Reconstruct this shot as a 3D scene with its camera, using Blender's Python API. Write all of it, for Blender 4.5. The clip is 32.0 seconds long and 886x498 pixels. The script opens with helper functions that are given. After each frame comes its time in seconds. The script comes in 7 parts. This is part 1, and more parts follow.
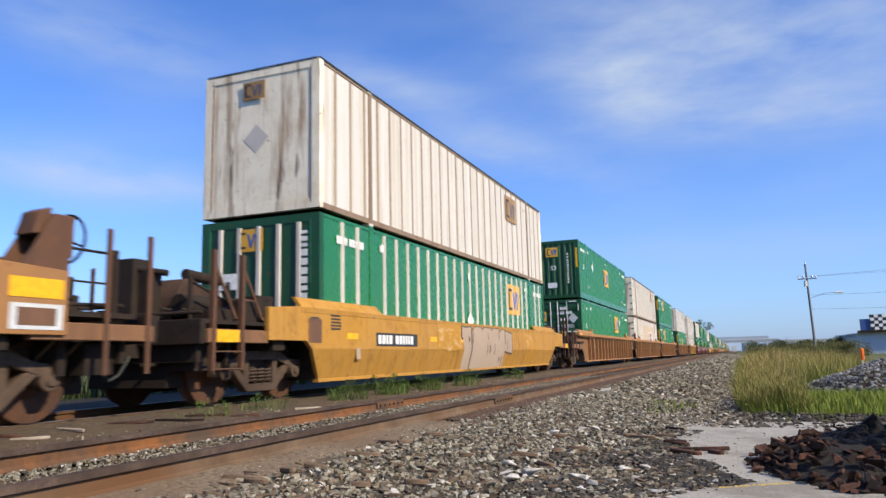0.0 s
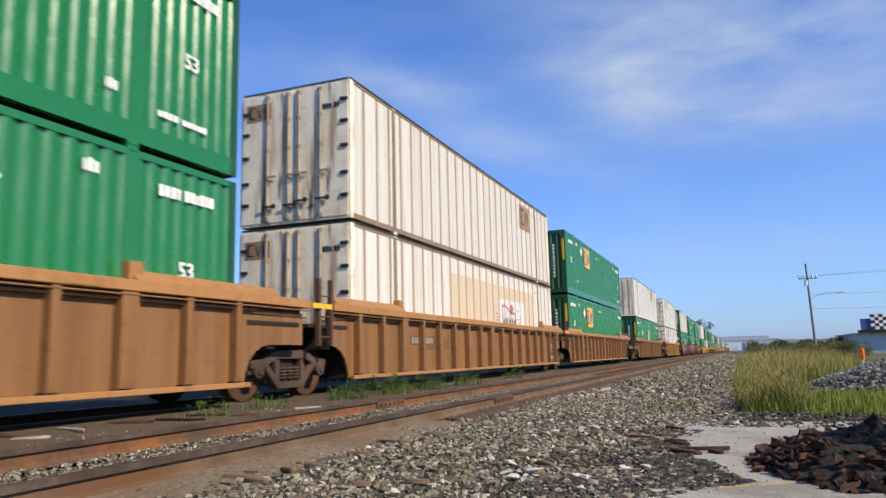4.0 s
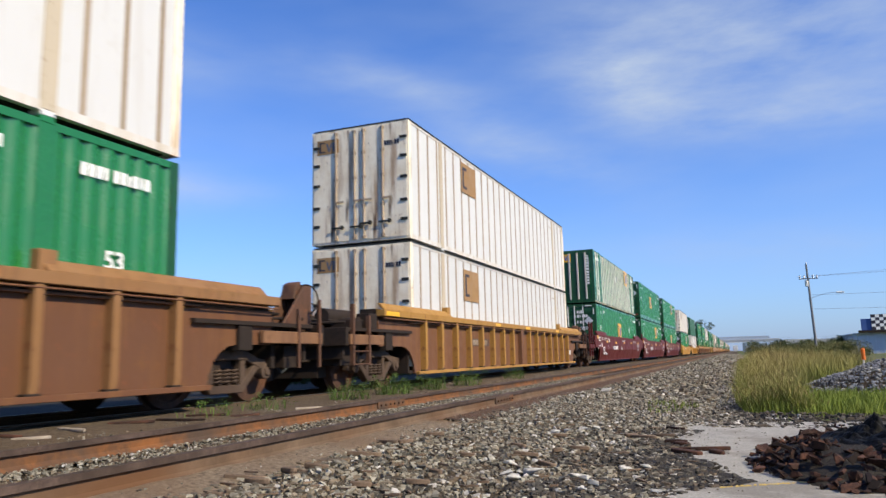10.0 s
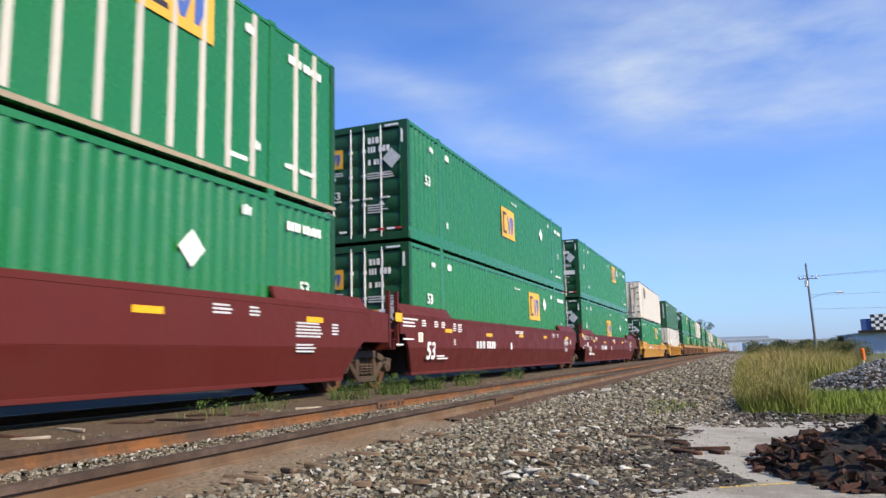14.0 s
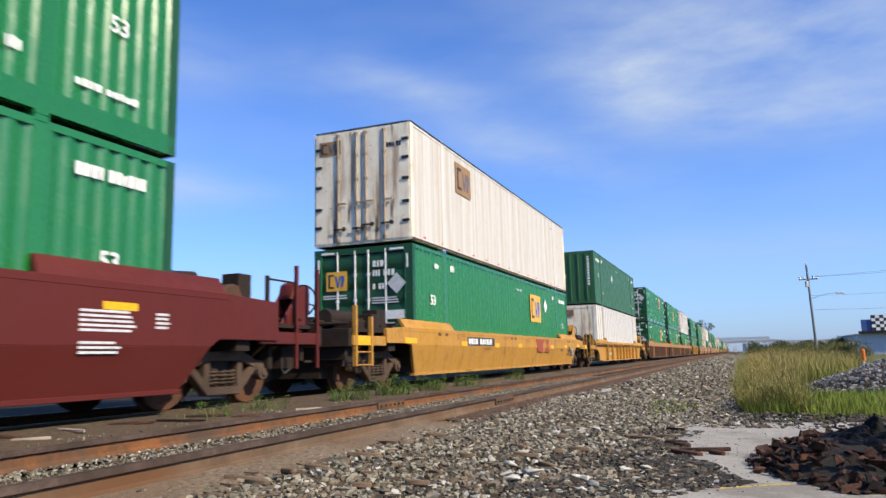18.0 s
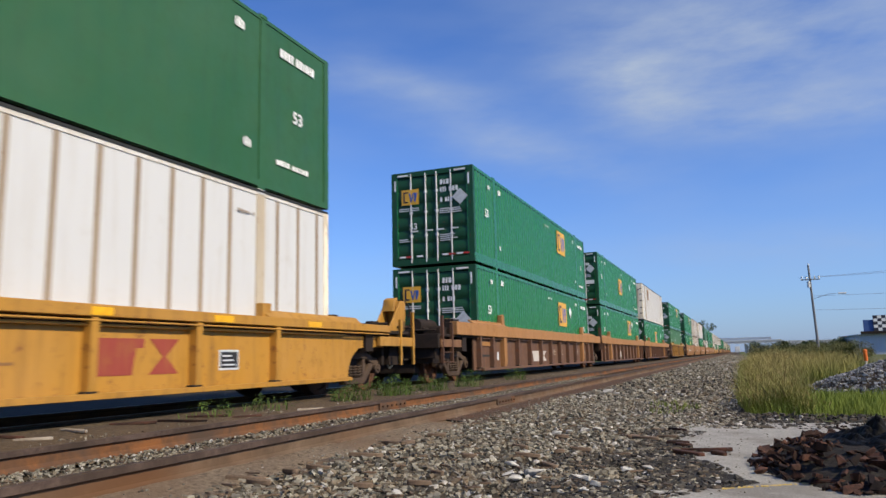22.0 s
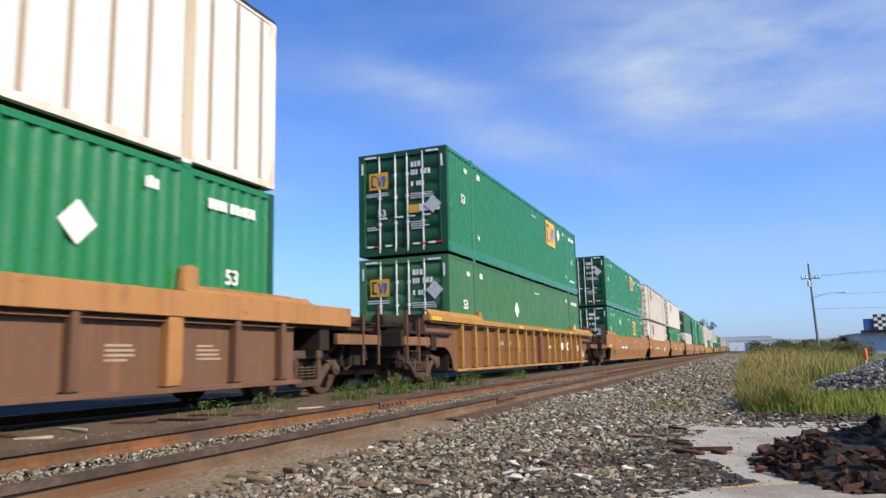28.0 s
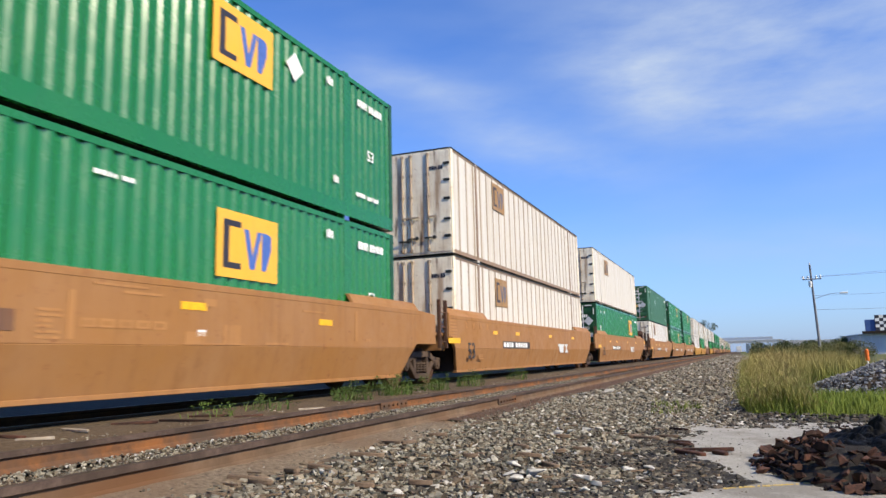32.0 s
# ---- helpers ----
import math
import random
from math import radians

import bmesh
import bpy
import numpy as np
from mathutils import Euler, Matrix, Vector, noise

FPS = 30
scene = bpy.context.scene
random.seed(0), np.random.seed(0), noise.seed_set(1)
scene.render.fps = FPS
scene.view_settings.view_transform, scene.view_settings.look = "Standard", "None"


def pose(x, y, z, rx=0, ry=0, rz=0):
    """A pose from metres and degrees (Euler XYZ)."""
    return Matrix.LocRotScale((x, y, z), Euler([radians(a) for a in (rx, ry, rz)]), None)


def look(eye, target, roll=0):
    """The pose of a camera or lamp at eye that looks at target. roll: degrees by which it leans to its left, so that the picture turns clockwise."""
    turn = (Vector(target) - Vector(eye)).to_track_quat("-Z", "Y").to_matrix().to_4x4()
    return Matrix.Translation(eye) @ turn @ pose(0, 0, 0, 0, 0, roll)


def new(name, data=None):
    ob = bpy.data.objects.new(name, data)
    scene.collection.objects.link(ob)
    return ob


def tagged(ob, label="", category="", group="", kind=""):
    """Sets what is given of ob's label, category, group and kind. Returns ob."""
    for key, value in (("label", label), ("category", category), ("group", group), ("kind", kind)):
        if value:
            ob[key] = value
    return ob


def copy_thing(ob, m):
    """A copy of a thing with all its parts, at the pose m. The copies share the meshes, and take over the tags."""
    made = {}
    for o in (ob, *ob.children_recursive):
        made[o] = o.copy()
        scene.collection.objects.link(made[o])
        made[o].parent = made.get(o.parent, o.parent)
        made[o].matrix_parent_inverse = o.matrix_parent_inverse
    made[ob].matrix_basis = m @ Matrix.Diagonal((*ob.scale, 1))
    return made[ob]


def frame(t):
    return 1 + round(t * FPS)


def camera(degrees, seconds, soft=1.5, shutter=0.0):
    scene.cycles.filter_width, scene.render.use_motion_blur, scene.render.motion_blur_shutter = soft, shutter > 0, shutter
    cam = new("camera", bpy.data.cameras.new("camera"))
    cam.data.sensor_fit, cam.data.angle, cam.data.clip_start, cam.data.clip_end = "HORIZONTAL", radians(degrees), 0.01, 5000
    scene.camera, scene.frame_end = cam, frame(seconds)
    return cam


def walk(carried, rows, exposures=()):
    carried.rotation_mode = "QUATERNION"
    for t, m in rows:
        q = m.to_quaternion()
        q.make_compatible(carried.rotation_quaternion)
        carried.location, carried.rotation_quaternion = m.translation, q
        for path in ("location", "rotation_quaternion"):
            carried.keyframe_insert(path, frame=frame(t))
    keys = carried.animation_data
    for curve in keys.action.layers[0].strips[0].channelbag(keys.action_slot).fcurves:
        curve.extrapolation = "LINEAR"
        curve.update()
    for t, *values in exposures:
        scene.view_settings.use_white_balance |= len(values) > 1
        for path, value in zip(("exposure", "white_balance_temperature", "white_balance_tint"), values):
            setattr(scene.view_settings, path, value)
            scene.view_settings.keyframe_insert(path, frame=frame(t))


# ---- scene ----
# camera on a low tripod beside the tracks: seconds, sideways and upward drift
EYE = Vector((7.972, 0.0, 0.601))
DRIFT = [(0, 0, .2), (2, -.2, .1), (4, .6, -.4), (6, 2.1, -.8), (8, 1.7, -.6), (10, 1.4, 0), (12, .9, -.6), (14, 1, .1), (16, 1.1, .9),
         (18, 1.5, 1.3), (20, 2.7, 1.4), (22, 4.2, 1.9), (24, 4.6, 2.2), (26, 4.5, .9), (28, 4.5, .1), (30, 5, .6), (32, 6.4, 1.5)]


def aim(dx, dy):
    yaw, pitch = radians(21.772) + dx / 1269.6, radians(8.616) + dy / 1269.6
    way = Vector((-math.sin(yaw) * math.cos(pitch), math.cos(yaw) * math.cos(pitch), math.sin(pitch)))
    return look(EYE, EYE + way, -1.416)


EXPOSURES = [(0, .58), (1, .58), (2.3, .5), (3, .52), (4, .5), (5.5, .3), (6, .08), (7, .45), (8, .55), (9, .52), (10.4, .5), (11, .35), (12, .0),
             (13, .08), (14, .7), (17, .62), (19, .58), (20.4, .24), (21, .26), (22, .25), (23, .22), (24, .58), (25, .7), (27.5, .6), (28.5, .63), (30, .62), (32, .63)]
cam = camera(63.39, 32.0, soft=1.45, shutter=0.2)
walk(cam, [(t, aim(dx, dy)) for t, dx, dy in DRIFT], [(t, e, 6900, 8) for t, e in EXPOSURES])

# ---------------------------------------------------------------- light
SUN_AZ, SUN_EL = radians(-15), radians(37)     # azimuth from +x towards +y
world = bpy.data.worlds.new("world")
scene.world = world
world.use_nodes = True
wn = world.node_tree.nodes
sky = wn.new("ShaderNodeTexSky")
sky.sky_type, sky.sun_disc = "NISHITA", False
sky.sun_elevation, sky.sun_rotation = SUN_EL, math.pi / 2 - SUN_AZ
sky.air_density, sky.dust_density, sky.ozone_density = 1.0, 0.3, 2.5
deep = wn.new("ShaderNodeMix")
deep.data_type, deep.blend_type = "RGBA", "MULTIPLY"
deep.inputs[0].default_value, deep.inputs[7].default_value = 1.0, (0.63, 1.05, 1.85, 1)
world.node_tree.links.new(sky.outputs[0], deep.inputs[6])
world.node_tree.links.new(deep.outputs[2], wn["Background"].inputs[0])
wn["Background"].inputs[1].default_value = 0.08
sun = new("sun", bpy.data.lights.new("sun", "SUN"))
sun.data.energy, sun.data.angle, sun.data.color = 4.8, radians(0.5), (1.0, 0.89, 0.71)
sun.matrix_world = look(Vector((math.cos(SUN_EL) * math.cos(SUN_AZ), math.cos(SUN_EL) * math.sin(SUN_AZ), math.sin(SUN_EL))) * 50, (0, 0, 0))


# ---------------------------------------------------------------- materials
class Nodes:
    """Short hand for a node material."""

    def __init__(self, name):
        self.m = bpy.data.materials.new(name)
        self.m.use_nodes = True
        self.t = self.m.node_tree
        self.bsdf = self.t.nodes["Principled BSDF"]
        self.out = self.t.nodes["Material Output"]
        self.coord = self.t.nodes.new("ShaderNodeTexCoord").outputs["Object"]

    def link(self, a, b):
        self.t.links.new(a, b)

    def node(self, kind, *ins):
        n = self.t.nodes.new(kind)
        for i, v in enumerate(ins):
            self.give(n.inputs[i], v)
        return n

    def give(self, socket, v):
        if v is None:
            return
        if isinstance(v, bpy.types.NodeSocket):
            self.link(v, socket)
        elif isinstance(v, tuple) and len(v) == 3 and socket.type == "RGBA":
            socket.default_value = (*v, 1)
        else:
            socket.default_value = v

    def scaled(self, sx, sy, sz):
        n = self.t.nodes.new("ShaderNodeMapping")
        self.link(self.coord, n.inputs["Vector"])
        n.inputs["Scale"].default_value = (sx, sy, sz)
        return n.outputs[0]

    def noise(self, scale, detail=3.0, vec=None, rough=0.55):
        n = self.t.nodes.new("ShaderNodeTexNoise")
        self.link(vec or self.coord, n.inputs["Vector"])
        n.inputs["Scale"].default_value, n.inputs["Detail"].default_value, n.inputs["Roughness"].default_value = scale, detail, rough
        return n.outputs["Fac"]

    def ramp(self, fac, a, b, lo=0.0, hi=1.0):
        n = self.t.nodes.new("ShaderNodeMapRange")
        self.link(fac, n.inputs[0])
        for i, v in enumerate((a, b, lo, hi)):
            n.inputs[i + 1].default_value = v
        return n.outputs[0]

    def math(self, op, a, b=None):
        n = self.t.nodes.new("ShaderNodeMath")
        n.operation = op
        self.give(n.inputs[0], a)
        self.give(n.inputs[1], b)
        return n.outputs[0]

    def mix(self, fac, a, b, blend="MIX"):
        n = self.t.nodes.new("ShaderNodeMix")
        n.data_type, n.blend_type = "RGBA", blend
        self.give(n.inputs[0], fac)
        self.give(n.inputs[6], a)
        self.give(n.inputs[7], b)
        return n.outputs[2]

    def bump(self, height, strength=0.3, distance=0.01):
        n = self.t.nodes.new("ShaderNodeBump")
        n.inputs["Strength"].default_value, n.inputs["Distance"].default_value = strength, distance
        self.link(height, n.inputs["Height"])
        self.link(n.outputs[0], self.bsdf.inputs["Normal"])

    def done(self, colour, rough=0.6, metal=0.0, spec=0.5):
        self.give(self.bsdf.inputs["Base Color"], colour)
        self.give(self.bsdf.inputs["Roughness"], rough)
        self.bsdf.inputs["Metallic"].default_value = metal
        self.bsdf.inputs["Specular IOR Level"].default_value = spec
        return self.m


def painted(name, base, dirt=(0.12, 0.08, 0.05), dirty=0.35, rough=0.45, fade=0.15, rust=0.0, spec=0.4, bands=None, uneven=0.25):
    """Paint on steel: faded patches, streaks that run down, rust specks."""
    n = Nodes(name)
    big = n.noise(0.7, 3)
    pale = tuple(c + (0.55 - c) * 0.35 for c in base)
    colour = n.mix(n.ramp(big, 0.35, 0.75, 0, fade), base, pale)
    if bands:
        colour = n.mix(n.ramp(n.noise(1.0, 3, n.scaled(3.2, 3.2, 0.04), 0.7), 0.42, 0.7, 0, 0.8), colour, bands)
    streak = n.noise(1.0, 4, n.scaled(5, 5, 0.45), 0.65)
    colour = n.mix(n.ramp(streak, 0.5, 0.78, 0, dirty), colour, dirt)
    patch = n.noise(2.3, 5, None, 0.7)
    colour = n.mix(n.ramp(patch, 0.58, 0.8, 0, dirty), colour, dirt)
    if rust:
        speck = n.noise(7, 6, None, 0.75)
        colour = n.mix(n.ramp(speck, 0.62 - rust * 0.1, 0.68, 0, 0.8), colour, (0.16, 0.055, 0.02))
    info = n.t.nodes.new("ShaderNodeObjectInfo")
    shade = n.ramp(info.outputs["Random"], 0, 1, 0.94, 1.06)
    colour = n.mix(1.0, colour, n.node("ShaderNodeCombineColor", shade, shade, shade).outputs[0], "MULTIPLY")
    n.bump(n.noise(3.0, 4), 0.12, 0.02)
    return n.done(colour, n.ramp(patch, 0.3, 0.8, rough - 0.08, rough + uneven), 0, spec)


def rusty(name, a, b, c, scale=6.0, rough=0.8, bump=0.4, vary=0.0):
    n = Nodes(name)
    f, g = n.noise(scale, 6, None, 0.7), n.noise(scale * 0.18, 4)
    colour = n.mix(n.ramp(f, 0.35, 0.65), a, b)
    colour = n.mix(n.ramp(g, 0.45, 0.65), colour, c)
    if vary:
        info = n.t.nodes.new("ShaderNodeObjectInfo")
        shade = n.ramp(info.outputs["Random"], 0, 1, 1 - vary, 1 + vary)
        colour = n.mix(1.0, colour, n.node("ShaderNodeCombineColor", shade, shade, shade).outputs[0], "MULTIPLY")
    n.bump(f, bump, 0.01)
    return n.done(colour, rough, 0, 0.25)


def plain(name, base, rough=0.6, spec=0.4, grain=0.15, scale=12.0, metal=0.0):
    n = Nodes(name)
    f = n.noise(scale, 4)
    colour = n.mix(n.ramp(f, 0.3, 0.7, 0, 1), tuple(v * (1 - grain) for v in base), tuple(min(1, v * (1 + grain)) for v in base))
    n.bump(f, 0.1, 0.005)
    return n.done(colour, rough, metal, spec)


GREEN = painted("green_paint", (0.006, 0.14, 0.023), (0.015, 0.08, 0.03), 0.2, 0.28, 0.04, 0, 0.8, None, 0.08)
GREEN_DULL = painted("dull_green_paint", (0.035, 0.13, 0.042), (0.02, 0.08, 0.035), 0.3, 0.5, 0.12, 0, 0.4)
# container ends: the side green with end-wall shade mixed into its colour, plus grime
GREEN_SHADED = painted("shaded_grimy_green_paint", (0.006, 0.062, 0.02), (0.012, 0.025, 0.013), 0.5, 0.4, 0.03, 0.1, 0.4)
GREEN_OLD = painted("faded_green_paint", (0.022, 0.1, 0.034), (0.02, 0.05, 0.03), 0.3, 0.45, 0.07)
WHITE = painted("white_paint", (0.6, 0.575, 0.54), (0.36, 0.27, 0.18), 0.4, 0.5, 0.05, 0.0, 0.4, (0.46, 0.39, 0.29))
WHITE_NEW = painted("clean_white_paint", (0.57, 0.573, 0.57), (0.4, 0.34, 0.27), 0.3, 0.5, 0.05)
def stained_white():
    """Cream paint on doors with long rust-brown runs."""
    n = Nodes("rust_stained_white_paint")
    patch = n.noise(1.6, 5, None, 0.7)
    colour = n.mix(n.ramp(patch, 0.42, 0.75, 0, 0.7), (0.86, 0.78, 0.62), (0.6, 0.46, 0.3))
    run = n.noise(1.0, 5, n.scaled(3.6, 3.6, 0.3), 0.65)
    colour = n.mix(n.ramp(run, 0.52, 0.66, 0, 0.75), colour, (0.3, 0.17, 0.085))
    deep = n.noise(1.3, 4, n.scaled(3.1, 3.1, 0.5), 0.6)
    colour = n.mix(n.ramp(deep, 0.6, 0.7, 0, 0.85), colour, (0.085, 0.045, 0.025))
    speck = n.noise(9, 6, None, 0.75)
    colour = n.mix(n.ramp(speck, 0.62, 0.67, 0, 0.8), colour, (0.16, 0.06, 0.025))
    n.bump(n.noise(3.0, 4), 0.12, 0.02)
    return n.done(colour, 0.6, 0, 0.35)


WHITE_END = stained_white()
POST_PALE = painted("pale_alloy", (0.5, 0.46, 0.42), (0.3, 0.22, 0.16), 0.4, 0.5)
CREAM = painted("cream_stained_steel", (0.46, 0.39, 0.29), (0.24, 0.17, 0.1), 0.5, 0.55, 0.1, 0.25)
POST_TAN = painted("tan_stained_post", (0.31, 0.24, 0.17), (0.14, 0.085, 0.05), 0.5, 0.6, 0.1, 0.4)
EDGE_RUST = painted("rust_stained_edge", (0.22, 0.15, 0.1), (0.1, 0.05, 0.025), 0.6, 0.6, 0.1, 0.6)
ROD = painted("galvanised_rod", (0.62, 0.62, 0.6), (0.3, 0.27, 0.22), 0.3, 0.45)
SEAL = plain("black_seal", (0.02, 0.022, 0.02), 0.7)
YELLOW_CAR = painted("yellow_car_paint", (0.4, 0.195, 0.024), (0.15, 0.07, 0.02), 0.65, 0.55, 0.12, 0.4)
BROWN_CAR = painted("brown_car_paint", (0.112, 0.044, 0.017), (0.2, 0.09, 0.025), 0.6, 0.62, 0.04, 0.35)
ORANGE_TAN = painted("orange_tan_car_paint", (0.215, 0.1, 0.035), (0.1, 0.042, 0.018), 0.7, 0.6, 0.05, 0.3, bands=(0.15, 0.066, 0.024))
BROWN_TAN = painted("tan_brown_car_paint", (0.14, 0.06, 0.026), (0.24, 0.11, 0.032), 0.6, 0.62, 0.04, 0.3, bands=(0.11, 0.045, 0.022))
BROWN_DARK = painted("dark_brown_car_paint", (0.115, 0.056, 0.032), (0.22, 0.105, 0.045), 0.6, 0.65, 0.04, 0.4)
CHORD_LIGHT = painted("sandy_tan_paint", (0.33, 0.155, 0.05), (0.14, 0.065, 0.025), 0.55, 0.6, 0.05, 0.3)
CHORD_YELLOW = painted("worn_yellow_tan_paint", (0.33, 0.17, 0.035), (0.16, 0.075, 0.022), 0.6, 0.6, 0.05, 0.35)
CHORD = painted("weathered_tan_paint", (0.225, 0.108, 0.036), (0.09, 0.042, 0.02), 0.5, 0.6, 0.1, 0.4)
MAROON = painted("maroon_car_paint", (0.09, 0.013, 0.0095), (0.06, 0.015, 0.01), 0.3, 0.5, 0.02, 0, 0.25)
TAN_CAR = painted("dusty_tan_paint", (0.27, 0.122, 0.034), (0.16, 0.07, 0.022), 0.5, 0.58, 0.15, 0.2)
SILL = painted("rust_stained_sill", (0.18, 0.085, 0.036), (0.06, 0.03, 0.018), 0.8, 0.65, 0.05, 0.4)
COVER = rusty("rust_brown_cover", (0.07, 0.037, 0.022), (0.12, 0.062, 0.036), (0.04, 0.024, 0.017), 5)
PLATFORM = painted("grimy_rust_brown_paint", (0.09, 0.04, 0.02), (0.04, 0.022, 0.012), 0.85, 0.65, 0.02, 0.5)
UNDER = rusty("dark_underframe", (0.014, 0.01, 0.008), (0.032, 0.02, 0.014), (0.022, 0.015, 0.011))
TRUCK = rusty("dusty_truck_steel", (0.06, 0.04, 0.028), (0.1, 0.066, 0.046), (0.05, 0.032, 0.023))
WHEEL = rusty("rust_brown_wheel", (0.045, 0.024, 0.017), (0.075, 0.038, 0.024), (0.11, 0.045, 0.02), 5)
TREAD = plain("worn_steel_tread", (0.32, 0.29, 0.27), 0.35, 0.5, 0.1, 20, 0.8)
BLACK_PLATE = painted("black_stencil_panel", (0.02, 0.02, 0.022), (0.07, 0.05, 0.04), 0.3, 0.5)
PLATE_FADED = painted("faded_black_panel", (0.065, 0.045, 0.038), (0.14, 0.075, 0.04), 0.6, 0.6)
LOGO_Y = painted("orange_yellow_panel", (0.68, 0.36, 0.03), (0.4, 0.2, 0.05), 0.25, 0.45)
LOGO_B = plain("blue_emblem_paint", (0.05, 0.11, 0.36))
LOGO_K = plain("dark_emblem_paint", (0.022, 0.022, 0.035))
LOGO_DULL = plain("dull_blue_emblem_paint", (0.1, 0.1, 0.13))
LOGO_OLD = painted("faded_brown_panel", (0.3, 0.17, 0.06), (0.16, 0.1, 0.05), 0.4, 0.5)
MARK = plain("white_marking", (0.72, 0.72, 0.7))
MARK_GREY = plain("grey_placard", (0.5, 0.52, 0.53))
REFLECT = plain("yellow_reflector", (0.75, 0.38, 0.01), 0.35)
RED = plain("red_marking", (0.4, 0.03, 0.025))

SPRAY = painted("beige_spray_paint", (0.36, 0.27, 0.2), (0.27, 0.2, 0.13), 0.5, 0.6, 0.15)
SPRAY_EDGE = plain("dark_spray_outline", (0.1, 0.07, 0.055), 0.7)


def blotched(name, base, pale):
    """Torn remains of pale spray over the car's paint."""
    n = Nodes(name)
    f = n.noise(2.6, 7, n.scaled(1, 1.0, 2.6), 0.65)
    n.bump(f, 0.1, 0.01)
    return n.done(n.mix(n.ramp(f, 0.48, 0.66, 0, 0.6), base, pale), 0.6, 0, 0.3)


SPRAY_PALE = blotched("torn_pale_spray", (0.42, 0.205, 0.025), (0.6, 0.44, 0.26))
BEIGE = painted("beige_cover_paint", (0.54, 0.43, 0.3), (0.42, 0.32, 0.21), 0.5, 0.55, 0.1)
FAINT = painted("ghost_of_white_paint", (0.25, 0.14, 0.075), (0.14, 0.07, 0.03), 0.5, 0.6)
PINK = plain("dull_red_spray_paint", (0.36, 0.12, 0.12), 0.7)
OLD_RED = painted("worn_red_paint", (0.27, 0.045, 0.03), (0.36, 0.16, 0.04), 0.6, 0.6, 0.05)


# ---------------------------------------------------------------- geometry helpers
class Geo:
    def __init__(self):
        self.v, self.f = [], []

    def add(self, vs, fs):
        k = len(self.v)
        self.v += [tuple(p) for p in vs]
        self.f += [tuple(i + k for i in f) for f in fs]
        return self

    def box(self, x0, x1, y0, y1, z0, z1):
        return self.add([(x, y, z) for z in (z0, z1) for y in (y0, y1) for x in (x0, x1)],
                        [(0, 2, 3, 1), (4, 5, 7, 6), (0, 1, 5, 4), (2, 6, 7, 3), (0, 4, 6, 2), (1, 3, 7, 5)])

    def prism(self, pts, a, b, axis="x"):
        """A polygon in the two other axes (in x, y, z order), pushed from a to b along axis."""
        put = {"x": lambda p, s: (s, p[0], p[1]), "y": lambda p, s: (p[0], s, p[1]), "z": lambda p, s: (p[0], p[1], s)}[axis]
        n = len(pts)
        return self.add([put(p, a) for p in pts] + [put(p, b) for p in pts],
                        [tuple(range(n))[::-1], tuple(range(n, 2 * n))] + [(i, (i + 1) % n, (i + 1) % n + n, i + n) for i in range(n)])

    def loft(self, pts, a, b):
        """Closed ring pts (3D) joined to an offset ring: pts + a to pts + b."""
        a, b, n = Vector(a), Vector(b), len(pts)
        return self.add([Vector(p) + a for p in pts] + [Vector(p) + b for p in pts],
                        [tuple(range(n))[::-1], tuple(range(n, 2 * n))] + [(i, (i + 1) % n, (i + 1) % n + n, i + n) for i in range(n)])

    def tube(self, p, q, r, n=8, r2=None):
        p, q = Vector(p), Vector(q)
        d = (q - p).normalized()
        u = d.orthogonal().normalized()
        w = d.cross(u)
        ring = [(math.cos(2 * math.pi * i / n), math.sin(2 * math.pi * i / n)) for i in range(n)]
        r2 = r if r2 is None else r2
        return self.add([p + (u * c + w * s) * r for c, s in ring] + [q + (u * c + w * s) * r2 for c, s in ring],
                        [tuple(range(n))[::-1], tuple(range(n, 2 * n))] + [(i, (i + 1) % n, (i + 1) % n + n, i + n) for i in range(n)])

    def lathe(self, profile, cx, cy, cz, n=28):
        """Profile of (x, radius), turned about an axis along x through (cy, cz)."""
        k, m = [], len(profile)
        for x, r in profile:
            k += [(cx + x, cy + r * math.cos(2 * math.pi * i / n), cz + r * math.sin(2 * math.pi * i / n)) for i in range(n)]
        fs = [(j * n + i, j * n + (i + 1) % n, (j + 1) * n + (i + 1) % n, (j + 1) * n + i) for j in range(m - 1) for i in range(n)]
        return self.add(k, fs + [tuple(range(n))[::-1], tuple(range((m - 1) * n, m * n))])

    def ring(self, c, r, w, axis="y", n=20, k=6):
        c = Vector(c)
        u, d = {"y": (Vector((1, 0, 0)), Vector((0, 0, 1))), "x": (Vector((0, 1, 0)), Vector((0, 0, 1)))}[axis]
        a = u.cross(d)
        vs = []
        for i in range(n):
            o = u * math.cos(2 * math.pi * i / n) + d * math.sin(2 * math.pi * i / n)
            vs += [c + o * (r + w * math.cos(2 * math.pi * j / k)) + a * (w * math.sin(2 * math.pi * j / k)) for j in range(k)]
        return self.add(vs, [(i * k + j, i * k + (j + 1) % k, ((i + 1) % n) * k + (j + 1) % k, ((i + 1) % n) * k + j) for i in range(n) for j in range(k)])

    def mesh(self, name, material, bevel=0.0, smooth=True):
        me = bpy.data.meshes.new(name)
        me.from_pydata(self.v, [], self.f)
        bm = bmesh.new()
        bm.from_mesh(me)
        bmesh.ops.recalc_face_normals(bm, faces=bm.faces)
        if bevel:
            bmesh.ops.bevel(bm, geom=[e for e in bm.edges if e.is_manifold and e.calc_face_angle(0) > 0.6], offset=bevel, segments=1, affect="EDGES", clamp_overlap=True)
        bm.to_mesh(me)
        bm.free()
        me.materials.append(material)
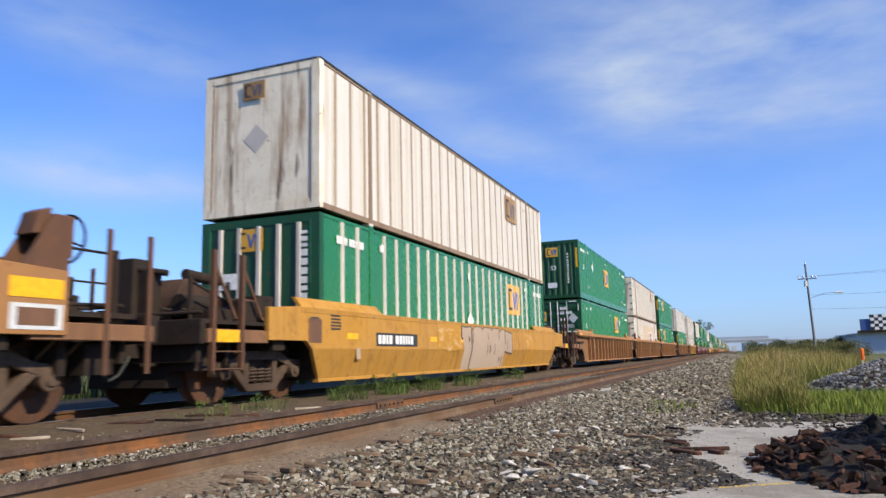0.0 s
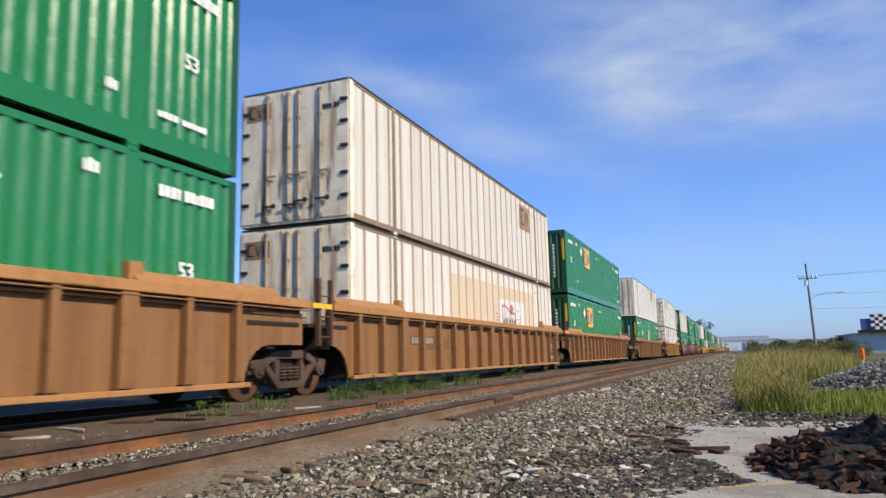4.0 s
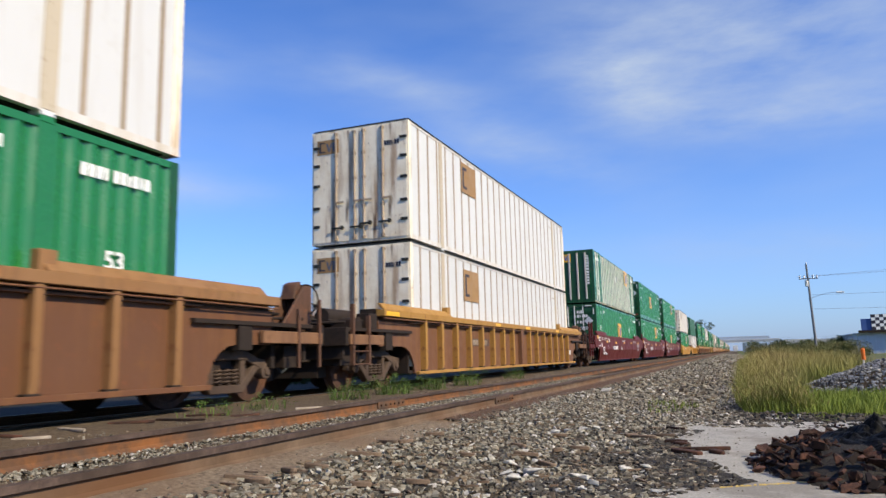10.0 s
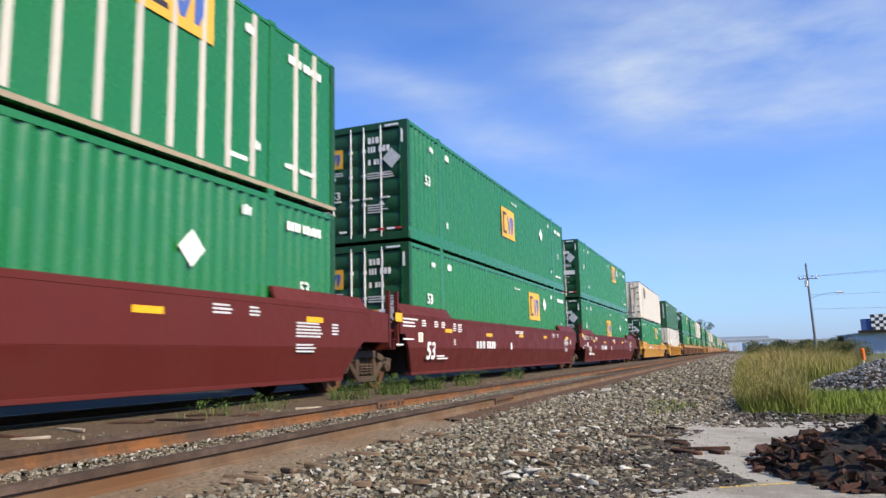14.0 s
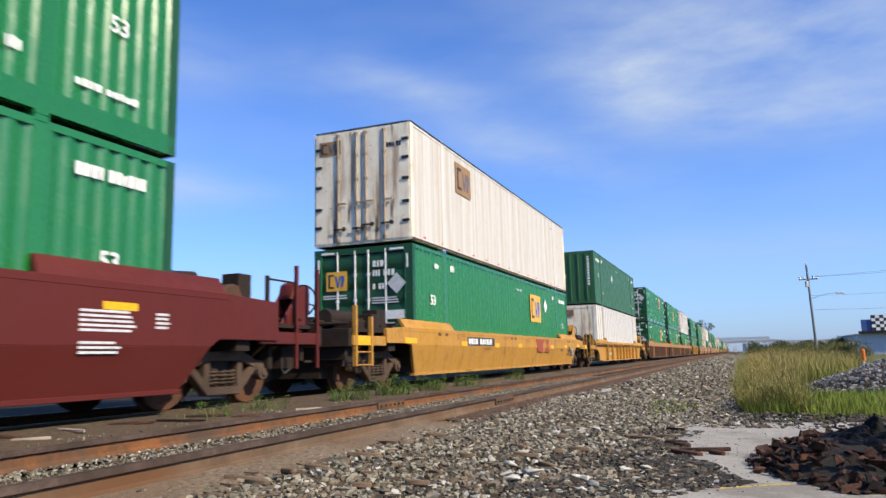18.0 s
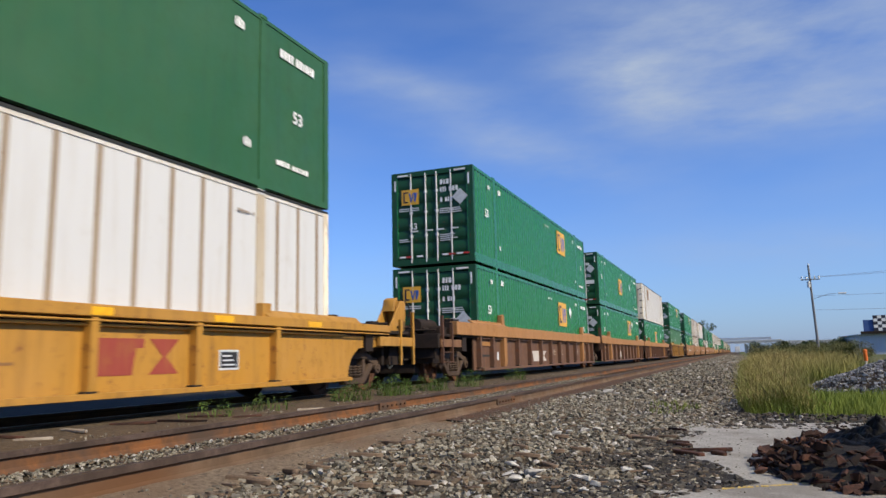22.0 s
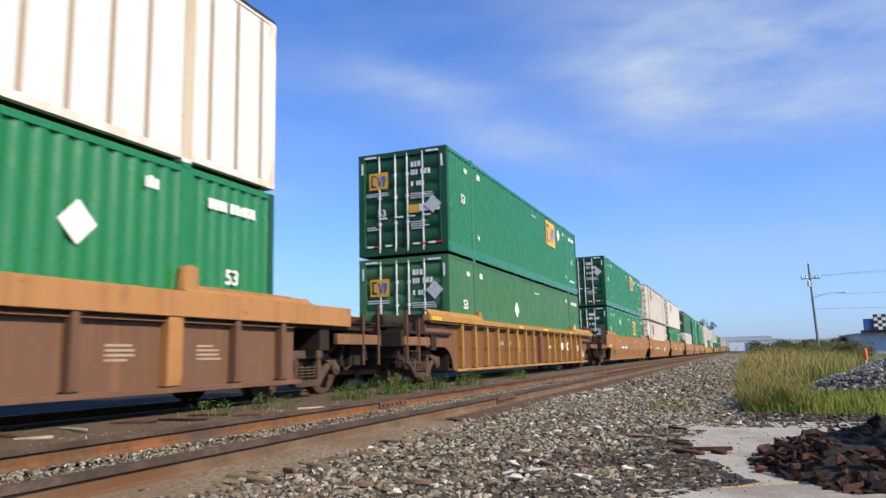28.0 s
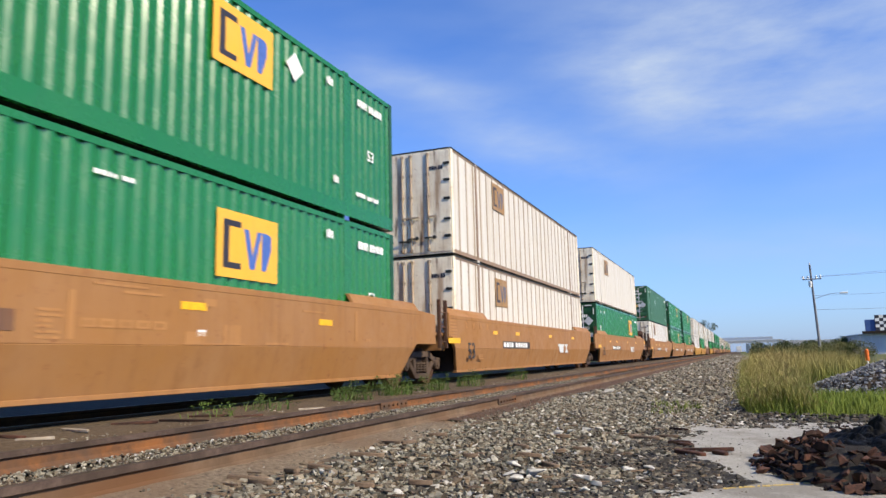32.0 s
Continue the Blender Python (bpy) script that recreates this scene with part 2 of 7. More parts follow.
        if smooth:
            me.shade_smooth()
            me.set_sharp_from_angle(angle=0.25 if name in ("side_wall", "front_wall") else 0.6)
        return me


def part(name, data, material, parent, label="", bevel=0.0, at=None):
    """Links a Geo, bmesh or mesh as one mesh object under a thing or a part."""
    if isinstance(data, Geo):
        data = data.mesh(name, material, bevel)
    elif isinstance(data, bmesh.types.BMesh):
        me = bpy.data.meshes.new(name)
        data.to_mesh(me)
        data.free()
        me.materials.append(material)
        data = me
    ob = new(name, data)
    ob.parent = parent
    if at:
        ob.location = at
    if label:
        ob["label"] = label
    return ob


STORE = {}


def stored(key, make, material, bevel=0.0):
    """One mesh for all alike pieces."""
    if key not in STORE:
        STORE[key] = make().mesh(key if isinstance(key, str) else key[0], material, bevel)
    return STORE[key]


def letters(text, size, material, bold=0.0, slant=0.0):
    """Text as a flat mesh in its own xy plane, lower left at the origin."""
    key = ("numeral", text, size, material.name, slant)
    if key not in STORE:
        c = bpy.data.curves.new("numeral", "FONT")
        c.body, c.size, c.extrude, c.offset, c.shear = text, size, 0.002, bold, slant
        ob = new("numeral", c)
        me = bpy.data.meshes.new_from_object(ob.evaluated_get(bpy.context.evaluated_depsgraph_get()))
        bpy.data.objects.remove(ob)
        bpy.data.curves.remove(c)
        me.materials.clear()
        me.materials.append(material)
        STORE[key] = me
    return STORE[key]


def on_side(text, size, x, y, z, material, parent, bold=0.0, slant=0.0):
    """Numerals on a wall that faces +x, read along +y."""
    ob = new("numeral", letters(text, size, material, bold, slant))
    ob.parent = parent
    ob.matrix_basis = Matrix(((0, 0, 1, x), (1, 0, 0, y), (0, 1, 0, z), (0, 0, 0, 1)))
    return ob


def on_end(text, size, x, y, z, material, parent, bold=0.0):
    """Numerals on a wall that faces -y, read along +x."""
    ob = new("numeral", letters(text, size, material, bold))
    ob.parent = parent
    ob.matrix_basis = Matrix(((1, 0, 0, x), (0, 0, -1, y), (0, 1, 0, z), (0, 0, 0, 1)))
    return ob


# ---------------------------------------------------------------- containers (53 ft high-cubes)
CL, CH, CW = 16.15, 2.896, 1.295        # length, height, half width
POST_A, POST_B = 1.98, 14.17            # the lifting posts


def corrugation(a, b, z0, z1, pitch, depth, out):
    """A pressed wall in the plane of a given outer face; a..b along the wall."""
    n = max(1, round((b - a) / pitch))
    p = (b - a) / n
    line = []
    for i in range(n):
        s = a + i * p
        line += [(s, 0), (s + 0.27 * p, 0), (s + 0.5 * p, depth), (s + 0.77 * p, depth)]
    line += [(b, 0)]
    g = Geo()
    vs = [(out - d, y, z) for z in (z0, z1) for y, d in line]
    m = len(line)
    return g.add(vs, [(i, i + 1, i + 1 + m, i + m) for i in range(m - 1)])


def side_pressed():
    g = Geo()
    for a, b in ((0.14, POST_A - 0.1), (POST_A + 0.1, POST_B - 0.1), (POST_B + 0.1, CL - 0.14)):
        k = corrugation(a, b, 0.3, 2.76, 0.262, 0.036, CW - 0.012)
        g.add(k.v, k.f)
    return g


def side_frame_plate():
    """The same for plate walls, with a slim bottom rail."""
    g = Geo().box(CW - 0.09, CW, 0.0, CL, 0.045, 0.15).box(CW - 0.09, CW - 0.006, 0.0, CL, 2.79, 2.85)
    g.box(CW - 0.2, CW - 0.002, 0.0, 0.1, 0.15, 2.79).box(CW - 0.2, CW - 0.002, CL - 0.1, CL, 0.15, 2.79)
    for p in (POST_A, POST_B):
        g.box(CW - 0.1, CW - 0.003, p - 0.07, p + 0.07, 0.15, 2.79)
    return g


def side_frame_of_box():
    """Rails, corner posts and lifting posts of one side (at +x)."""
    g = Geo()
    g.box(CW - 0.09, CW, 0.0, CL, 0.045, 0.3).box(CW - 0.09, CW - 0.004, 0.0, CL, 2.76, 2.85)
    g.box(CW - 0.2, CW - 0.002, 0.0, 0.14, 0.3, 2.76).box(CW - 0.2, CW - 0.002, CL - 0.14, CL, 0.3, 2.76)
    for p in (POST_A, POST_B):
        g.box(CW - 0.1, CW - 0.003, p - 0.1, p + 0.1, 0.3, 2.76)
    return g


def flat_side():
    return Geo().box(CW - 0.06, CW - 0.02, 0.12, CL - 0.12, 0.15, 2.79)


def end_pressed():
    """The closed front wall, at y = 0, facing -y."""
    k = corrugation(-CW + 0.17, CW - 0.17, 0.22, 2.7, 0.29, 0.045, 0)
    return Geo().add([(y, -x + 0.012, z) for x, y, z in k.v], [f[::-1] for f in k.f])


def end_frame():
    g = Geo()
    g.box(-CW, CW, 0.0, 0.12, 0.045, 0.22).box(-CW, CW, 0.0, 0.12, 2.7, 2.85)
    g.box(-CW, -CW + 0.17, -0.002, 0.14, 0.045, 2.85).box(CW - 0.17, CW - 0.001, -0.002, 0.14, 0.045, 2.85)
    return g


def door_leaf():
    """One door, hinged at its low-x edge: raised pans between horizontal swages, one pressed skin."""
    line = [(0.1, 0.24), (0.05, 0.24)]
    for i in range(6):
        z = 0.3 + i * 0.4
        line += [(0.05, z), (0.02, z + 0.06), (0.02, z + 0.3), (0.05, z + 0.36)]
    return Geo().prism(line + [(0.05, 2.68), (0.1, 2.68)], 0.01, 1.12, "x")


def lock_rod():
    g = Geo().tube((0, 0, 0.12), (0, 0, 2.78), 0.024, 8)
    for z in (0.16, 0.9, 1.6, 2.2, 2.74):
        g.box(-0.05, 0.05, -0.01, 0.05, z - 0.035, z + 0.035)
    return g.box(-0.02, 0.22, -0.035, -0.01, 1.02, 1.06)


def roof_panel():
    k = corrugation(0.1, CL - 0.1, -CW + 0.06, CW - 0.06, 0.4, 0.02, 2.868)
    return Geo().add([(z, y, x) for x, y, z in k.v], [f[::-1] for f in k.f])


def diamond():
    return Geo().prism([(0, -0.26), (0.26, 0), (0, 0.26), (-0.26, 0)], 0, 0.004, "x")


def emblem(box, y, z, w, h, old, facing="side"):
    """A square panel with a dark bracket, a blue zigzag and a blue block. old: faded; torn: all but the bracket gone."""
    x = CW + 0.001
    base = LOGO_OLD if old else LOGO_Y
    if facing == "side":
        put = lambda g: g
    else:
        put = lambda g: turned(g, 0.016 if old else 0.006)
    g = Geo().box(x, x + 0.004, y - w / 2, y + w / 2, z - h / 2, z + h / 2)
    p = part("emblem_panel", put(g), base, box, "faded brown emblem panel" if old else "orange-yellow emblem panel with dark and blue shapes")
    x += 0.0045
    a, t = y - 0.4 * w, 0.085 * w
    g = Geo().box(x, x + 0.003, a, a + t, z - 0.36 * h, z + 0.36 * h).box(x, x + 0.003, a + t, a + 0.27 * w, z + 0.27 * h, z + 0.36 * h).box(x, x + 0.003, a + t, a + 0.27 * w, z - 0.36 * h, z - 0.27 * h)
    part("emblem_dark_shape", put(g), LOGO_K, p)
    if old != "torn":
        blue = LOGO_DULL if old else LOGO_B
        u, v, k = y - 0.08 * w, z - 0.33 * h, 0.075 * w
        g = Geo()
        for q0, q1 in (((0, 0.6), (0.1, 0.0)), ((0.1, 0.0), (0.22, 0.6))):
            g.prism([(u + q0[0] * w, v + q0[1] * h), (u + q0[0] * w + k, v + q0[1] * h), (u + q1[0] * w + k, v + q1[1] * h), (u + q1[0] * w, v + q1[1] * h)], x, x + 0.003, "x")
        part("emblem_blue_shape", put(g), blue, p)
        g = Geo().prism([(u + 0.3 * w, v), (u + 0.37 * w, v), (u + 0.46 * w, v + 0.34 * h), (u + 0.46 * w, v + 0.56 * h), (u + 0.4 * w, v + 0.6 * h), (u + 0.3 * w, v + 0.6 * h)], x, x + 0.003, "x")
        part("emblem_blue_shape", put(g), blue, p)
    return p


def turned(g, proud=0.006):
    """From a wall that faces +x at CW to one that faces -y at 0; y becomes x."""
    h = Geo()
    return h.add([(y, -(x - CW) - proud, z) for x, y, z in g.v], [f for f in g.f])


def bars(n, w, h, gap, seed):
    """Writing too small to read: a row of short upright bars, along +y, flat towards +x."""
    r, g, y = random.Random(seed), Geo(), 0.0
    for i in range(n):
        k = w * r.choice((0.5, 0.8, 0.85))
        g.box(0, 0.003, y, y + k, 0, h * r.choice((1, 1, 0.85)))
        y += k + gap * (2.6 if i == 3 else 0.8)
    return g


def column(n, h, w, gap, seed):
    """A vertical line of small bars on an end wall that faces -y."""
    r, g, z = random.Random(seed), Geo(), 0.0
    for i in range(n):
        k = h * r.choice((0.7, 1, 1.4))
        g.box(0, w, -0.003, 0, z, z + k)
        z += k + gap
    return g


def blocks(groups, w, h, seed=1):
    """Numbers kept as bars: groups of upright bars of one height, along +y, flat towards +x."""
    r, g, y = random.Random(seed), Geo(), 0.0
    for n in groups:
        for i in range(n):
            k = w * r.choice((0.45, 0.7, 0.76, 0.76))
            c = 0.14 * k
            g.prism([(y + c, 0), (y + k - c, 0), (y + k, c), (y + k, h - c), (y + k - c, h), (y + c, h), (y, h - c), (y, c)], 0, 0.003, "x")
            y += k + 0.26 * w
        y += 0.7 * w
    return g


def stencil_rows(n, w, h, seed):
    r, g = random.Random(seed), Geo()
    for i in range(n):
        g.box(0, 0.003, 0, w * r.uniform(0.6, 1.0), -i * h * 1.9, -i * h * 1.9 + h)
    return g


def stuffpart(*a, **k):
    """Rows of lettering too small to pick apart."""
    return tagged(part(*a, **k), kind="stuff")


def container(kind, near, logo, mark, label, old=False, seed=0, plain_box=False):
    """kind GC pressed green, GP green with pale posts, GS smooth green, WP white with posts, WS smooth white. near: D doors or F front wall."""
    box = new("shipping_container")
    green = kind[0] == "G"
    paint = {"GC": GREEN, "GF": GREEN_DULL, "GP": GREEN, "GS": GREEN_OLD, "WP": WHITE if seed in (1, 2, 3, 4, 17, 18) else WHITE_NEW, "WS": WHITE}[kind]
    endpaint = (GREEN_SHADED if paint is GREEN else paint) if green else WHITE_END
    tag = (kind, paint.name)
    side = side_pressed if kind == "GC" else flat_side
    for flip in (0, 1):
        for name, make, mat in (("side_wall", side, paint), ("side_frame", side_frame_of_box if kind == "GC" else side_frame_plate, paint if green else ((EDGE_RUST if paint is WHITE else WHITE) if kind == "WP" else WHITE))):
            o = part(name, stored((name, flip) + tag, lambda: make() if not flip else Geo().add([(-x, y, z) for x, y, z in make().v], make().f), mat), mat, box)
    part("roof", stored(("roof",) + tag, roof_panel, paint), paint, box)
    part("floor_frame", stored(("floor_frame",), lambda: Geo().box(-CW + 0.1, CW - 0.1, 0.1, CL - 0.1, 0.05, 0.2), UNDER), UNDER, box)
    if not plain_box:
        for p in (POST_A, POST_B):
            for s in (1, -1):
                for z0, z1 in ((0.0, 0.06), (2.82, CH)):
                    part("corner_casting", stored(("corner_casting", z0) + tag, lambda: Geo().box(-0.085, 0.085, -0.09, 0.09, z0, z1), paint, 0.006), paint, box, at=(s * (CW - 0.082), p, 0))
    if not green:
        part("roof_edge", stored(("roof_edge",), lambda: Geo().box(CW - 0.05, CW + 0.004, 0.02, CL - 0.02, 2.845, 2.885), SEAL), SEAL, box, "black roof edge")
        part("roof_edge", stored(("roof_edge_end",), lambda: Geo().box(-CW + 0.05, CW - 0.06, -0.004, 0.05, 2.845, 2.885), SEAL), SEAL, box, "black roof edge")
    # posts on the outside of plate walls
    if kind in ("GP", "WP"):
        mat = POST_PALE if kind == "GP" else POST_TAN
        w, d = (0.036, 0.03) if kind == "GP" else (0.04, 0.027)
        post = stored(("side_post", kind), lambda: Geo().prism([(CW - 0.03, -w - 0.03), (CW - 0.02 + d, -w), (CW - 0.02 + d, w), (CW - 0.03, w + 0.03)] if kind == "GP" else [(CW - 0.03, -w), (CW - 0.012, -w), (CW - 0.012, w), (CW - 0.03, w)], 0.15, 2.79, "z"), mat)
        y, spots = 0.83 if kind == "GP" else 0.58, []
        while y < CL - 0.3:
            if min(abs(y - POST_A), abs(y - POST_B)) > 0.2:
                spots.append(y)
                if not plain_box:
                    part("side_post", post, mat, box, at=(0, y, 0))
            y += 0.585
        if kind == "WP" and paint is WHITE_NEW and not plain_box:
            for p in (POST_A, POST_B):
                part("corner_post", stored(("cream_post",), lambda: Geo().box(CW - 0.04, CW + 0.005, -0.1, 0.1, 0.065, 2.815), CREAM, 0.006), CREAM, box, "cream stained corner post", at=(0, p, 0))
        row = Geo()
        for y in spots:
            if plain_box:
                row.box(CW - 0.03, CW + (0.008 if kind == "GP" else -0.012), y - w, y + w, 0.15, 2.79)
            else:
                row.box(-CW - 0.008, -CW + 0.03, y - w, y + w, 0.15, 2.79)
        tagged(part("post_row", row, mat, box), kind="stuff")
    # ends
    def end(at_near, doors):
        made = []
        if doors:
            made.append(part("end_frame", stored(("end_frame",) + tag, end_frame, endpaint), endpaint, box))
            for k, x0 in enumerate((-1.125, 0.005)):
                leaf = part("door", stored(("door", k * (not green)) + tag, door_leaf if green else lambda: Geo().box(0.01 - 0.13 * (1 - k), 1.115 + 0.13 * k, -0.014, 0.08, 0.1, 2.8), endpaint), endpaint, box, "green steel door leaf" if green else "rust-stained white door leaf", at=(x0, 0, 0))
                made.append(leaf)
                for xr in ((0.46, 0.93) if k == 0 else (0.15, 0.6)) if green else ((0.5, 1.0) if k == 0 else (0.12, 0.62)):
                    mat = ROD if green else POST_TAN
                    part("lock_rod", stored(("lock_rod", green), lock_rod, mat), mat, leaf, at=(xr, 0.012 if green else -0.03, 0))
                    if not green:
                        part("handle", stored(("door_handle",), lambda: Geo().box(-0.04, 0.3, -0.02, 0.0, -0.025, 0.02).box(0.2, 0.27, -0.03, 0.01, -0.05, 0.05), SEAL, 0.006), SEAL, leaf, "dark door handle", at=(xr - 0.06, -0.05, 0.42 + 0.06 * k))
                if not green:
                    for z in (0.5, 0.95, 1.5, 2.0, 2.45):
                        part("hinge", stored(("hinge",), lambda: Geo().box(-0.09, 0.09, 0.0, 0.03, -0.035, 0.035), SEAL, 0.008), SEAL, leaf, at=(-0.04 if k == 0 else 1.16, -0.038, z))
        else:
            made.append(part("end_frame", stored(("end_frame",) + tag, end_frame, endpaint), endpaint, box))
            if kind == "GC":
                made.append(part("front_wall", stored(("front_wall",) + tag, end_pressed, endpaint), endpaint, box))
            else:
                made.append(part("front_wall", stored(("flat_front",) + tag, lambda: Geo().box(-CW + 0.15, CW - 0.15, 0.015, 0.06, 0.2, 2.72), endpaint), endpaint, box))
                if kind in ("GP", "GS") or (kind == "WP" and seed == 6):
                    mat = POST_PALE if kind == "GP" else (GREEN_OLD if kind == "GS" else POST_TAN)
                    for x in (-0.86, -0.43, 0.0, 0.43, 0.86):
                        made.append(part("end_post", stored(("end_post", kind), lambda: Geo().prism([(-0.05, 0.016), (-0.035, -0.025), (0.035, -0.025), (0.05, 0.016)] if kind != "WP" else [(-0.05, 0.016), (-0.045, 0.003), (0.045, 0.003), (0.05, 0.016)], 0.22, 2.7, "z"), mat), mat, box, at=(x, 0, 0)))
        if not at_near:
            for o in made:
                o.matrix_basis = pose(0, CL, 0, 0, 0, 180) @ Matrix.Translation(o.location)
    end(True, near == "D")
    end(False, near != "D")
    if plain_box:
        return tagged(box, label, "container", "containers on the train")
    # lettering and placards
    x = CW + 0.002
    if logo:
        big = (1.45, 0.98) if green else (1.2, 0.85)
        emblem(box, logo[0], logo[1], *big, "torn" if old and seed in (5, 6, 7) else old)
    if mark:
        part("placard", stored(("placard",), diamond, MARK), MARK, box, "white diamond placard", at=(x, *mark))
    if green:
        first = near == "F"
        for y, z, n, w, h in (((0.6, 2.36, 10, 0.105, 0.15) if first else (1.3, 2.4, 3, 0.09, 0.13)), (2.35, 2.42, 3, 0.1, 0.17), (2.35, 0.62, 2, 0.1, 0.16),
                              ((7.7, 2.3, 1, 0.32, 0.26) if kind == 'GP' else (7.6 if first else 8.4, 2.42, 6, 0.1, 0.06)), (13.45, 2.42, 3, 0.08, 0.16), (14.62, 2.36, 10, 0.105, 0.15), (13.7, 0.6, 3, 0.06, 0.14), (14.55, 0.5, 9, 0.1, 0.09)):
            stuffpart("stencil", stored(("stencil", n, w, h), lambda: bars(n, w, h, 0.03, n), MARK), MARK, box, at=(x, y, z))
        on_side("53", 0.34, x, 1.0, 1.5 if kind != "GP" else 0.5, MARK, box, 0.008)
        if kind != "GP":
            on_side("53", 0.3, x, 15.0, 1.33, MARK, box, 0.006)
        else:
            part("sticker", stored(("side_sticker",), lambda: Geo().box(0, 0.004, 0, 0.42, 0, 0.07), MARK), MARK, box, at=(x - 0.02, 13.15, 0.36))
            part("rail_strip", stored(("rail_strip",), lambda: Geo().box(CW, CW + 0.003, 0, CL, 0.05, 0.12), POST_TAN), POST_TAN, box, "stained tan bottom strip")
    else:
        stuffpart("stencil", stored(("stencil", 5, 0.06, 0.05), lambda: bars(5, 0.06, 0.05, 0.03, 5), POST_TAN), POST_TAN, box, at=(x, 13.6, 2.45))
        if kind == "WS":
            part("rail_strip", stored(("rail_strip_dark",), lambda: Geo().box(CW, CW + 0.003, 0, CL, 0.05, 0.11), TRUCK), TRUCK, box, "dark dirty bottom strip")
            for k in range(14):
                part("reflector", stored(("red_reflector",), lambda: Geo().box(0, 0.004, 0, 0.14, -0.022, 0.022), RED), RED, box, at=(CW - 0.019, 0.7 + k * 1.16, 0.185))
            for k in range(24):
                part("seam", stored(("seam",), lambda: Geo().box(CW - 0.021, CW - 0.0175, -0.025, 0.025, 0.155, 2.785), POST_PALE), POST_PALE, box, at=(0, 0.75 + k * 0.64, 0))
    if near == "D":
        if green:
            emblem(box, -0.68, 2.08, 0.56, 0.46, False, "end")
            on_end("53", 0.26, -0.72, -0.012, 1.1, MARK, box, 0.004)
            flatten = lambda g: turned(Geo().add([(a + CW, b, c) for a, b, c in g.v], g.f))
            for key, groups, w, h, z in ((1, (4,), 0.115, 0.15, 2.36), (2, (3, 3), 0.1, 0.15, 2.14), (4, (1, 3), 0.09, 0.13, 1.84)):
                stuffpart("stencil", stored(("end_stencil", key), lambda: flatten(blocks(groups, w, h, key)), MARK), MARK, box, at=(0.28, 0, z))
            for key, n, w, x0, z in ((5, 3, 0.75, 0.25, 1.62), (6, 2, 0.7, -1.05, 1.72), (7, 4, 0.62, 0.25, 0.86), (8, 2, 0.4, -1.05, 0.8)):
                stuffpart("stencil", stored(("end_rows", key), lambda: flatten(stencil_rows(n, w, 0.03, key)), MARK_GREY), MARK_GREY, box, at=(x0, 0.004, z))
            o = part("placard", stored(("end_placard",), lambda: Geo().prism([(0, -0.24), (0.24, 0), (0, 0.24), (-0.24, 0)], -0.03, -0.026, "y"), MARK_GREY), MARK_GREY, box, "grey-white diamond placard", at=(0.9, 0, 1.95 if seed % 4 else 1.3))
            for x0 in (-1.2, 1.14):
                part("reflector", stored(("reflector_upright",), lambda: Geo().box(0, 0.05, -0.012, -0.006, 0, 0.32), MARK), MARK, box, at=(x0, 0, 2.3))
            for x0 in (-0.85, 0.5, 0.95):
                part("reflector", stored(("reflector_red",), lambda: Geo().box(0, 0.18, -0.012, -0.006, 0, 0.05), RED), RED, box, at=(x0, 0, 0.27))
            if seed % 2 == 0:
                part("sticker", Geo().box(0.2, 0.5, -0.012, -0.008, 1.12, 1.34), LOGO_Y, box, "yellow and white door sticker")
                part("sticker", Geo().box(0.51, 1.08, -0.012, -0.008, 1.14, 1.34), MARK, box)
            for x0 in (-1.05, -0.5, 0.3, 0.75):
                part("reflector", stored(("reflector",), lambda: Geo().box(0, 0.2, -0.012, -0.006, 0, 0.05), MARK), MARK, box, at=(x0, 0, 0.27))
            for x0 in (-1.1, 0.72):
                part("reflector", stored(("reflector_long",), lambda: Geo().box(0, 0.36, -0.012, -0.006, 0, 0.05), MARK), MARK, box, at=(x0, 0, 2.73))
        else:
            emblem(box, -0.85, 2.45, 0.6, 0.36, True, "end")
            stuffpart("stencil", stored(("end_stencil", 3), lambda: turned(Geo().add([(a + CW, b, c) for a, b, c in bars(6, 0.06, 0.11, 0.02, 6).v], bars(6, 0.06, 0.11, 0.02, 6).f)), LOGO_K), LOGO_K, box, at=(0.68, -0.012, 2.3))
    else:
        if kind == "GC":
            emblem(box, 0.0, 2.3, 0.6, 0.46, False, "end")
            on_end("53", 0.3, -0.1, 0.004, 1.42, MARK, box, 0.006)
            part("placard", stored(("end_placard",), lambda: Geo().prism([(0, -0.26), (0.26, 0), (0, 0.26), (-0.26, 0)], -0.02, -0.015, "y"), MARK_GREY), MARK_GREY, box, "grey-white diamond placard", at=(-0.75, 0, 1.75))
            part("sticker", stored(("end_sticker",), lambda: Geo().box(-0.25, 0.2, -0.01, -0.006, 0.55, 0.8), MARK), MARK, box, "white data sticker")
            stuffpart("stencil", stored(("end_column",), lambda: column(11, 0.085, 0.09, 0.05, 9), MARK), MARK, box, at=(0.72, 0.0, 0.75))
            for sx in (-1.26, 1.15):
                part("reflector", stored(("corner_reflector",), lambda: Geo().box(0, 0.1, -0.008, -0.004, 1.5, 2.45), REFLECT), REFLECT, box, at=(sx, 0, 0))
        elif kind in ("GP", "GS"):
            if kind == "GP":
                emblem(box, -0.2, 2.45, 0.6, 0.42, False, "end")
            else:
                on_end("53", 0.24, -0.45, 0.0, 1.45, MARK, box, 0.006)
            part("sticker", stored(("gp_sticker",), lambda: Geo().box(-0.85, -0.45, -0.03, -0.026, 1.55, 1.85), MARK), MARK, box)
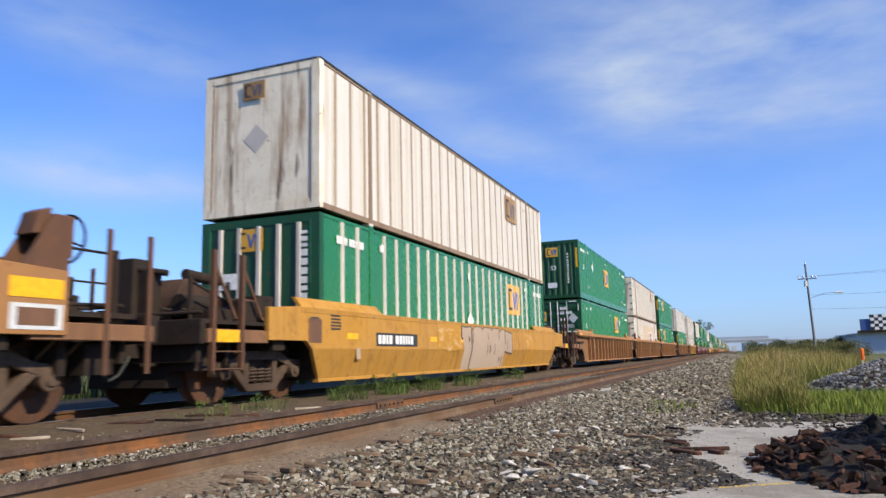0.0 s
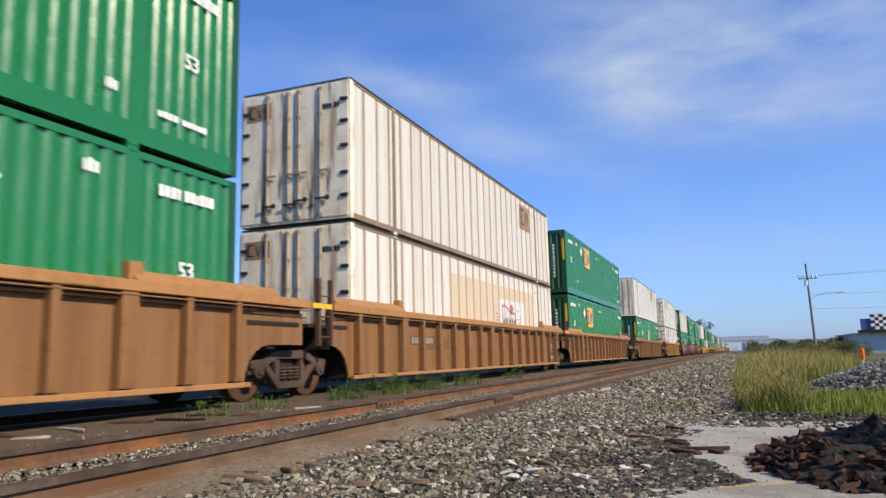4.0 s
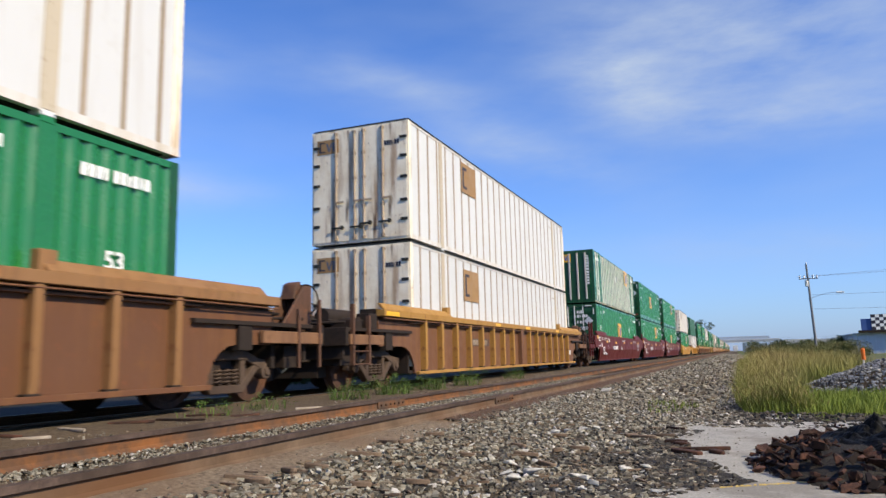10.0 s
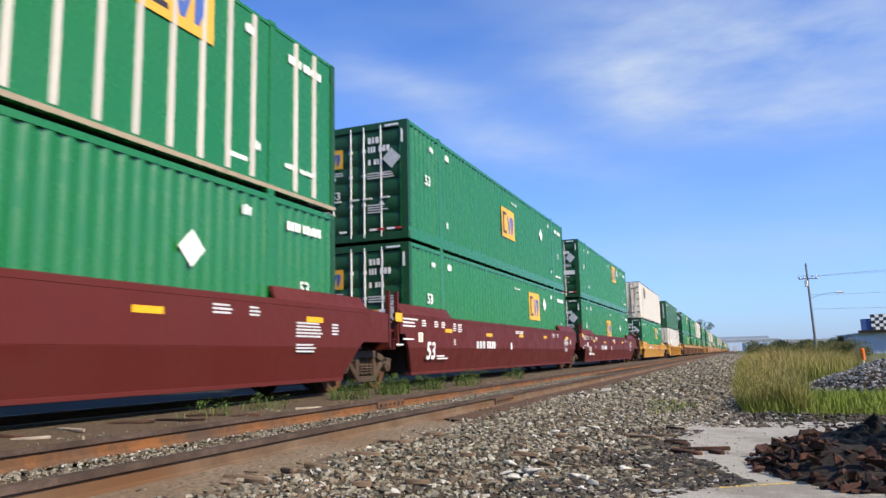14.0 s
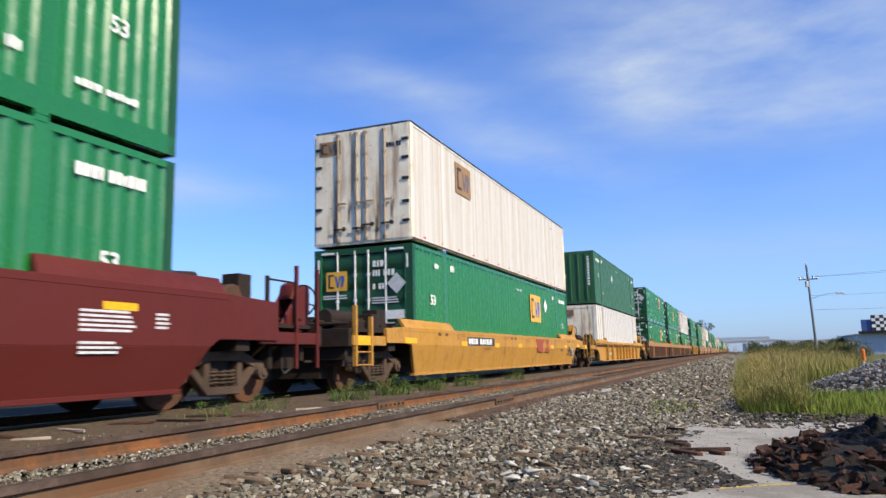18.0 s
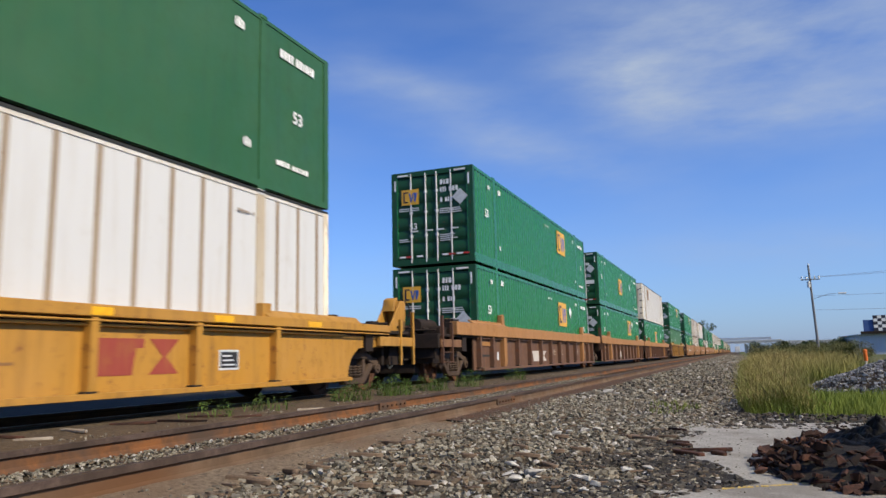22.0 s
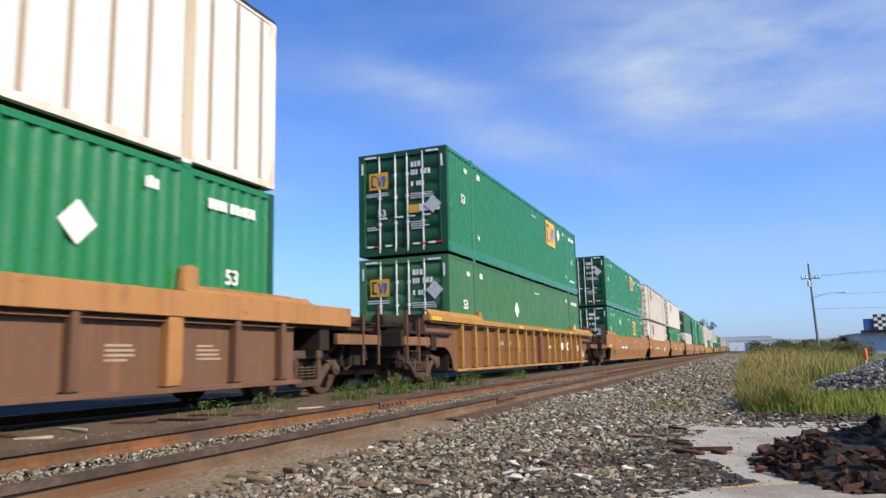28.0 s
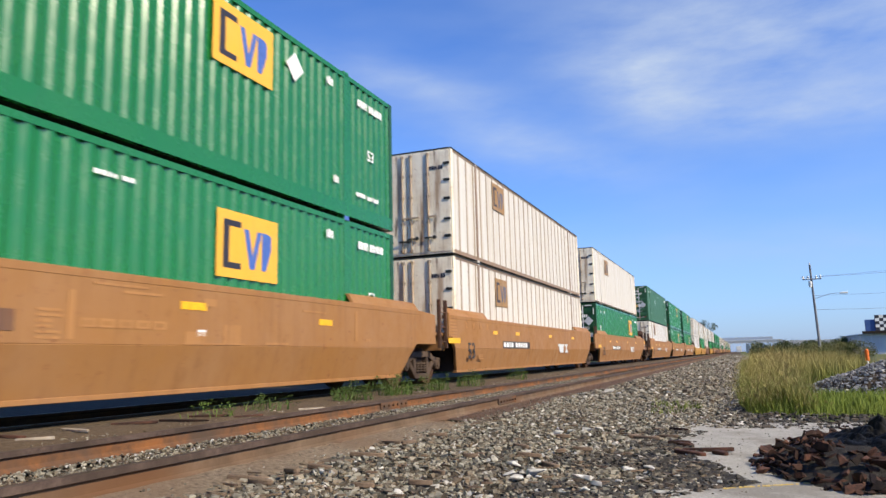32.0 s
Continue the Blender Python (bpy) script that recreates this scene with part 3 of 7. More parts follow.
            part("sticker", stored(("gp_sticker2",), lambda: Geo().box(-0.75, -0.55, -0.03, -0.026, 0.6, 0.95), MARK), MARK, box)
            stuffpart("stencil", stored(("gp_column",), lambda: column(11, 0.085, 0.13, 0.045, 5), MARK), MARK, box, at=(0.92, -0.004, 1.0))
        else:
            emblem(box, -0.15, 2.45, 0.5, 0.36, True, "end")
            part("placard", stored(("worn_placard",), lambda: Geo().prism([(0, -0.28), (0.28, 0), (0, 0.28), (-0.28, 0)], -0.006, -0.003, "y"), POST_PALE), POST_PALE, box, "worn grey diamond placard", at=(-0.1, 0.015, 1.5))
    return tagged(box, label, "container", "containers on the train")


# ---------------------------------------------------------------- trucks
TRUCK_R = 0.46


def wheelset():
    g = Geo().tube((-0.98, 0, 0), (0.98, 0, 0), 0.085, 12)
    for s in (1, -1):
        prof = [(0.66, 0.1), (0.66, 0.37), (0.665, 0.49), (0.685, 0.495), (0.7, 0.465), (0.81, 0.455), (0.815, 0.37), (0.775, 0.35), (0.76, 0.2), (0.8, 0.13), (0.81, 0.1)]
        g.lathe([(s * x, r) for x, r in prof], 0, 0, 0)
    return g


def side_casting():
    """Cast truck side: arched top member, sagging bottom member, columns and journal boxes."""
    g = Geo()
    top = [(-1.08, 0.62), (-0.72, 0.66), (-0.42, 0.78), (0.42, 0.78), (0.72, 0.66), (1.08, 0.62), (1.08, 0.5), (0.7, 0.53), (0.4, 0.64), (-0.4, 0.64), (-0.7, 0.53), (-1.08, 0.5)]
    g.prism(top[:6] + top[6:], 0.93, 1.1, "x")
    low = [(-0.76, 0.53), (-0.36, 0.16), (0.36, 0.16), (0.76, 0.53), (0.62, 0.56), (0.3, 0.28), (-0.3, 0.28), (-0.62, 0.56)]
    g.prism(low, 0.94, 1.09, "x")
    for s in (-1, 1):
        g.box(0.95, 1.08, s * 0.36 - 0.06, s * 0.36 + 0.06, 0.26, 0.68)
        g.box(0.9, 1.1, s * 0.89 - 0.15, s * 0.89 + 0.15, 0.5, 0.6)
        g.tube((0.96, s * 0.89, TRUCK_R), (1.12, s * 0.89, TRUCK_R), 0.12, 12)
        g.tube((1.12, s * 0.89, TRUCK_R), (1.15, s * 0.89, TRUCK_R), 0.07, 10)
        g.box(0.92, 1.04, s * 1.03 - 0.05, s * 1.03 + 0.05, 0.4, 0.54)
    return g


def coil():
    """One spring: a helix of bar."""
    g, n, k = Geo(), 36, 5
    rows = []
    for i in range(n + 1):
        a, z = 2 * math.pi * 4.5 * i / n, 0.285 + 0.235 * i / n
        o = Vector((math.cos(a), math.sin(a), 0))
        rows += [Vector((1.02, 0, z)) + o * (0.07 + 0.017 * math.cos(2 * math.pi * j / k)) + Vector((0, 0, 0.017 * math.sin(2 * math.pi * j / k))) for j in range(k)]
    return g.add(rows, [(i * k + j, i * k + (j + 1) % k, (i + 1) * k + (j + 1) % k, (i + 1) * k + j) for i in range(n) for j in range(k)])


WHEELSETS = []


def bogie(car, y, simple=False):
    t = part("truck", stored(("bolster",), lambda: Geo().box(-1.0, 1.0, -0.2, 0.2, 0.42, 0.66).box(-0.25, 0.25, -0.3, 0.3, 0.5, 0.78).box(-0.9, -0.8, -0.6, 0.6, 0.34, 0.4).box(0.8, 0.9, -0.6, 0.6, 0.34, 0.4), UNDER, 0.01), UNDER, car, "dark cast steel truck", at=(0, y, 0))
    for s in (1, -1):
        o = part("side_casting", stored(("side_casting",), side_casting, TRUCK, 0.012), TRUCK, t, "dusty cast side of the truck")
        o.scale.x = s
        for k in () if simple else (-0.19, 0.0, 0.19):
            o = part("spring", stored(("spring",), coil, TRUCK), TRUCK, t, at=(0, k, 0))
            o.scale.x = s
        w = part("wheelset", stored(("wheelset",), wheelset, WHEEL), WHEEL, t, "rust-brown steel wheels with bright treads")
        w.data.materials.append(TREAD) if len(w.data.materials) < 2 else None
        w.matrix_parent_inverse = Matrix.Translation((0, 0.89 * s, TRUCK_R))
        WHEELSETS.append(w)
    return t


# ---------------------------------------------------------------- well cars
Style = {
    # side paint, upper chord paint, ribbed, main top, raised top, platform paint
    "yellow": (YELLOW_CAR, YELLOW_CAR, False, 1.48, 1.65, PLATFORM),
    "yellow_low": (YELLOW_CAR, YELLOW_CAR, False, 1.28, 1.47, YELLOW_CAR),
    "tan": (TAN_CAR, TAN_CAR, False, 1.655, 1.84, PLATFORM),
    "maroon": (MAROON, MAROON, False, 1.56, 1.78, MAROON),
    "brown": (BROWN_CAR, CHORD, True, 1.585, 1.72, PLATFORM),
    "brown_tan": (ORANGE_TAN, CHORD_LIGHT, True, 1.595, 1.73, PLATFORM),
    "brown_high": (BROWN_TAN, CHORD_YELLOW, True, 1.595, 1.73, PLATFORM),
    "brown_deep": (BROWN_DARK, CHORD_LIGHT, True, 1.525, 1.62, PLATFORM),
    "yellow_rib": (YELLOW_CAR, YELLOW_CAR, True, 1.29, 1.4, YELLOW_CAR),
}
CREASE = {"yellow": 0.8, "yellow_low": 0.9, "maroon": 0.83, "tan": 0.845}
ZB = 0.27
# ribs of a side: where, and which of them are wide
RIBS = {"brown": [8.06 + k for k in range(-8, 9)], "brown_tan": [8.06 + k for k in range(-8, 9)], "brown_high": [8.42 + k for k in range(-8, 8)],
        "brown_deep": [-0.2, 0.92] + [2.03 + 1.48 * k for k in range(9)] + [15.1, 16.2], "yellow_rib": [2.1, 3.84, 5.72, 7.0, 8.32, 9.65, 10.99, 12.66, 14.42]}
WIDE = {"brown": (8,), "brown_tan": (2, 8, 14), "brown_high": (8,), "brown_deep": (2, 10), "yellow_rib": ()}


def arch(near_y, zhi, n=5):
    """The wheel cut-out of a side, from the bottom corner up to the platform."""
    pts = []
    for i in range(n + 1):
        a = math.pi / 2 * i / n
        pts.append((near_y - 0.62 * (1 - math.cos(a)), ZB + (zhi - ZB) * math.sin(a)))
    return pts


def smooth_side(ztop, art, more=0.0, zc=0.8):
    """Upright plate of a smooth side down to its crease; more: extra length at a free far end."""
    hi, e = (1.12 if art else max(0.93, zc + 0.04)), (-0.95 if art else -1.75)
    tops = [(e, ztop - 0.05), (-0.95, ztop), (CL + 0.95, ztop), (CL - e + more, ztop - 0.05)]
    ring = [(e, hi), (-0.72, hi), (-0.55, zc), (CL + 0.55, zc), (CL + 0.72, hi), (CL - e + more, hi)] + tops[::-1]
    return Geo().prism(ring, 1.42, 1.5, "x")


def skirt(zc):
    """Lower plate of a smooth side, sloped in below the crease."""
    return Geo().loft([(1.5, -0.55, zc), (1.5, CL + 0.55, zc), (1.35, CL + 0.12, ZB), (1.35, -0.12, ZB)], (0, 0, 0), (-0.07, 0, 0))


def ribbed_side(ztop, art, free, deep=False, more=0.0):
    if deep:
        return Geo().prism([(-0.5, ZB), (CL + 0.5, ZB), (CL + 0.5, ztop - 0.31), (-0.5, ztop - 0.31)], 1.3, 1.34, "x")
    e = -0.95 if art else -1.72
    hi = 0.86
    a = arch(0.02 if free else -0.2, hi)
    b = arch(-0.6 if more else -0.2, hi)
    ring = [(e, hi)] + [(p[0], p[1]) for p in a[::-1]] + [(CL - p[0], p[1]) for p in b] + [(CL - e + more, hi), (CL - e + more, ztop - 0.22), (e, ztop - 0.22)]
    return Geo().prism(ring, 1.3, 1.34, "x")


def top_chord(ztop, art, deep=False, more=0.0):
    if deep:
        e = -0.95 if art else -2.1
        return Geo().box(1.3, 1.5, e, CL - e, ztop - 0.33, ztop)
    e = -0.95 if art else -1.74
    return Geo().box(1.3, 1.5, e, CL - e + more, ztop - 0.135, ztop)


def guide(ztop, zr, smooth, long=False):
    """Raised guide along the top, over the end of the well."""
    a, b = (-1.72 if long else -0.85), 2.02
    if smooth:
        return Geo().loft([(1.49, a, ztop), (1.49, b + 0.05, ztop), (1.36, b, zr), (1.36, a, zr)], (0, 0, 0), (-0.08, 0, 0))
    g = Geo().loft([(1.5, a, ztop), (1.5, b, ztop), (1.37, b, zr), (1.37, a, zr)], (0, 0, 0), (-0.07, 0, 0))
    return g.box(1.26, 1.42, b - 0.16, b + 0.06, ztop, zr + 0.1)


def platform():
    g = Geo().box(-1.42, 1.42, -3.1, -0.25, 1.14, 1.2)
    g.box(-0.32, 0.32, -3.45, -0.3, 0.7, 1.14)
    return g.box(-1.4, 1.4, -1.5, -1.2, 0.78, 1.14)


def platform_art():
    return Geo().box(-1.36, 1.36, -1.6, -0.25, 1.16, 1.22).box(-0.4, 0.4, -1.66, -0.3, 0.7, 1.16).box(-1.3, 1.3, -1.0, -0.8, 0.8, 1.16)


def side_step(far):
    """Low corner sill beside the platform, at +x."""
    return Geo().box(1.37, 1.46, -3.05 - far, -1.7, 0.88, 1.07)


def end_beam(far):
    return Geo().box(-1.42, 1.42, -3.16 - far, -3.05 - far, 0.86, 1.2)


def ladder_post(top):
    """Angle-iron post of a ladder, at y = 0."""
    return Geo().prism([(1.4, -0.032), (1.475, -0.032), (1.475, 0.032), (1.455, 0.032), (1.455, -0.012), (1.4, -0.012)], 0.5, top, "z")


def ladder_brace():
    return Geo().prism([(-0.02, 1.95), (0.03, 1.95), (0.5, 1.22), (0.44, 1.22)], 1.445, 1.468, "x")


def coupler():
    g = Geo().box(-0.09, 0.09, -3.6, -3.1, 0.72, 0.86)
    g.prism([(-0.14, -3.78), (0.1, -3.82), (0.16, -3.66), (0.1, -3.56), (-0.16, -3.56)], 0.66, 0.92, "z")
    return g


def hose():
    g = Geo()
    pts = [(0.35, -3.3, 0.72), (0.38, -3.5, 0.48), (0.36, -3.66, 0.4), (0.34, -3.72, 0.5)]
    for p, q in zip(pts, pts[1:]):
        g.tube(p, q, 0.022, 6)
    return g


def gear(tall):
    """Brake pipes, levers and brackets on the end platform."""
    r, g = random.Random(4), Geo()
    for i in range(14):
        x, y = r.uniform(-1.1, 1.1), r.uniform(-2.9, -0.7)
        g.box(x, x + r.uniform(0.1, 0.4), y, y + r.uniform(0.1, 0.35), 1.2, 1.2 + r.uniform(0.05, 0.34))
    for i in range(4):
        y = -3.0 + 0.7 * i
        g.tube((-1.3, y, 1.3 + 0.05 * (i % 2)), (1.3, y, 1.3 + 0.05 * (i % 2)), 0.03, 6)
    # reservoir, valve block and a sloping cover
    if tall:
        g.box(-0.25, 0.1, -3.05, -2.7, 1.2, 2.12).box(0.0, 0.32, -2.95, -2.72, 1.2, 1.95).tube((-0.1, -3.0, 2.0), (0.5, -2.8, 1.9), 0.05, 8)
        g.tube((0.05, -1.95, 2.0), (0.05, -1.15, 1.95), 0.09, 10).box(0.0, 0.1, -1.9, -1.8, 1.2, 2.0).box(0.0, 0.1, -1.3, -1.2, 1.2, 1.95)
    # equipment slung under the platform and between the wheels
    g.box(-0.72, 0.72, -3.0, -2.35, 0.28, 0.78).box(-0.58, 0.58, -2.2, -0.5, 0.26, 0.6).box(-1.2, 1.2, -2.35, -2.25, 0.5, 1.14)
    g.tube((0.62, -2.7, 1.44), (0.62, -1.7, 1.44), 0.17, 12).box(0.9, 1.25, -1.7, -1.3, 1.2, 1.62).box(0.85, 1.3, -2.75, -2.3, 1.2, 1.36)
    if tall:
        for y in (-2.9, -2.1):
            g.box(-1.3, -1.24, y - 0.03, y + 0.03, 1.2, 1.95).box(0.98, 1.03, y - 0.03, y + 0.03, 1.2, 1.8)
        g.tube((-1.27, -2.9, 1.9), (-1.27, -2.1, 1.9), 0.02, 6).tube((1.0, -2.9, 1.75), (1.0, -2.1, 1.5), 0.02, 6)
    # brake rigging and pipes that hang below
    g.tube((-0.9, -2.4, 0.78), (0.9, -2.4, 0.78), 0.11, 8).tube((0.55, -3.3, 0.6), (0.55, -0.3, 0.62), 0.03, 6).tube((-0.6, -3.2, 0.55), (-0.6, -0.3, 0.62), 0.03, 6)
    g.box(0.5, 1.2, -3.0, -2.6, 0.5, 0.86).box(-1.2, -0.5, -3.0, -2.6, 0.5, 0.86).box(-1.3, 1.3, -3.08, -3.0, 0.62, 0.9)
    for i in range(5):
        x = r.uniform(-1.2, 1.2)
        g.tube((x, -3.0, 1.26 + 0.03 * i), (x + r.uniform(-0.3, 0.3), -0.9, 1.24), 0.025, 6)
    g.tube((0.5, -2.2, 1.3), (1.2, -2.2, 1.3), 0.13, 10)
    return g.box(1.1, 1.38, -2.2, -1.85, 1.2, 1.5)


HUBS = {"tan": (-1.2, -2.28, 2.0), "yellow": (-0.9, -2.5, 1.5), "yellow_low": (-0.9, -2.5, 1.7)}


def brake_wheel(style):
    x, y, z = HUBS.get(style, (-1.0, -3.5, 1.66))
    g = Geo().ring((x, y, z), 0.27, 0.017, "y")
    for a in range(4):
        c, s = math.cos(a * math.pi / 2 + 0.4), math.sin(a * math.pi / 2 + 0.4)
        g.tube((x, y + 0.03, z), (x + 0.27 * c, y, z + 0.27 * s), 0.012, 6)
    return g.tube((x, y, z), (x, y + 0.12, z), 0.05, 8)


def brake_case(style):
    x, y, z = HUBS.get(style, (-1.0, -3.5, 1.66))
    g = Geo().box(x - 0.2, x + 0.2, y + 0.08, y + 0.32, z - 0.24, z + 0.22).box(x - 0.12, x + 0.12, y + 0.1, y + 0.3, 1.1, z - 0.24)
    for k in (-0.2, 0.14):
        g.prism([(y + 0.12, 1.18), (y + 0.95, 1.18), (y + 0.34, z + 0.2), (y + 0.12, z + 0.2)], x + k, x + k + 0.05, "x")
    return g.prism([(y + 0.3, z + 0.02), (y + 0.52, z - 0.02), (y + 0.44, z + 0.24), (y + 0.3, z + 0.3)], x - 0.12, x + 0.16, "x")


def well_car(style, near, far, label, code=0, simple=False):
    """near, far: F free end with platform, A end that shares a truck. The unit's zero is the near end of its load."""
    side, chord, ribbed, zt, zr, plat = Style[style]
    car = new("well_car")
    more = 0.33 if far == "F" else 0.0
    for s in (1, -1):
        art = near == "A" and far == "A"
        sill_paint = chord if style in ("brown_tan", "brown_high") else side
        if ribbed:
            o = part("side_panel", stored(("side_panel", style, art, near, more), lambda: ribbed_side(zt, art, near == "F", style == "brown_deep", more), side), side, car)
            o.scale.x = s
            o = part("top_chord", stored(("top_chord", style, art, more), lambda: top_chord(zt, art, style == "brown_deep", more), chord, 0.008), chord, car, "rust-streaked tan top chord")
            o.scale.x = s
            o = part("bottom_chord", stored(("bottom_chord", style, near, more), lambda: Geo().box(1.38, 1.47, 0.0 if near == "F" else -0.2, CL + (0.55 if more else 0.2), ZB - 0.02, ZB + 0.05), sill_paint, 0.006), sill_paint, car)
            o.scale.x = s
            if not simple:
                o = part("panel_lip", stored(("panel_lip", style), lambda: Geo().box(1.33, 1.425, -0.4, CL + 0.4, zt - (0.4 if style == "brown_deep" else 0.235), zt - (0.37 if style == "brown_deep" else 0.205)), side, 0.004), side, car)
                o.scale.x = s
                if style != "brown_deep":
                    ea = -0.93 if art else -1.7
                    # added dark strip that deepens the shade below the chord by colour
                    o = part("gap_liner", stored(("gap_liner", style, art, more), lambda: Geo().box(1.296, 1.306, ea, CL - ea + more, zt - 0.25, zt - 0.1), COVER), COVER, car, "dark strip painted as shade in the gap under the top chord")
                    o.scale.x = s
                    if s > 0:
                        part("side_pipe", stored(("side_pipe", style, art, more), lambda: Geo().tube((1.474, ea, zt - 0.176), (1.474, CL - ea + more, zt - 0.176), 0.014, 6), side), side, car, "thin pipe along the side")
                else:
                    for f in (0, 1):
                        m = Matrix.Translation((0, CL, 0)) @ Matrix.Diagonal((s, -1, 1, 1)) if f else Matrix.Diagonal((s, 1, 1, 1))
                        for nm, make in (("guide_strip", lambda: Geo().box(1.33, 1.42, -0.35, 2.02, zt + 0.055, zt + 0.1)), ("guide_post", lambda: Geo().prism([(1.84, zt), (2.12, zt), (2.1, zt + 0.3), (2.0, zt + 0.36), (1.86, zt + 0.33)], 1.3, 1.44, "x"))):
                            part(nm, stored((nm,), make, chord, 0.008), chord, car).matrix_basis = m
                        for k in range(5):
                            o = part("guide_block", stored(("guide_block",), lambda: Geo().prism([(1.28, 0), (1.5, 0), (1.42, 0.055), (1.3, 0.055)], -0.13, 0.13, "y"), chord, 0.006), chord, car)
                            o.matrix_basis = m @ Matrix.Translation((0, -0.2 + 0.55 * k, zt))
                ribs = [(y, i in WIDE[style]) for i, y in enumerate(RIBS[style]) if (0.25 if near == "F" and style != "brown_deep" else -0.3) < y < CL + 0.3]
                zr1 = zt - (0.325 if style == "brown_deep" else 0.13)
                shape = lambda g, y, wide: g.prism([(1.32, ZB + 0.06), (1.45, ZB + 0.06), (1.48, ZB + 0.16), (1.48, zr1), (1.32, zr1)], y - (0.13 if wide else 0.055), y + (0.13 if wide else 0.055), "y")
                if s > 0:
                    for y, wide in ribs:
                        mat = (side if style != "brown_deep" else chord) if wide else (chord if style in ("brown", "brown_high") else side)
                        part("side_rib", stored(("side_rib", style, wide), lambda: shape(Geo(), 0, wide), mat, 0.01), mat, car, at=(0, y, 0))
                        if not wide:
                            part("rib_foot", stored(("rib_foot",), lambda: Geo().box(1.345, 1.46, -0.09, 0.09, ZB + 0.045, ZB + 0.075), UNDER, 0.008), UNDER, car, at=(0, y, 0))
                else:
                    g = Geo()
                    for y, wide in ribs:
                        shape(g, y, wide)
                    tagged(part("rib_row", g, side, car), kind="stuff").scale.x = -1
        else:
            for nm, make in (("side_panel", lambda: smooth_side(zt, art, more, CREASE[style])), ("lower_skirt", lambda: skirt(CREASE[style])), ("top_chord", lambda: Geo().box(1.3, 1.506, -0.9, CL + 0.9, zt - 0.09, zt + 0.004)), ("bottom_chord", lambda: Geo().box(1.25, 1.37, -0.15, CL + 0.15, ZB - 0.03, ZB + 0.03))):
                o = part(nm, stored((nm, style, art, more), make, side, 0.006), side, car)
                o.scale.x = s
        for f in (0, 1):
            run = style in ("brown", "brown_tan", "brown_high") and (far if f else near) == "F"
            gmesh = stored(("guide_rail", style, run), lambda: guide(zt, zr, not ribbed, run), chord, 0.006)
            o = part("guide_rail", gmesh, chord, car)
            o.matrix_basis = pose(0, CL * f, 0) @ Matrix.Diagonal((s, -1 if f else 1, 1, 1))
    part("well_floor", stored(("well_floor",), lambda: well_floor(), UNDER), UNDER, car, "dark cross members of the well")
    for f, kind in ((0, near), (1, far)):
        m = pose(0, CL, 0, 0, 0, 180) if f else Matrix.Identity(4)
        made = []
        if kind == "F":
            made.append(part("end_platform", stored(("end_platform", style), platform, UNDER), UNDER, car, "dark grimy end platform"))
            far_on = 0.3 if f else 0.0
            tall = style in ("yellow", "tan", "maroon")
            sill = plat if style in ("maroon", "yellow_rib", "yellow_low") else SILL
            made.append(part("end_beam", stored(("end_beam", f), lambda: end_beam(far_on), UNDER, 0.01), UNDER, car))
            for s in (1, -1):
                o = part("corner_sill", stored(("corner_sill", style, f), lambda: side_step(far_on), sill, 0.01), sill, car, "grimy corner sill")
                o.scale.x = s
                made.append(o)
                for y, top in ((-2.95 - far_on, 2.15 if tall else 1.63), (-2.33 - far_on, 2.15 if tall else 1.44)):
                    irons = [part("ladder_post", stored(("ladder_post", style, top), lambda: ladder_post(top), plat), plat, car, "rusty angle-iron ladder post", at=(0, y, 0))]
                    if tall and s > 0 and not simple:
                        irons.append(part("brace", stored(("brace", style), ladder_brace, plat), plat, car, at=(0, y, 0)))
                    for o in irons:
                        o.scale.x = s
                        made.append(o)
                if s > 0 and not simple:
                    for z in (0.52, 0.76):
                        made.append(part("rung", stored(("rung", style), lambda: Geo().tube((1.46, -2.95, 0), (1.46, -2.33, 0), 0.013, 6), plat), plat, car, at=(0, -far_on, z)))
                if style in ("yellow", "yellow_low"):
                    o = part("reflector", stored(("sill_plate", f), lambda: Geo().box(1.461, 1.466, -2.88 - far_on, -2.4 - far_on, 0.89, 1.06), REFLECT), REFLECT, car, "yellow reflective plate on the sill")
                    o.scale.x = s
                    made.append(o)
            made.append(part("coupler", stored(("coupler",), coupler, WHEEL, 0.012), WHEEL, car, "rusty knuckle coupler"))
            made.append(part("air_hose", stored(("air_hose",), hose, SEAL), SEAL, car))
            made.append(part("brake_gear", stored(("brake_gear", tall), lambda: gear(tall), UNDER, 0.008), UNDER, car))
            made.append(part("platform_cover", stored(("platform_cover", tall), lambda: Geo().prism([(-2.68, 1.2), (-2.62, 1.5), (-2.4, 1.86), (-2.25, 1.88), (-1.5, 1.62), (-1.3, 1.2)] if tall else [(-2.68, 1.2), (-2.5, 1.42), (-1.5, 1.48), (-1.3, 1.2)], -0.5, 0.45, "x").box(0.7, 1.2, -2.1, -1.5, 1.2, 1.55 if tall else 1.4), COVER, 0.015), COVER, car, "rust-brown sloping cover"))
            if f and style in ("brown", "brown_tan", "brown_high", "maroon", "yellow", "yellow_low", "tan", "yellow_rib"):
                made.append(part("brake_housing", stored(("brake_housing", style), lambda: brake_case(style), plat, 0.012), plat, car))
                part("brake_wheel", stored(("brake_wheel", style), lambda: brake_wheel(style), UNDER), UNDER, made[-1])
            bogie(car, CL + 1.35 if f else -1.35, simple)
        else:
            made.append(part("end_platform", stored(("end_platform_short", style), platform_art, side if not ribbed else UNDER), side, car))
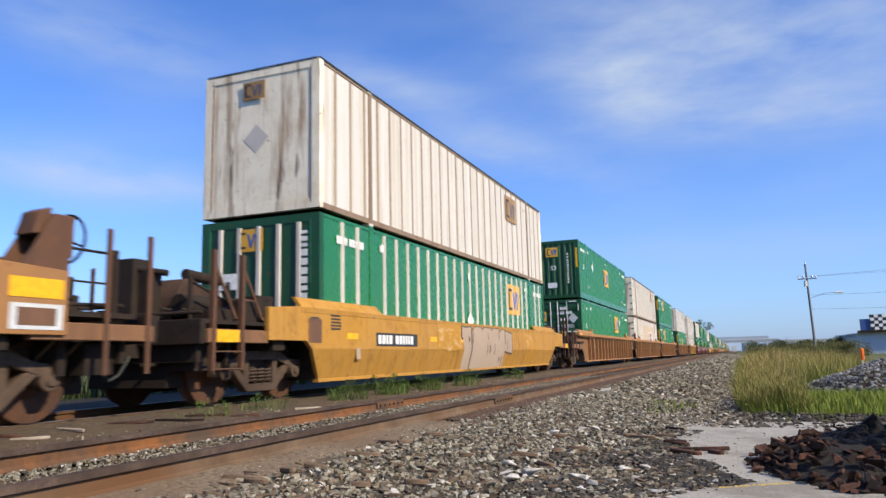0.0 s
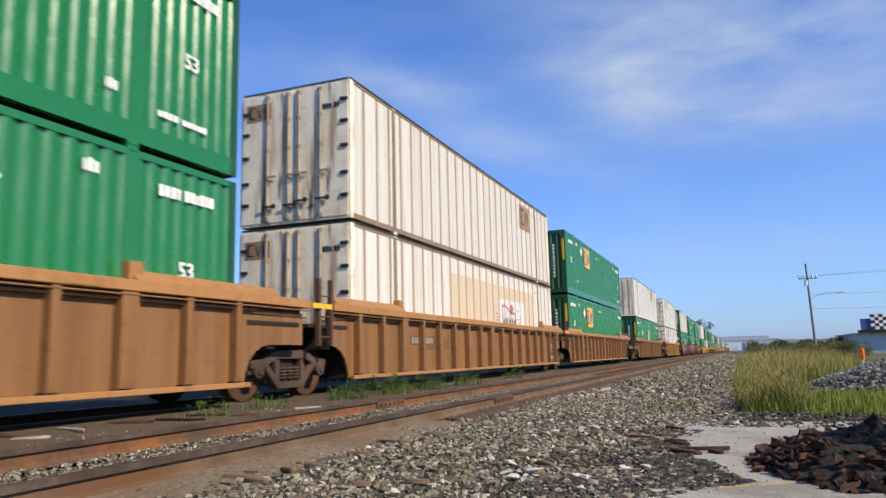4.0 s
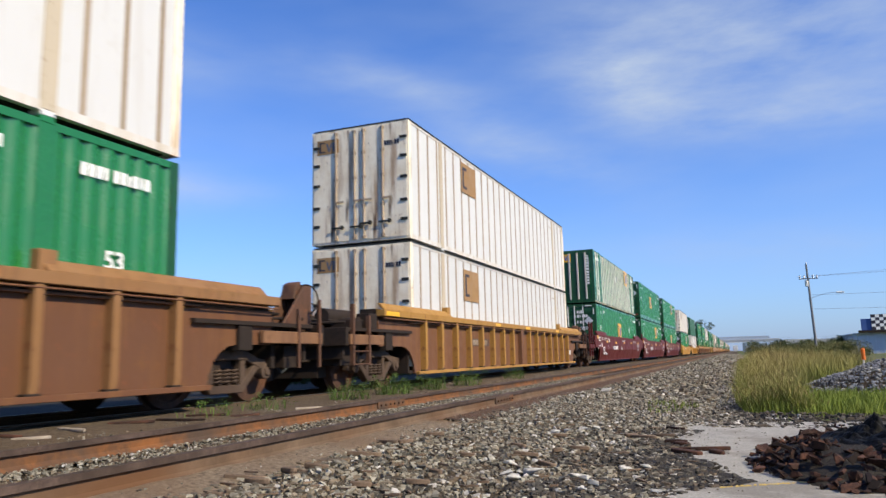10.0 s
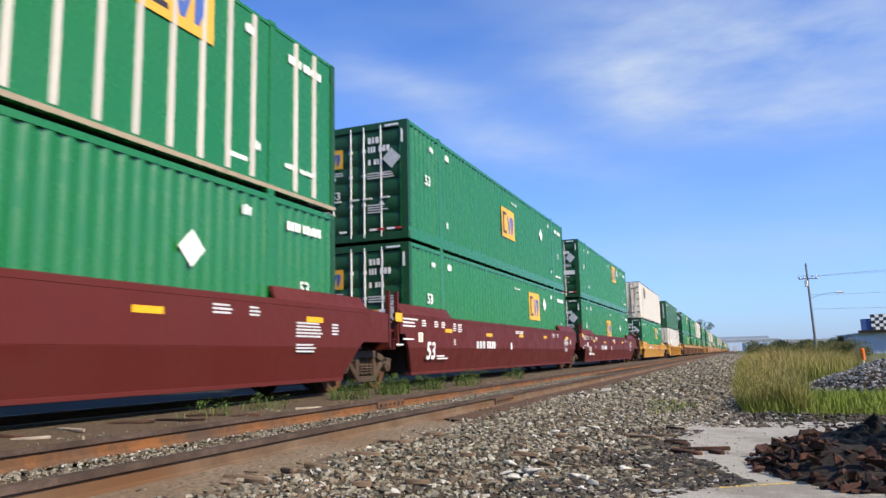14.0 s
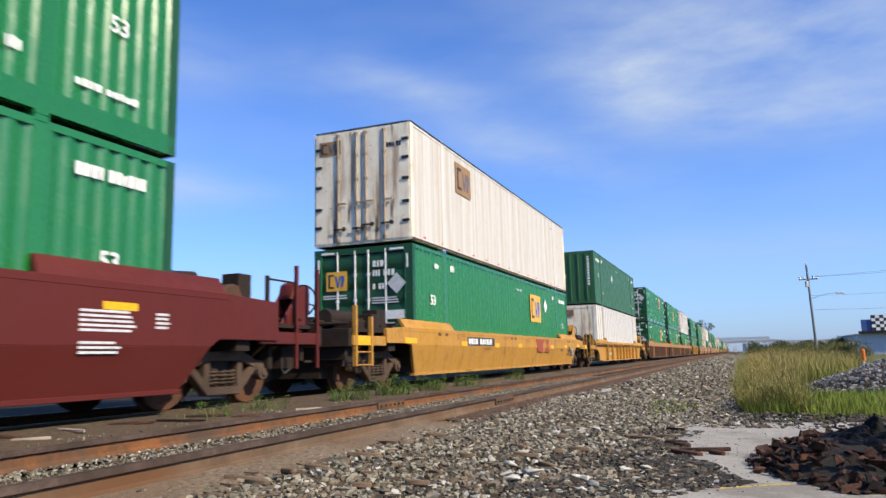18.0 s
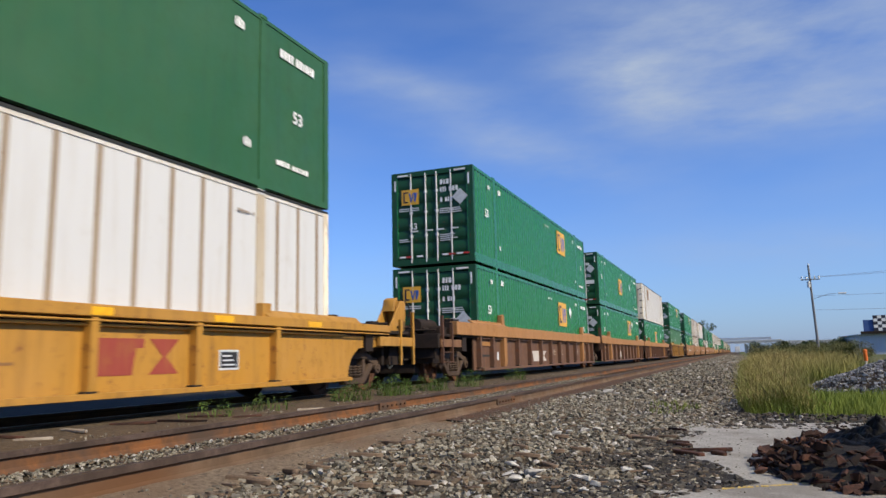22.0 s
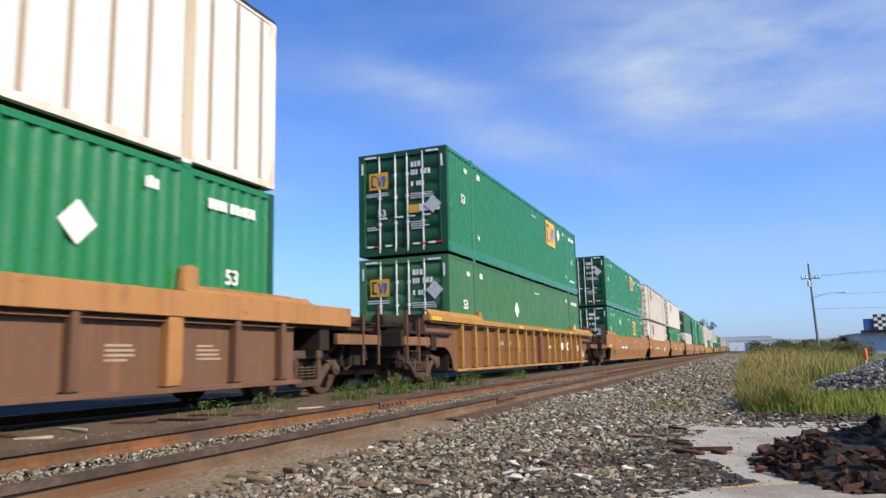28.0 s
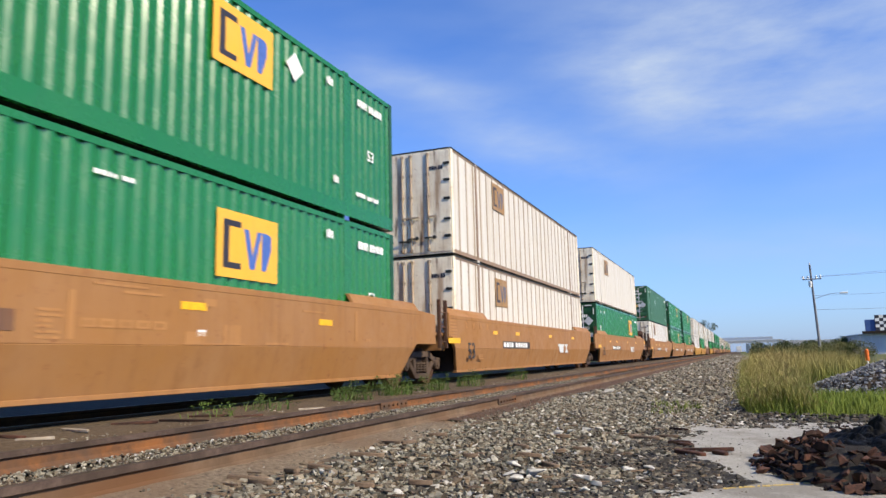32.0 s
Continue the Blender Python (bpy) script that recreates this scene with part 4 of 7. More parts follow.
            if not f:
                o = part("ladder", stored(("ladder_short", style), lambda: Geo().box(1.38, 1.46, -1.4, -1.33, 0.85, 2.0).box(1.38, 1.46, -1.0, -0.93, 0.85, 2.0).tube((1.42, -1.36, 1.0), (1.42, -0.96, 1.0), 0.014, 6).tube((1.42, -1.36, 1.35), (1.42, -0.96, 1.35), 0.014, 6).tube((1.42, -1.36, 1.7), (1.42, -0.96, 1.7), 0.014, 6), plat), plat, car)
                made.append(o)
                bogie(car, -1.675, simple)
        for o in made:
            o.matrix_basis = m @ o.matrix_basis
    if simple:
        return tagged(car, label, "well car", "well cars of the train")
    lettering(car, style, ribbed, zt, code, far)
    return tagged(car, label, "well car", "well cars of the train")


def well_floor():
    g = Geo()
    for i in range(9):
        y = 0.4 + i * 1.92
        g.box(-1.28, 1.28, y - 0.1, y + 0.1, 0.28, 0.376)
    g.box(-1.28, 1.28, -0.2, -0.14, 0.28, 1.14).box(-1.28, 1.28, CL + 0.14, CL + 0.2, 0.28, 1.14)
    return g.box(-1.29, -1.2, -0.14, CL + 0.14, 0.275, 0.34).box(1.2, 1.29, -0.14, CL + 0.14, 0.275, 0.34)


def film_of_paint(tops, low, y0, y1, out):
    """Paint on a smooth side between two heights, both functions of y, following the crease of the plate."""
    g, n = Geo(), max(2, round((y1 - y0) / 0.04))
    face = lambda z: 1.507 + out - max(0.0, 0.8 - z) * 0.283
    rows = []
    for i in range(n + 1):
        y = y0 + (y1 - y0) * i / n
        a, b = low(y), tops(y)
        for z in (a, min(max(0.8, a), b), b):
            rows.append((face(z), y, z))
    return g.add(rows, [(3 * i + k, 3 * i + 3 + k, 3 * i + 4 + k, 3 * i + 1 + k) for i in range(n) for k in (0, 1)])


def sprayed_piece(car):
    """Big beige letters-like forms with dark outlines, sprayed over the middle of the side."""
    scallop = lambda y: 1.27 + 0.18 * abs(math.sin((y - 7.35) * 3.9)) ** 0.6 - 0.02 * math.sin(y * 2)
    forms = ((6.54, 7.22, lambda y: 1.37 + 0.01 * math.sin(9 * y), lambda y: 1.1 if y < 6.66 else 0.25), (7.3, 10.2, lambda y: min(1.4, scallop(y)), lambda y: 0.25), (10.2, 10.98, lambda y: 1.36 - 0.1 * (y - 10.2), lambda y: 0.76 - 0.08 * (y - 10.2)))
    for a, b, up, down in forms:
        p = part("sprayed_outline", film_of_paint(lambda y: min(1.422, up(y) + 0.04), lambda y: max(0.235, down(y) - 0.05), a - 0.05, b + (0.05 if b > 10.5 or b < 7.5 else 0), 0.001), SPRAY_EDGE, car, "dark sprayed outline")
        part("sprayed_form", film_of_paint(up, down, a, b, 0.003), SPRAY, p, "faded beige sprayed paint")
    for y, z0, z1, w in ((7.34, 0.95, 1.28, 0.05), (8.62, 1.08, 1.28, 0.05), (9.62, 1.1, 1.34, 0.06), (10.22, 0.95, 1.38, 0.06), (10.45, 0.82, 1.1, 0.05), (8.55, 0.62, 0.95, 0.05), (8.75, 0.7, 0.95, 0.1), (9.2, 0.66, 0.98, 0.05), (10.0, 0.3, 0.62, 0.06), (9.75, 0.45, 0.6, 0.12), (7.0, 0.98, 1.16, 0.14)):
        part("sprayed_stroke", film_of_paint(lambda q: z1 + 0.4 * (y - q), lambda q: z0 - 0.4 * (y - q), y, y + w, 0.005), SPRAY_EDGE, car)
    part("sprayed_patch", film_of_paint(lambda y: 1.4, lambda y: 0.8 + 0.05 * math.sin(3 * y), 4.9, 6.46, 0.0005), SPRAY_PALE, car, "torn pale spray paint")
    part("sprayed_patch", film_of_paint(lambda y: 1.36, lambda y: 0.78 + 0.6 * abs(y - 12.9), 12.4, 13.4, 0.0005), SPRAY_PALE, car, "torn pale spray paint")


def covered_side(box):
    """A wide beige patch with a white field and dull red scrawl, on a lower white container."""
    x = CW - 0.0165
    part("cover_patch", Geo().box(x - 0.002, x, 5.2, 13.38, 0.2, 2.4), BEIGE, box, "beige cover paint")
    field = part("white_field", Geo().box(x, x + 0.002, 9.4, 12.2, 1.0, 1.99), WHITE_NEW, box, "white painted field")
    x += 0.0065
    path = [(9.66, 1.2), (9.68, 1.78), (9.95, 1.8), (10.3, 1.7), (10.55, 1.56), (10.85, 1.6), (11.1, 1.56), (11.14, 1.3)]
    for (ya, za), (yb, zb) in zip(path, path[1:]):
        d = Vector((0, yb - ya, zb - za)).normalized() * 0.035
        part("sprayed_stroke", Geo().prism([(ya - d.y - d.z, za - d.z + d.y), (yb + d.y - d.z, zb + d.z + d.y), (yb + d.y + d.z, zb + d.z - d.y), (ya - d.y + d.z, za - d.z - d.y)], x, x + 0.002, "x"), PINK, field)
    part("sprayed_stroke", Geo().ring((x, 10.62, 1.72), 0.11, 0.035, "x", 14, 4), PINK, field)
    for ya, za in ((11.25, 1.68), (11.35, 1.4), (11.4, 1.28), (8.95, 1.5), (9.0, 1.4), (9.02, 1.3)):
        part("sprayed_stroke", Geo().box(x, x + 0.002, ya, ya + 0.26, za, za + 0.03), PINK, field)
    for k, ya in enumerate((9.78, 10.06, 10.36, 10.64, 10.9)):
        part("sprayed_stroke", Geo().prism([(ya, 1.1), (ya + 0.14, 1.15), (ya + 0.18, 1.42), (ya + 0.07, 1.34 + 0.05 * (k % 2)), (ya - 0.02, 1.48)], x, x + 0.002, "x"), SPRAY_EDGE, field)


def emblem_bridge(w, h):
    """A wide bar with a tapered foot under it."""
    return Geo().prism([(0, h), (0, h * 0.74), (0.14 * w, h * 0.74), (0.22 * w, 0), (0.8 * w, 0), (0.86 * w, h * 0.74), (w, h * 0.74), (w, h)], 0, 0.003, "x")


def emblem_cross(w, h):
    """Two wedges that meet at their tips."""
    g = Geo().prism([(0, h), (0.44 * w, 0.5 * h), (0.56 * w, 0.5 * h), (w, h)], 0, 0.003, "x")
    return g.prism([(0, 0), (w, 0), (0.56 * w, 0.5 * h), (0.44 * w, 0.5 * h)], 0, 0.003, "x")


def lettering(car, style, ribbed, zt, code, far):
    x = 1.502 if not ribbed else 1.342

    def bar(y0, y1, z0, z1, mat, name="reflector", label="", px=x):
        return part(name, Geo().box(px, px + 0.004, y0, y1, z0, z1), mat, car, label)

    def rows(y, z, n, w, h, mat, seed=5, px=x):
        return stuffpart("stencil", stored(("rows", n, w, h, seed, mat.name), lambda: stencil_rows(n, w, h, seed), mat), mat, car, at=(px, y, z))

    def number(y, z, groups, w, h, mat, seed=1, px=x):
        return stuffpart("car_number", stored(("blocks", groups, w, h, mat.name), lambda: blocks(groups, w, h, seed), mat), mat, car, at=(px, y, z))

    def panel(y0, y1, z0, z1, groups, px=x, ink=MARK):
        p = part("number_panel", Geo().box(px, px + 0.004, y0, y1, z0, z1), BLACK_PLATE, car, "black number panel with worn white characters")
        w = (y1 - y0 - 0.16) / (sum(groups) * 0.95 + 0.7 * (len(groups) - 1))
        stuffpart("stencil", stored(("blocks", groups, round(w, 3), round(z1 - z0, 3)), lambda: blocks(groups, w, (z1 - z0) * 0.68, 4), ink), ink, p, at=(px + 0.005, y0 + 0.08, z0 + 0.16 * (z1 - z0)))

    def badge(y0, y1, z0, z1, mat, label):
        w, h = y1 - y0, z1 - z0
        part("emblem_bridge", stored(("emblem_bridge", round(w, 2), round(h, 2), mat.name), lambda: emblem_bridge(0.6 * w, h), mat), mat, car, label, at=(x + 0.001, y0, z0))
        part("emblem_cross", stored(("emblem_cross", round(w, 2), round(h, 2), mat.name), lambda: emblem_cross(0.34 * w, h), mat), mat, car, label, at=(x + 0.001, y0 + 0.66 * w, z0))

    def plate(y0, y1, z0, z1, label="dark data plate with a pale border"):
        p = bar(y0, y1, z0, z1, MARK_GREY, "data_plate", label)
        part("data_panel", Geo().box(x + 0.005, x + 0.007, y0 + 0.03, y1 - 0.03, z0 + 0.03, z1 - 0.03), BLACK_PLATE, p)
        for k in range(3):
            part("data_line", Geo().box(x + 0.008, x + 0.009, y0 + 0.06, y1 - 0.08 - 0.04 * k, z0 + (z1 - z0) * (0.22 + 0.22 * k), z0 + (z1 - z0) * (0.3 + 0.22 * k)), MARK_GREY, p)

    if style == "yellow":
        panel(1.75, 3.72, 0.86, 1.12, (4, 6))
        for yy in (0.6, 4.45, 6.2, 10.25, 12.8):
            bar(yy, yy + 0.42, 0.98, 1.09, REFLECT)
        rows(0.05, 1.36, 5, 0.36, 0.03, BLACK_PLATE)
        rows(-0.6, 1.3, 4, 0.3, 0.03, BLACK_PLATE)
        bar(-0.66, -0.26, 0.9, 1.3, BROWN_DARK, "pale_shape", "dark worn patch of paint")
        bar(0.95, 1.1, 0.62, 0.82, SPRAY, "data_plate")
        sprayed_piece(car)
    elif style == "yellow_low":
        panel(2.93, 5.2, 0.92, 1.14, (4, 6))
        for y0, y1, z in ((2.49, 2.92, 0.965), (5.26, 5.67, 0.94), (-0.9, -0.3, 1.0), (7.7, 8.1, 0.95), (12.05, 12.5, 0.93), (14.4, 14.9, 0.95), (16.9, 17.4, 1.0)):
            bar(y0, y1, z - 0.06, z + 0.06, REFLECT)
        for y, z, n, w in ((2.19, 1.19, 4, 0.2), (2.48, 1.22, 3, 0.34), (4.3, 0.86, 2, 0.62), (6.1, 1.16, 2, 0.5), (8.6, 1.14, 3, 0.5), (12.6, 1.16, 5, 0.4), (13.1, 1.2, 2, 0.7), (14.1, 1.2, 4, 0.14)):
            rows(y, z, n, w, 0.022, CHORD)
        for yy in (0.95, 1.4, 6.9, 7.3, 15.0, 15.3, 16.0):
            bar(yy, yy + 0.17, 1.13, 1.21, TRUCK, "stencil_patch", "small worn stencil patch")
        badge(9.85, 11.9, 0.74, 1.2, OLD_RED, "worn red shapes of an emblem")
        on_side("53", 0.42, x + 0.001, 15.02, 0.66, BLACK_PLATE, car, 0.006)
        plate(15.6, 16.08, 0.64, 0.88)
        bar(16.2, 16.36, 0.78, 0.84, OLD_RED, "red_mark")
        rows(13.8, 0.8, 1, 0.34, 0.05, TRUCK)
    elif style == "yellow_rib":
        panel(3.2, 4.75, 0.53, 0.75, (4, 6))
        on_side("53", 0.42, x, 7.53, 0.58, BROWN_DARK, car, 0.008)
        badge(10.95, 12.42, 0.5, 0.93, OLD_RED, "worn red shapes of an emblem")
        plate(13.2, 13.62, 0.52, 0.8)
        for y0, y1 in ((5.55, 5.98), (7.64, 7.97), (8.9, 9.18), (10.9, 11.2), (12.9, 13.3), (15.2, 15.6)):
            bar(y0, y1, zt - 0.12, zt - 0.03, REFLECT, px=1.502)
        for y, z, n, w in ((5.6, 0.86, 4, 0.3), (6.3, 0.66, 2, 0.6), (9.8, 0.64, 1, 0.4)):
            rows(y, z, n, w, 0.03, CHORD)
        rows(1.5, zt - 0.04, 3, 0.9, 0.018, CHORD, 7, 1.502)
    elif style == "tan":
        panel(3.35, 6.3, 0.86, 1.07, (4, 6))
        on_side("53", 0.58, x + 0.001, 0.33, 0.59, BLACK_PLATE, car, 0.008)
        rows(1.15, 0.66, 3, 0.55, 0.025, CHORD_LIGHT, 4)
        bar(-1.0, -0.2, 0.97, 1.1, REFLECT)
        bar(2.45, 2.85, 1.25, 1.35, REFLECT)
        if code == 6:
            bar(7.12, 7.38, 0.97, 1.18, BROWN_DARK, "stencil_patch", "small worn stencil patch")
        for k in range(4):
            bar(0.2 + 0.55 * k, 0.37 + 0.55 * k, 1.36, 1.52, CHORD_LIGHT, "pale_shape")
        rows(-0.9, 1.5, 6, 0.5, 0.04, CHORD_LIGHT)
        if code == 6:
            # ghost of old lettering, chalked numbers and torn labels
            rows(7.62, 1.18, 6, 0.3, 0.03, CHORD_LIGHT, 2)
            for k in range(5):
                f = bar(8.13 + 0.26 * k, 8.13 + 0.26 * k + 0.22, 1.03, 1.13, CHORD_LIGHT, "pale_shape", "ghost of an old character")
                part("pale_core", Geo().box(x + 0.005, x + 0.006, 8.17 + 0.26 * k, 8.31 + 0.26 * k, 1.055, 1.105), TAN_CAR, f)
            for y0, y1, z0, z1, mat in ((7.98, 8.06, 0.9, 1.42, CHORD_LIGHT), (8.3, 9.1, 1.5, 1.53, CHORD_LIGHT), (8.7, 9.3, 1.43, 1.46, CHORD_LIGHT), (9.72, 10.1, 0.86, 1.02, CHORD_LIGHT), (9.95, 10.1, 0.97, 1.05, MARK), (10.05, 10.3, 1.36, 1.46, CHORD_LIGHT), (10.45, 10.82, 0.87, 1.13, CHORD_LIGHT), (9.7, 10.9, 0.855, 0.875, CHORD_LIGHT), (11.4, 12.0, 0.86, 0.9, CHORD_LIGHT), (12.4, 13.1, 1.4, 1.43, CHORD_LIGHT), (14.1, 14.2, 0.95, 1.5, CHORD_LIGHT), (14.5, 14.7, 0.95, 1.0, CHORD_LIGHT)):
                bar(y0, y1, z0, z1, mat, "pale_shape")
            for y0, y1, z in ((9.63, 10.11, 1.35), (12.88, 13.3, 1.255)):
                bar(y0, y1, z - 0.05, z + 0.05, REFLECT)
        else:
            badge(10.4, 12.1, 0.72, 1.05, MARK_GREY, "pale shapes of an emblem")
            for yy in (4.7, 9.0, 12.9):
                bar(yy, yy + 0.42, 1.27, 1.37, REFLECT)
        if far == "F":
            bar(CL + 1.4, CL + 2.02, 1.3, 1.5, REFLECT)
            p = bar(CL + 1.42, CL + 2.02, 0.98, 1.24, MARK_GREY, "data_plate", "pale framed data plate")
            part("data_panel", Geo().box(x + 0.005, x + 0.007, CL + 1.5, CL + 1.94, 1.02, 1.2), BROWN_DARK, p)
    elif style == "maroon":
        on_side("53", 0.54, x + 0.001, 0.36, 0.585, MARK, car, 0.012, 0.25)
        rows(1.0, 0.63, 2, 0.68, 0.03, MARK, 8)
        number(3.82, 0.83, (3,), 0.27, 0.2, MARK_GREY, 3)
        number(4.72, 0.83, (5,), 0.19, 0.2, MARK, 2)
        number(7.02, 0.8, (1,), 0.2, 0.22, MARK, 5)
        for y0, y1, z, k in ((-1.19, -0.85, 1.46, 0.09), (1.57, 2.02, 1.25, 0.045), (4.67, 5.2, 1.21, 0.045), (8.0, 8.5, 1.24, 0.045), (11.2, 11.7, 1.26, 0.045), (14.9, 15.4, 1.28, 0.045)):
            bar(y0, y1, z - k, z + k, REFLECT)
        for y0, y1, z in ((-0.82, -0.06, 1.445), (-0.82, -0.24, 1.37), (-0.82, -0.2, 1.295), (-0.83, -0.29, 1.015), (-1.15, -0.82, 0.895)):
            bar(y0, y1, z - 0.016, z + 0.016, MARK, "stencil_line")
        for y, z, n, w in ((0.17, 1.42, 3, 0.3), (0.91, 1.42, 3, 0.26), (1.35, 1.42, 3, 0.26), (2.11, 1.41, 4, 0.26), (2.44, 1.4, 4, 0.38), (2.14, 1.02, 3, 0.14), (7.6, 1.36, 2, 0.9), (12.6, 1.38, 3, 0.5), (13.4, 1.38, 3, 0.3), (14.6, 1.2, 5, 0.8), (14.6, 0.85, 3, 0.7), (15.7, 1.2, 4, 0.3)):
            rows(y, z, n, w, 0.028, MARK if y < 12 else MARK_GREY, n)
        p = bar(-0.03, 0.21, 0.96, 1.17, MARK, "data_plate", "white plate with a yellow stripe")
        part("data_panel", Geo().box(x + 0.005, x + 0.007, 0.06, 0.12, 0.98, 1.15), LOGO_Y, p)
    else:
        if style == "brown_deep":
            number(1.04, 0.52, (2, 1), 0.2, 0.24, MARK_GREY, 3)
            badge(5.4, 7.5, 0.44, 0.8, POST_PALE, "worn white shapes of an emblem")
            bar(0.0, 0.98, 0.93, 1.05, CHORD_LIGHT, "panel_bar", "tan bar across the end panel", 1.36)
            bar(0.02, 0.96, 0.63, 0.69, SEAL, "panel_slot", "dark slot in the end panel", 1.345)
            for yy in (8.6, 9.8, 12.9, 14.4):
                rows(yy, 0.82, 4, 0.5, 0.03, POST_TAN, int(yy))
        else:
            ya = {"brown_tan": 2.62, "brown": 2.86, "brown_high": 3.9}[style]
            for k, w in ((0.0, 0.46), (0.68, 0.6)):
                p = bar(ya + k - 0.06, ya + k + w + 0.08, 0.9, 1.09, PLATE_FADED, "number_panel", "faded black number panel")
                stuffpart("stencil", stored(("blocks_faint", w), lambda: blocks((4 if w < 0.5 else 5,), w * (0.25 if w < 0.5 else 0.2), 0.14, 7), POST_TAN), POST_TAN, p, at=(x + 0.005, ya + k, 0.925))
            rows(ya + 0.75, 0.84, 2, 0.6, 0.024, BROWN_DARK)
            rows(4.6 if style == "brown_tan" else 6.5, 0.98, 4, 0.36, 0.03, BROWN_DARK, 3)
            for y0, y1 in ((-1.66, -1.06), (5.5, 5.95), (8.75, 9.3), (13.1, 13.6)):
                bar(y0, y1, zt - 0.12, zt - 0.035, REFLECT if y0 < 0 or style == "brown_high" else CHORD_LIGHT, px=1.502)
        if style == "brown":
            badge(11.4, 12.9, 0.74, 1.0, FAINT, "faint shapes of an emblem")
        if code == 2:
            badge(7.4, 8.9, 0.74, 1.0, FAINT, "faint shapes of an emblem")
            for y0 in (11.5, 12.2):
                bar(y0, y0 + 0.55, 0.93, 1.07, POST_TAN, "pale_shape")
            p = part("number_panel", Geo().box(1.341, 1.345, 0.22, 1.0, ZB + 0.07, zt - 0.25), BLACK_PLATE, car, "black stencil panel")
            stuffpart("stencil", stored(("panel_bars",), lambda: blocks((4,), 0.16, 0.22, 2), MARK_GREY), MARK_GREY, p, at=(1.347, 0.3, 0.56))
            part("stencil_line", Geo().box(1.347, 1.349, 0.36, 0.86, 0.44, 0.47), MARK, p)
        if code == 4:
            badge(9.12, 10.0, 0.86, 1.1, OLD_RED, "faded red shapes of an emblem")
            on_side("53", 0.4, x + 0.001, 14.2, 0.64, BROWN_DARK, car, 0.008)
            p = part("number_panel", Geo().box(1.341, 1.345, 15.12, 15.94, ZB + 0.07, zt - 0.25), BLACK_PLATE, car, "black stencil panel")
            for z in (0.98, 0.88, 0.78, 0.5, 0.42):
                part("stencil_line", Geo().box(1.347, 1.349, 15.22, 15.84 - (z * 1.7) % 0.2, z, z + 0.035), MARK, p)
        if style == "brown_high" and code != 5:
            on_side("53", 0.46, x + 0.001, 13.52, 0.87, BROWN_DARK, car, 0.01)
            bar(12.4, 13.1, 0.8, 1.14, PLATE_FADED, "stencil_patch", "faded dark stencil patch")
            bar(16.07, 16.37, 0.6, 0.79, MARK_GREY, "data_plate")
        if code == 5:
            badge(11.9, 13.4, 0.8, 1.09, MARK, "white shapes of an emblem")
            on_side("53", 0.38, x + 0.001, 13.92, 0.84, BROWN_DARK, car, 0.008)
            p = bar(5.62, 6.1, 0.74, 1.15, CHORD_YELLOW, "data_plate", "yellow-tan data plate")
            for z in (0.82, 0.88, 0.96, 1.02, 1.08):
                part("stencil_line", Geo().box(x + 0.005, x + 0.006, 5.7, 6.0, z, z + 0.02), BROWN_DARK, p)
            for y0, y1, z0, z1, mat in ((9.75, 10.3, 0.86, 0.96, POST_PALE), (14.85, 15.42, 0.76, 1.0, POST_PALE), (15.82, 16.2, 0.5, 0.84, POST_PALE), (16.3, 16.5, 0.5, 0.74, POST_PALE), (15.0, 15.4, 0.58, 0.63, CHORD_LIGHT)):
                bar(y0, y1, z0, z1, mat, "data_plate")


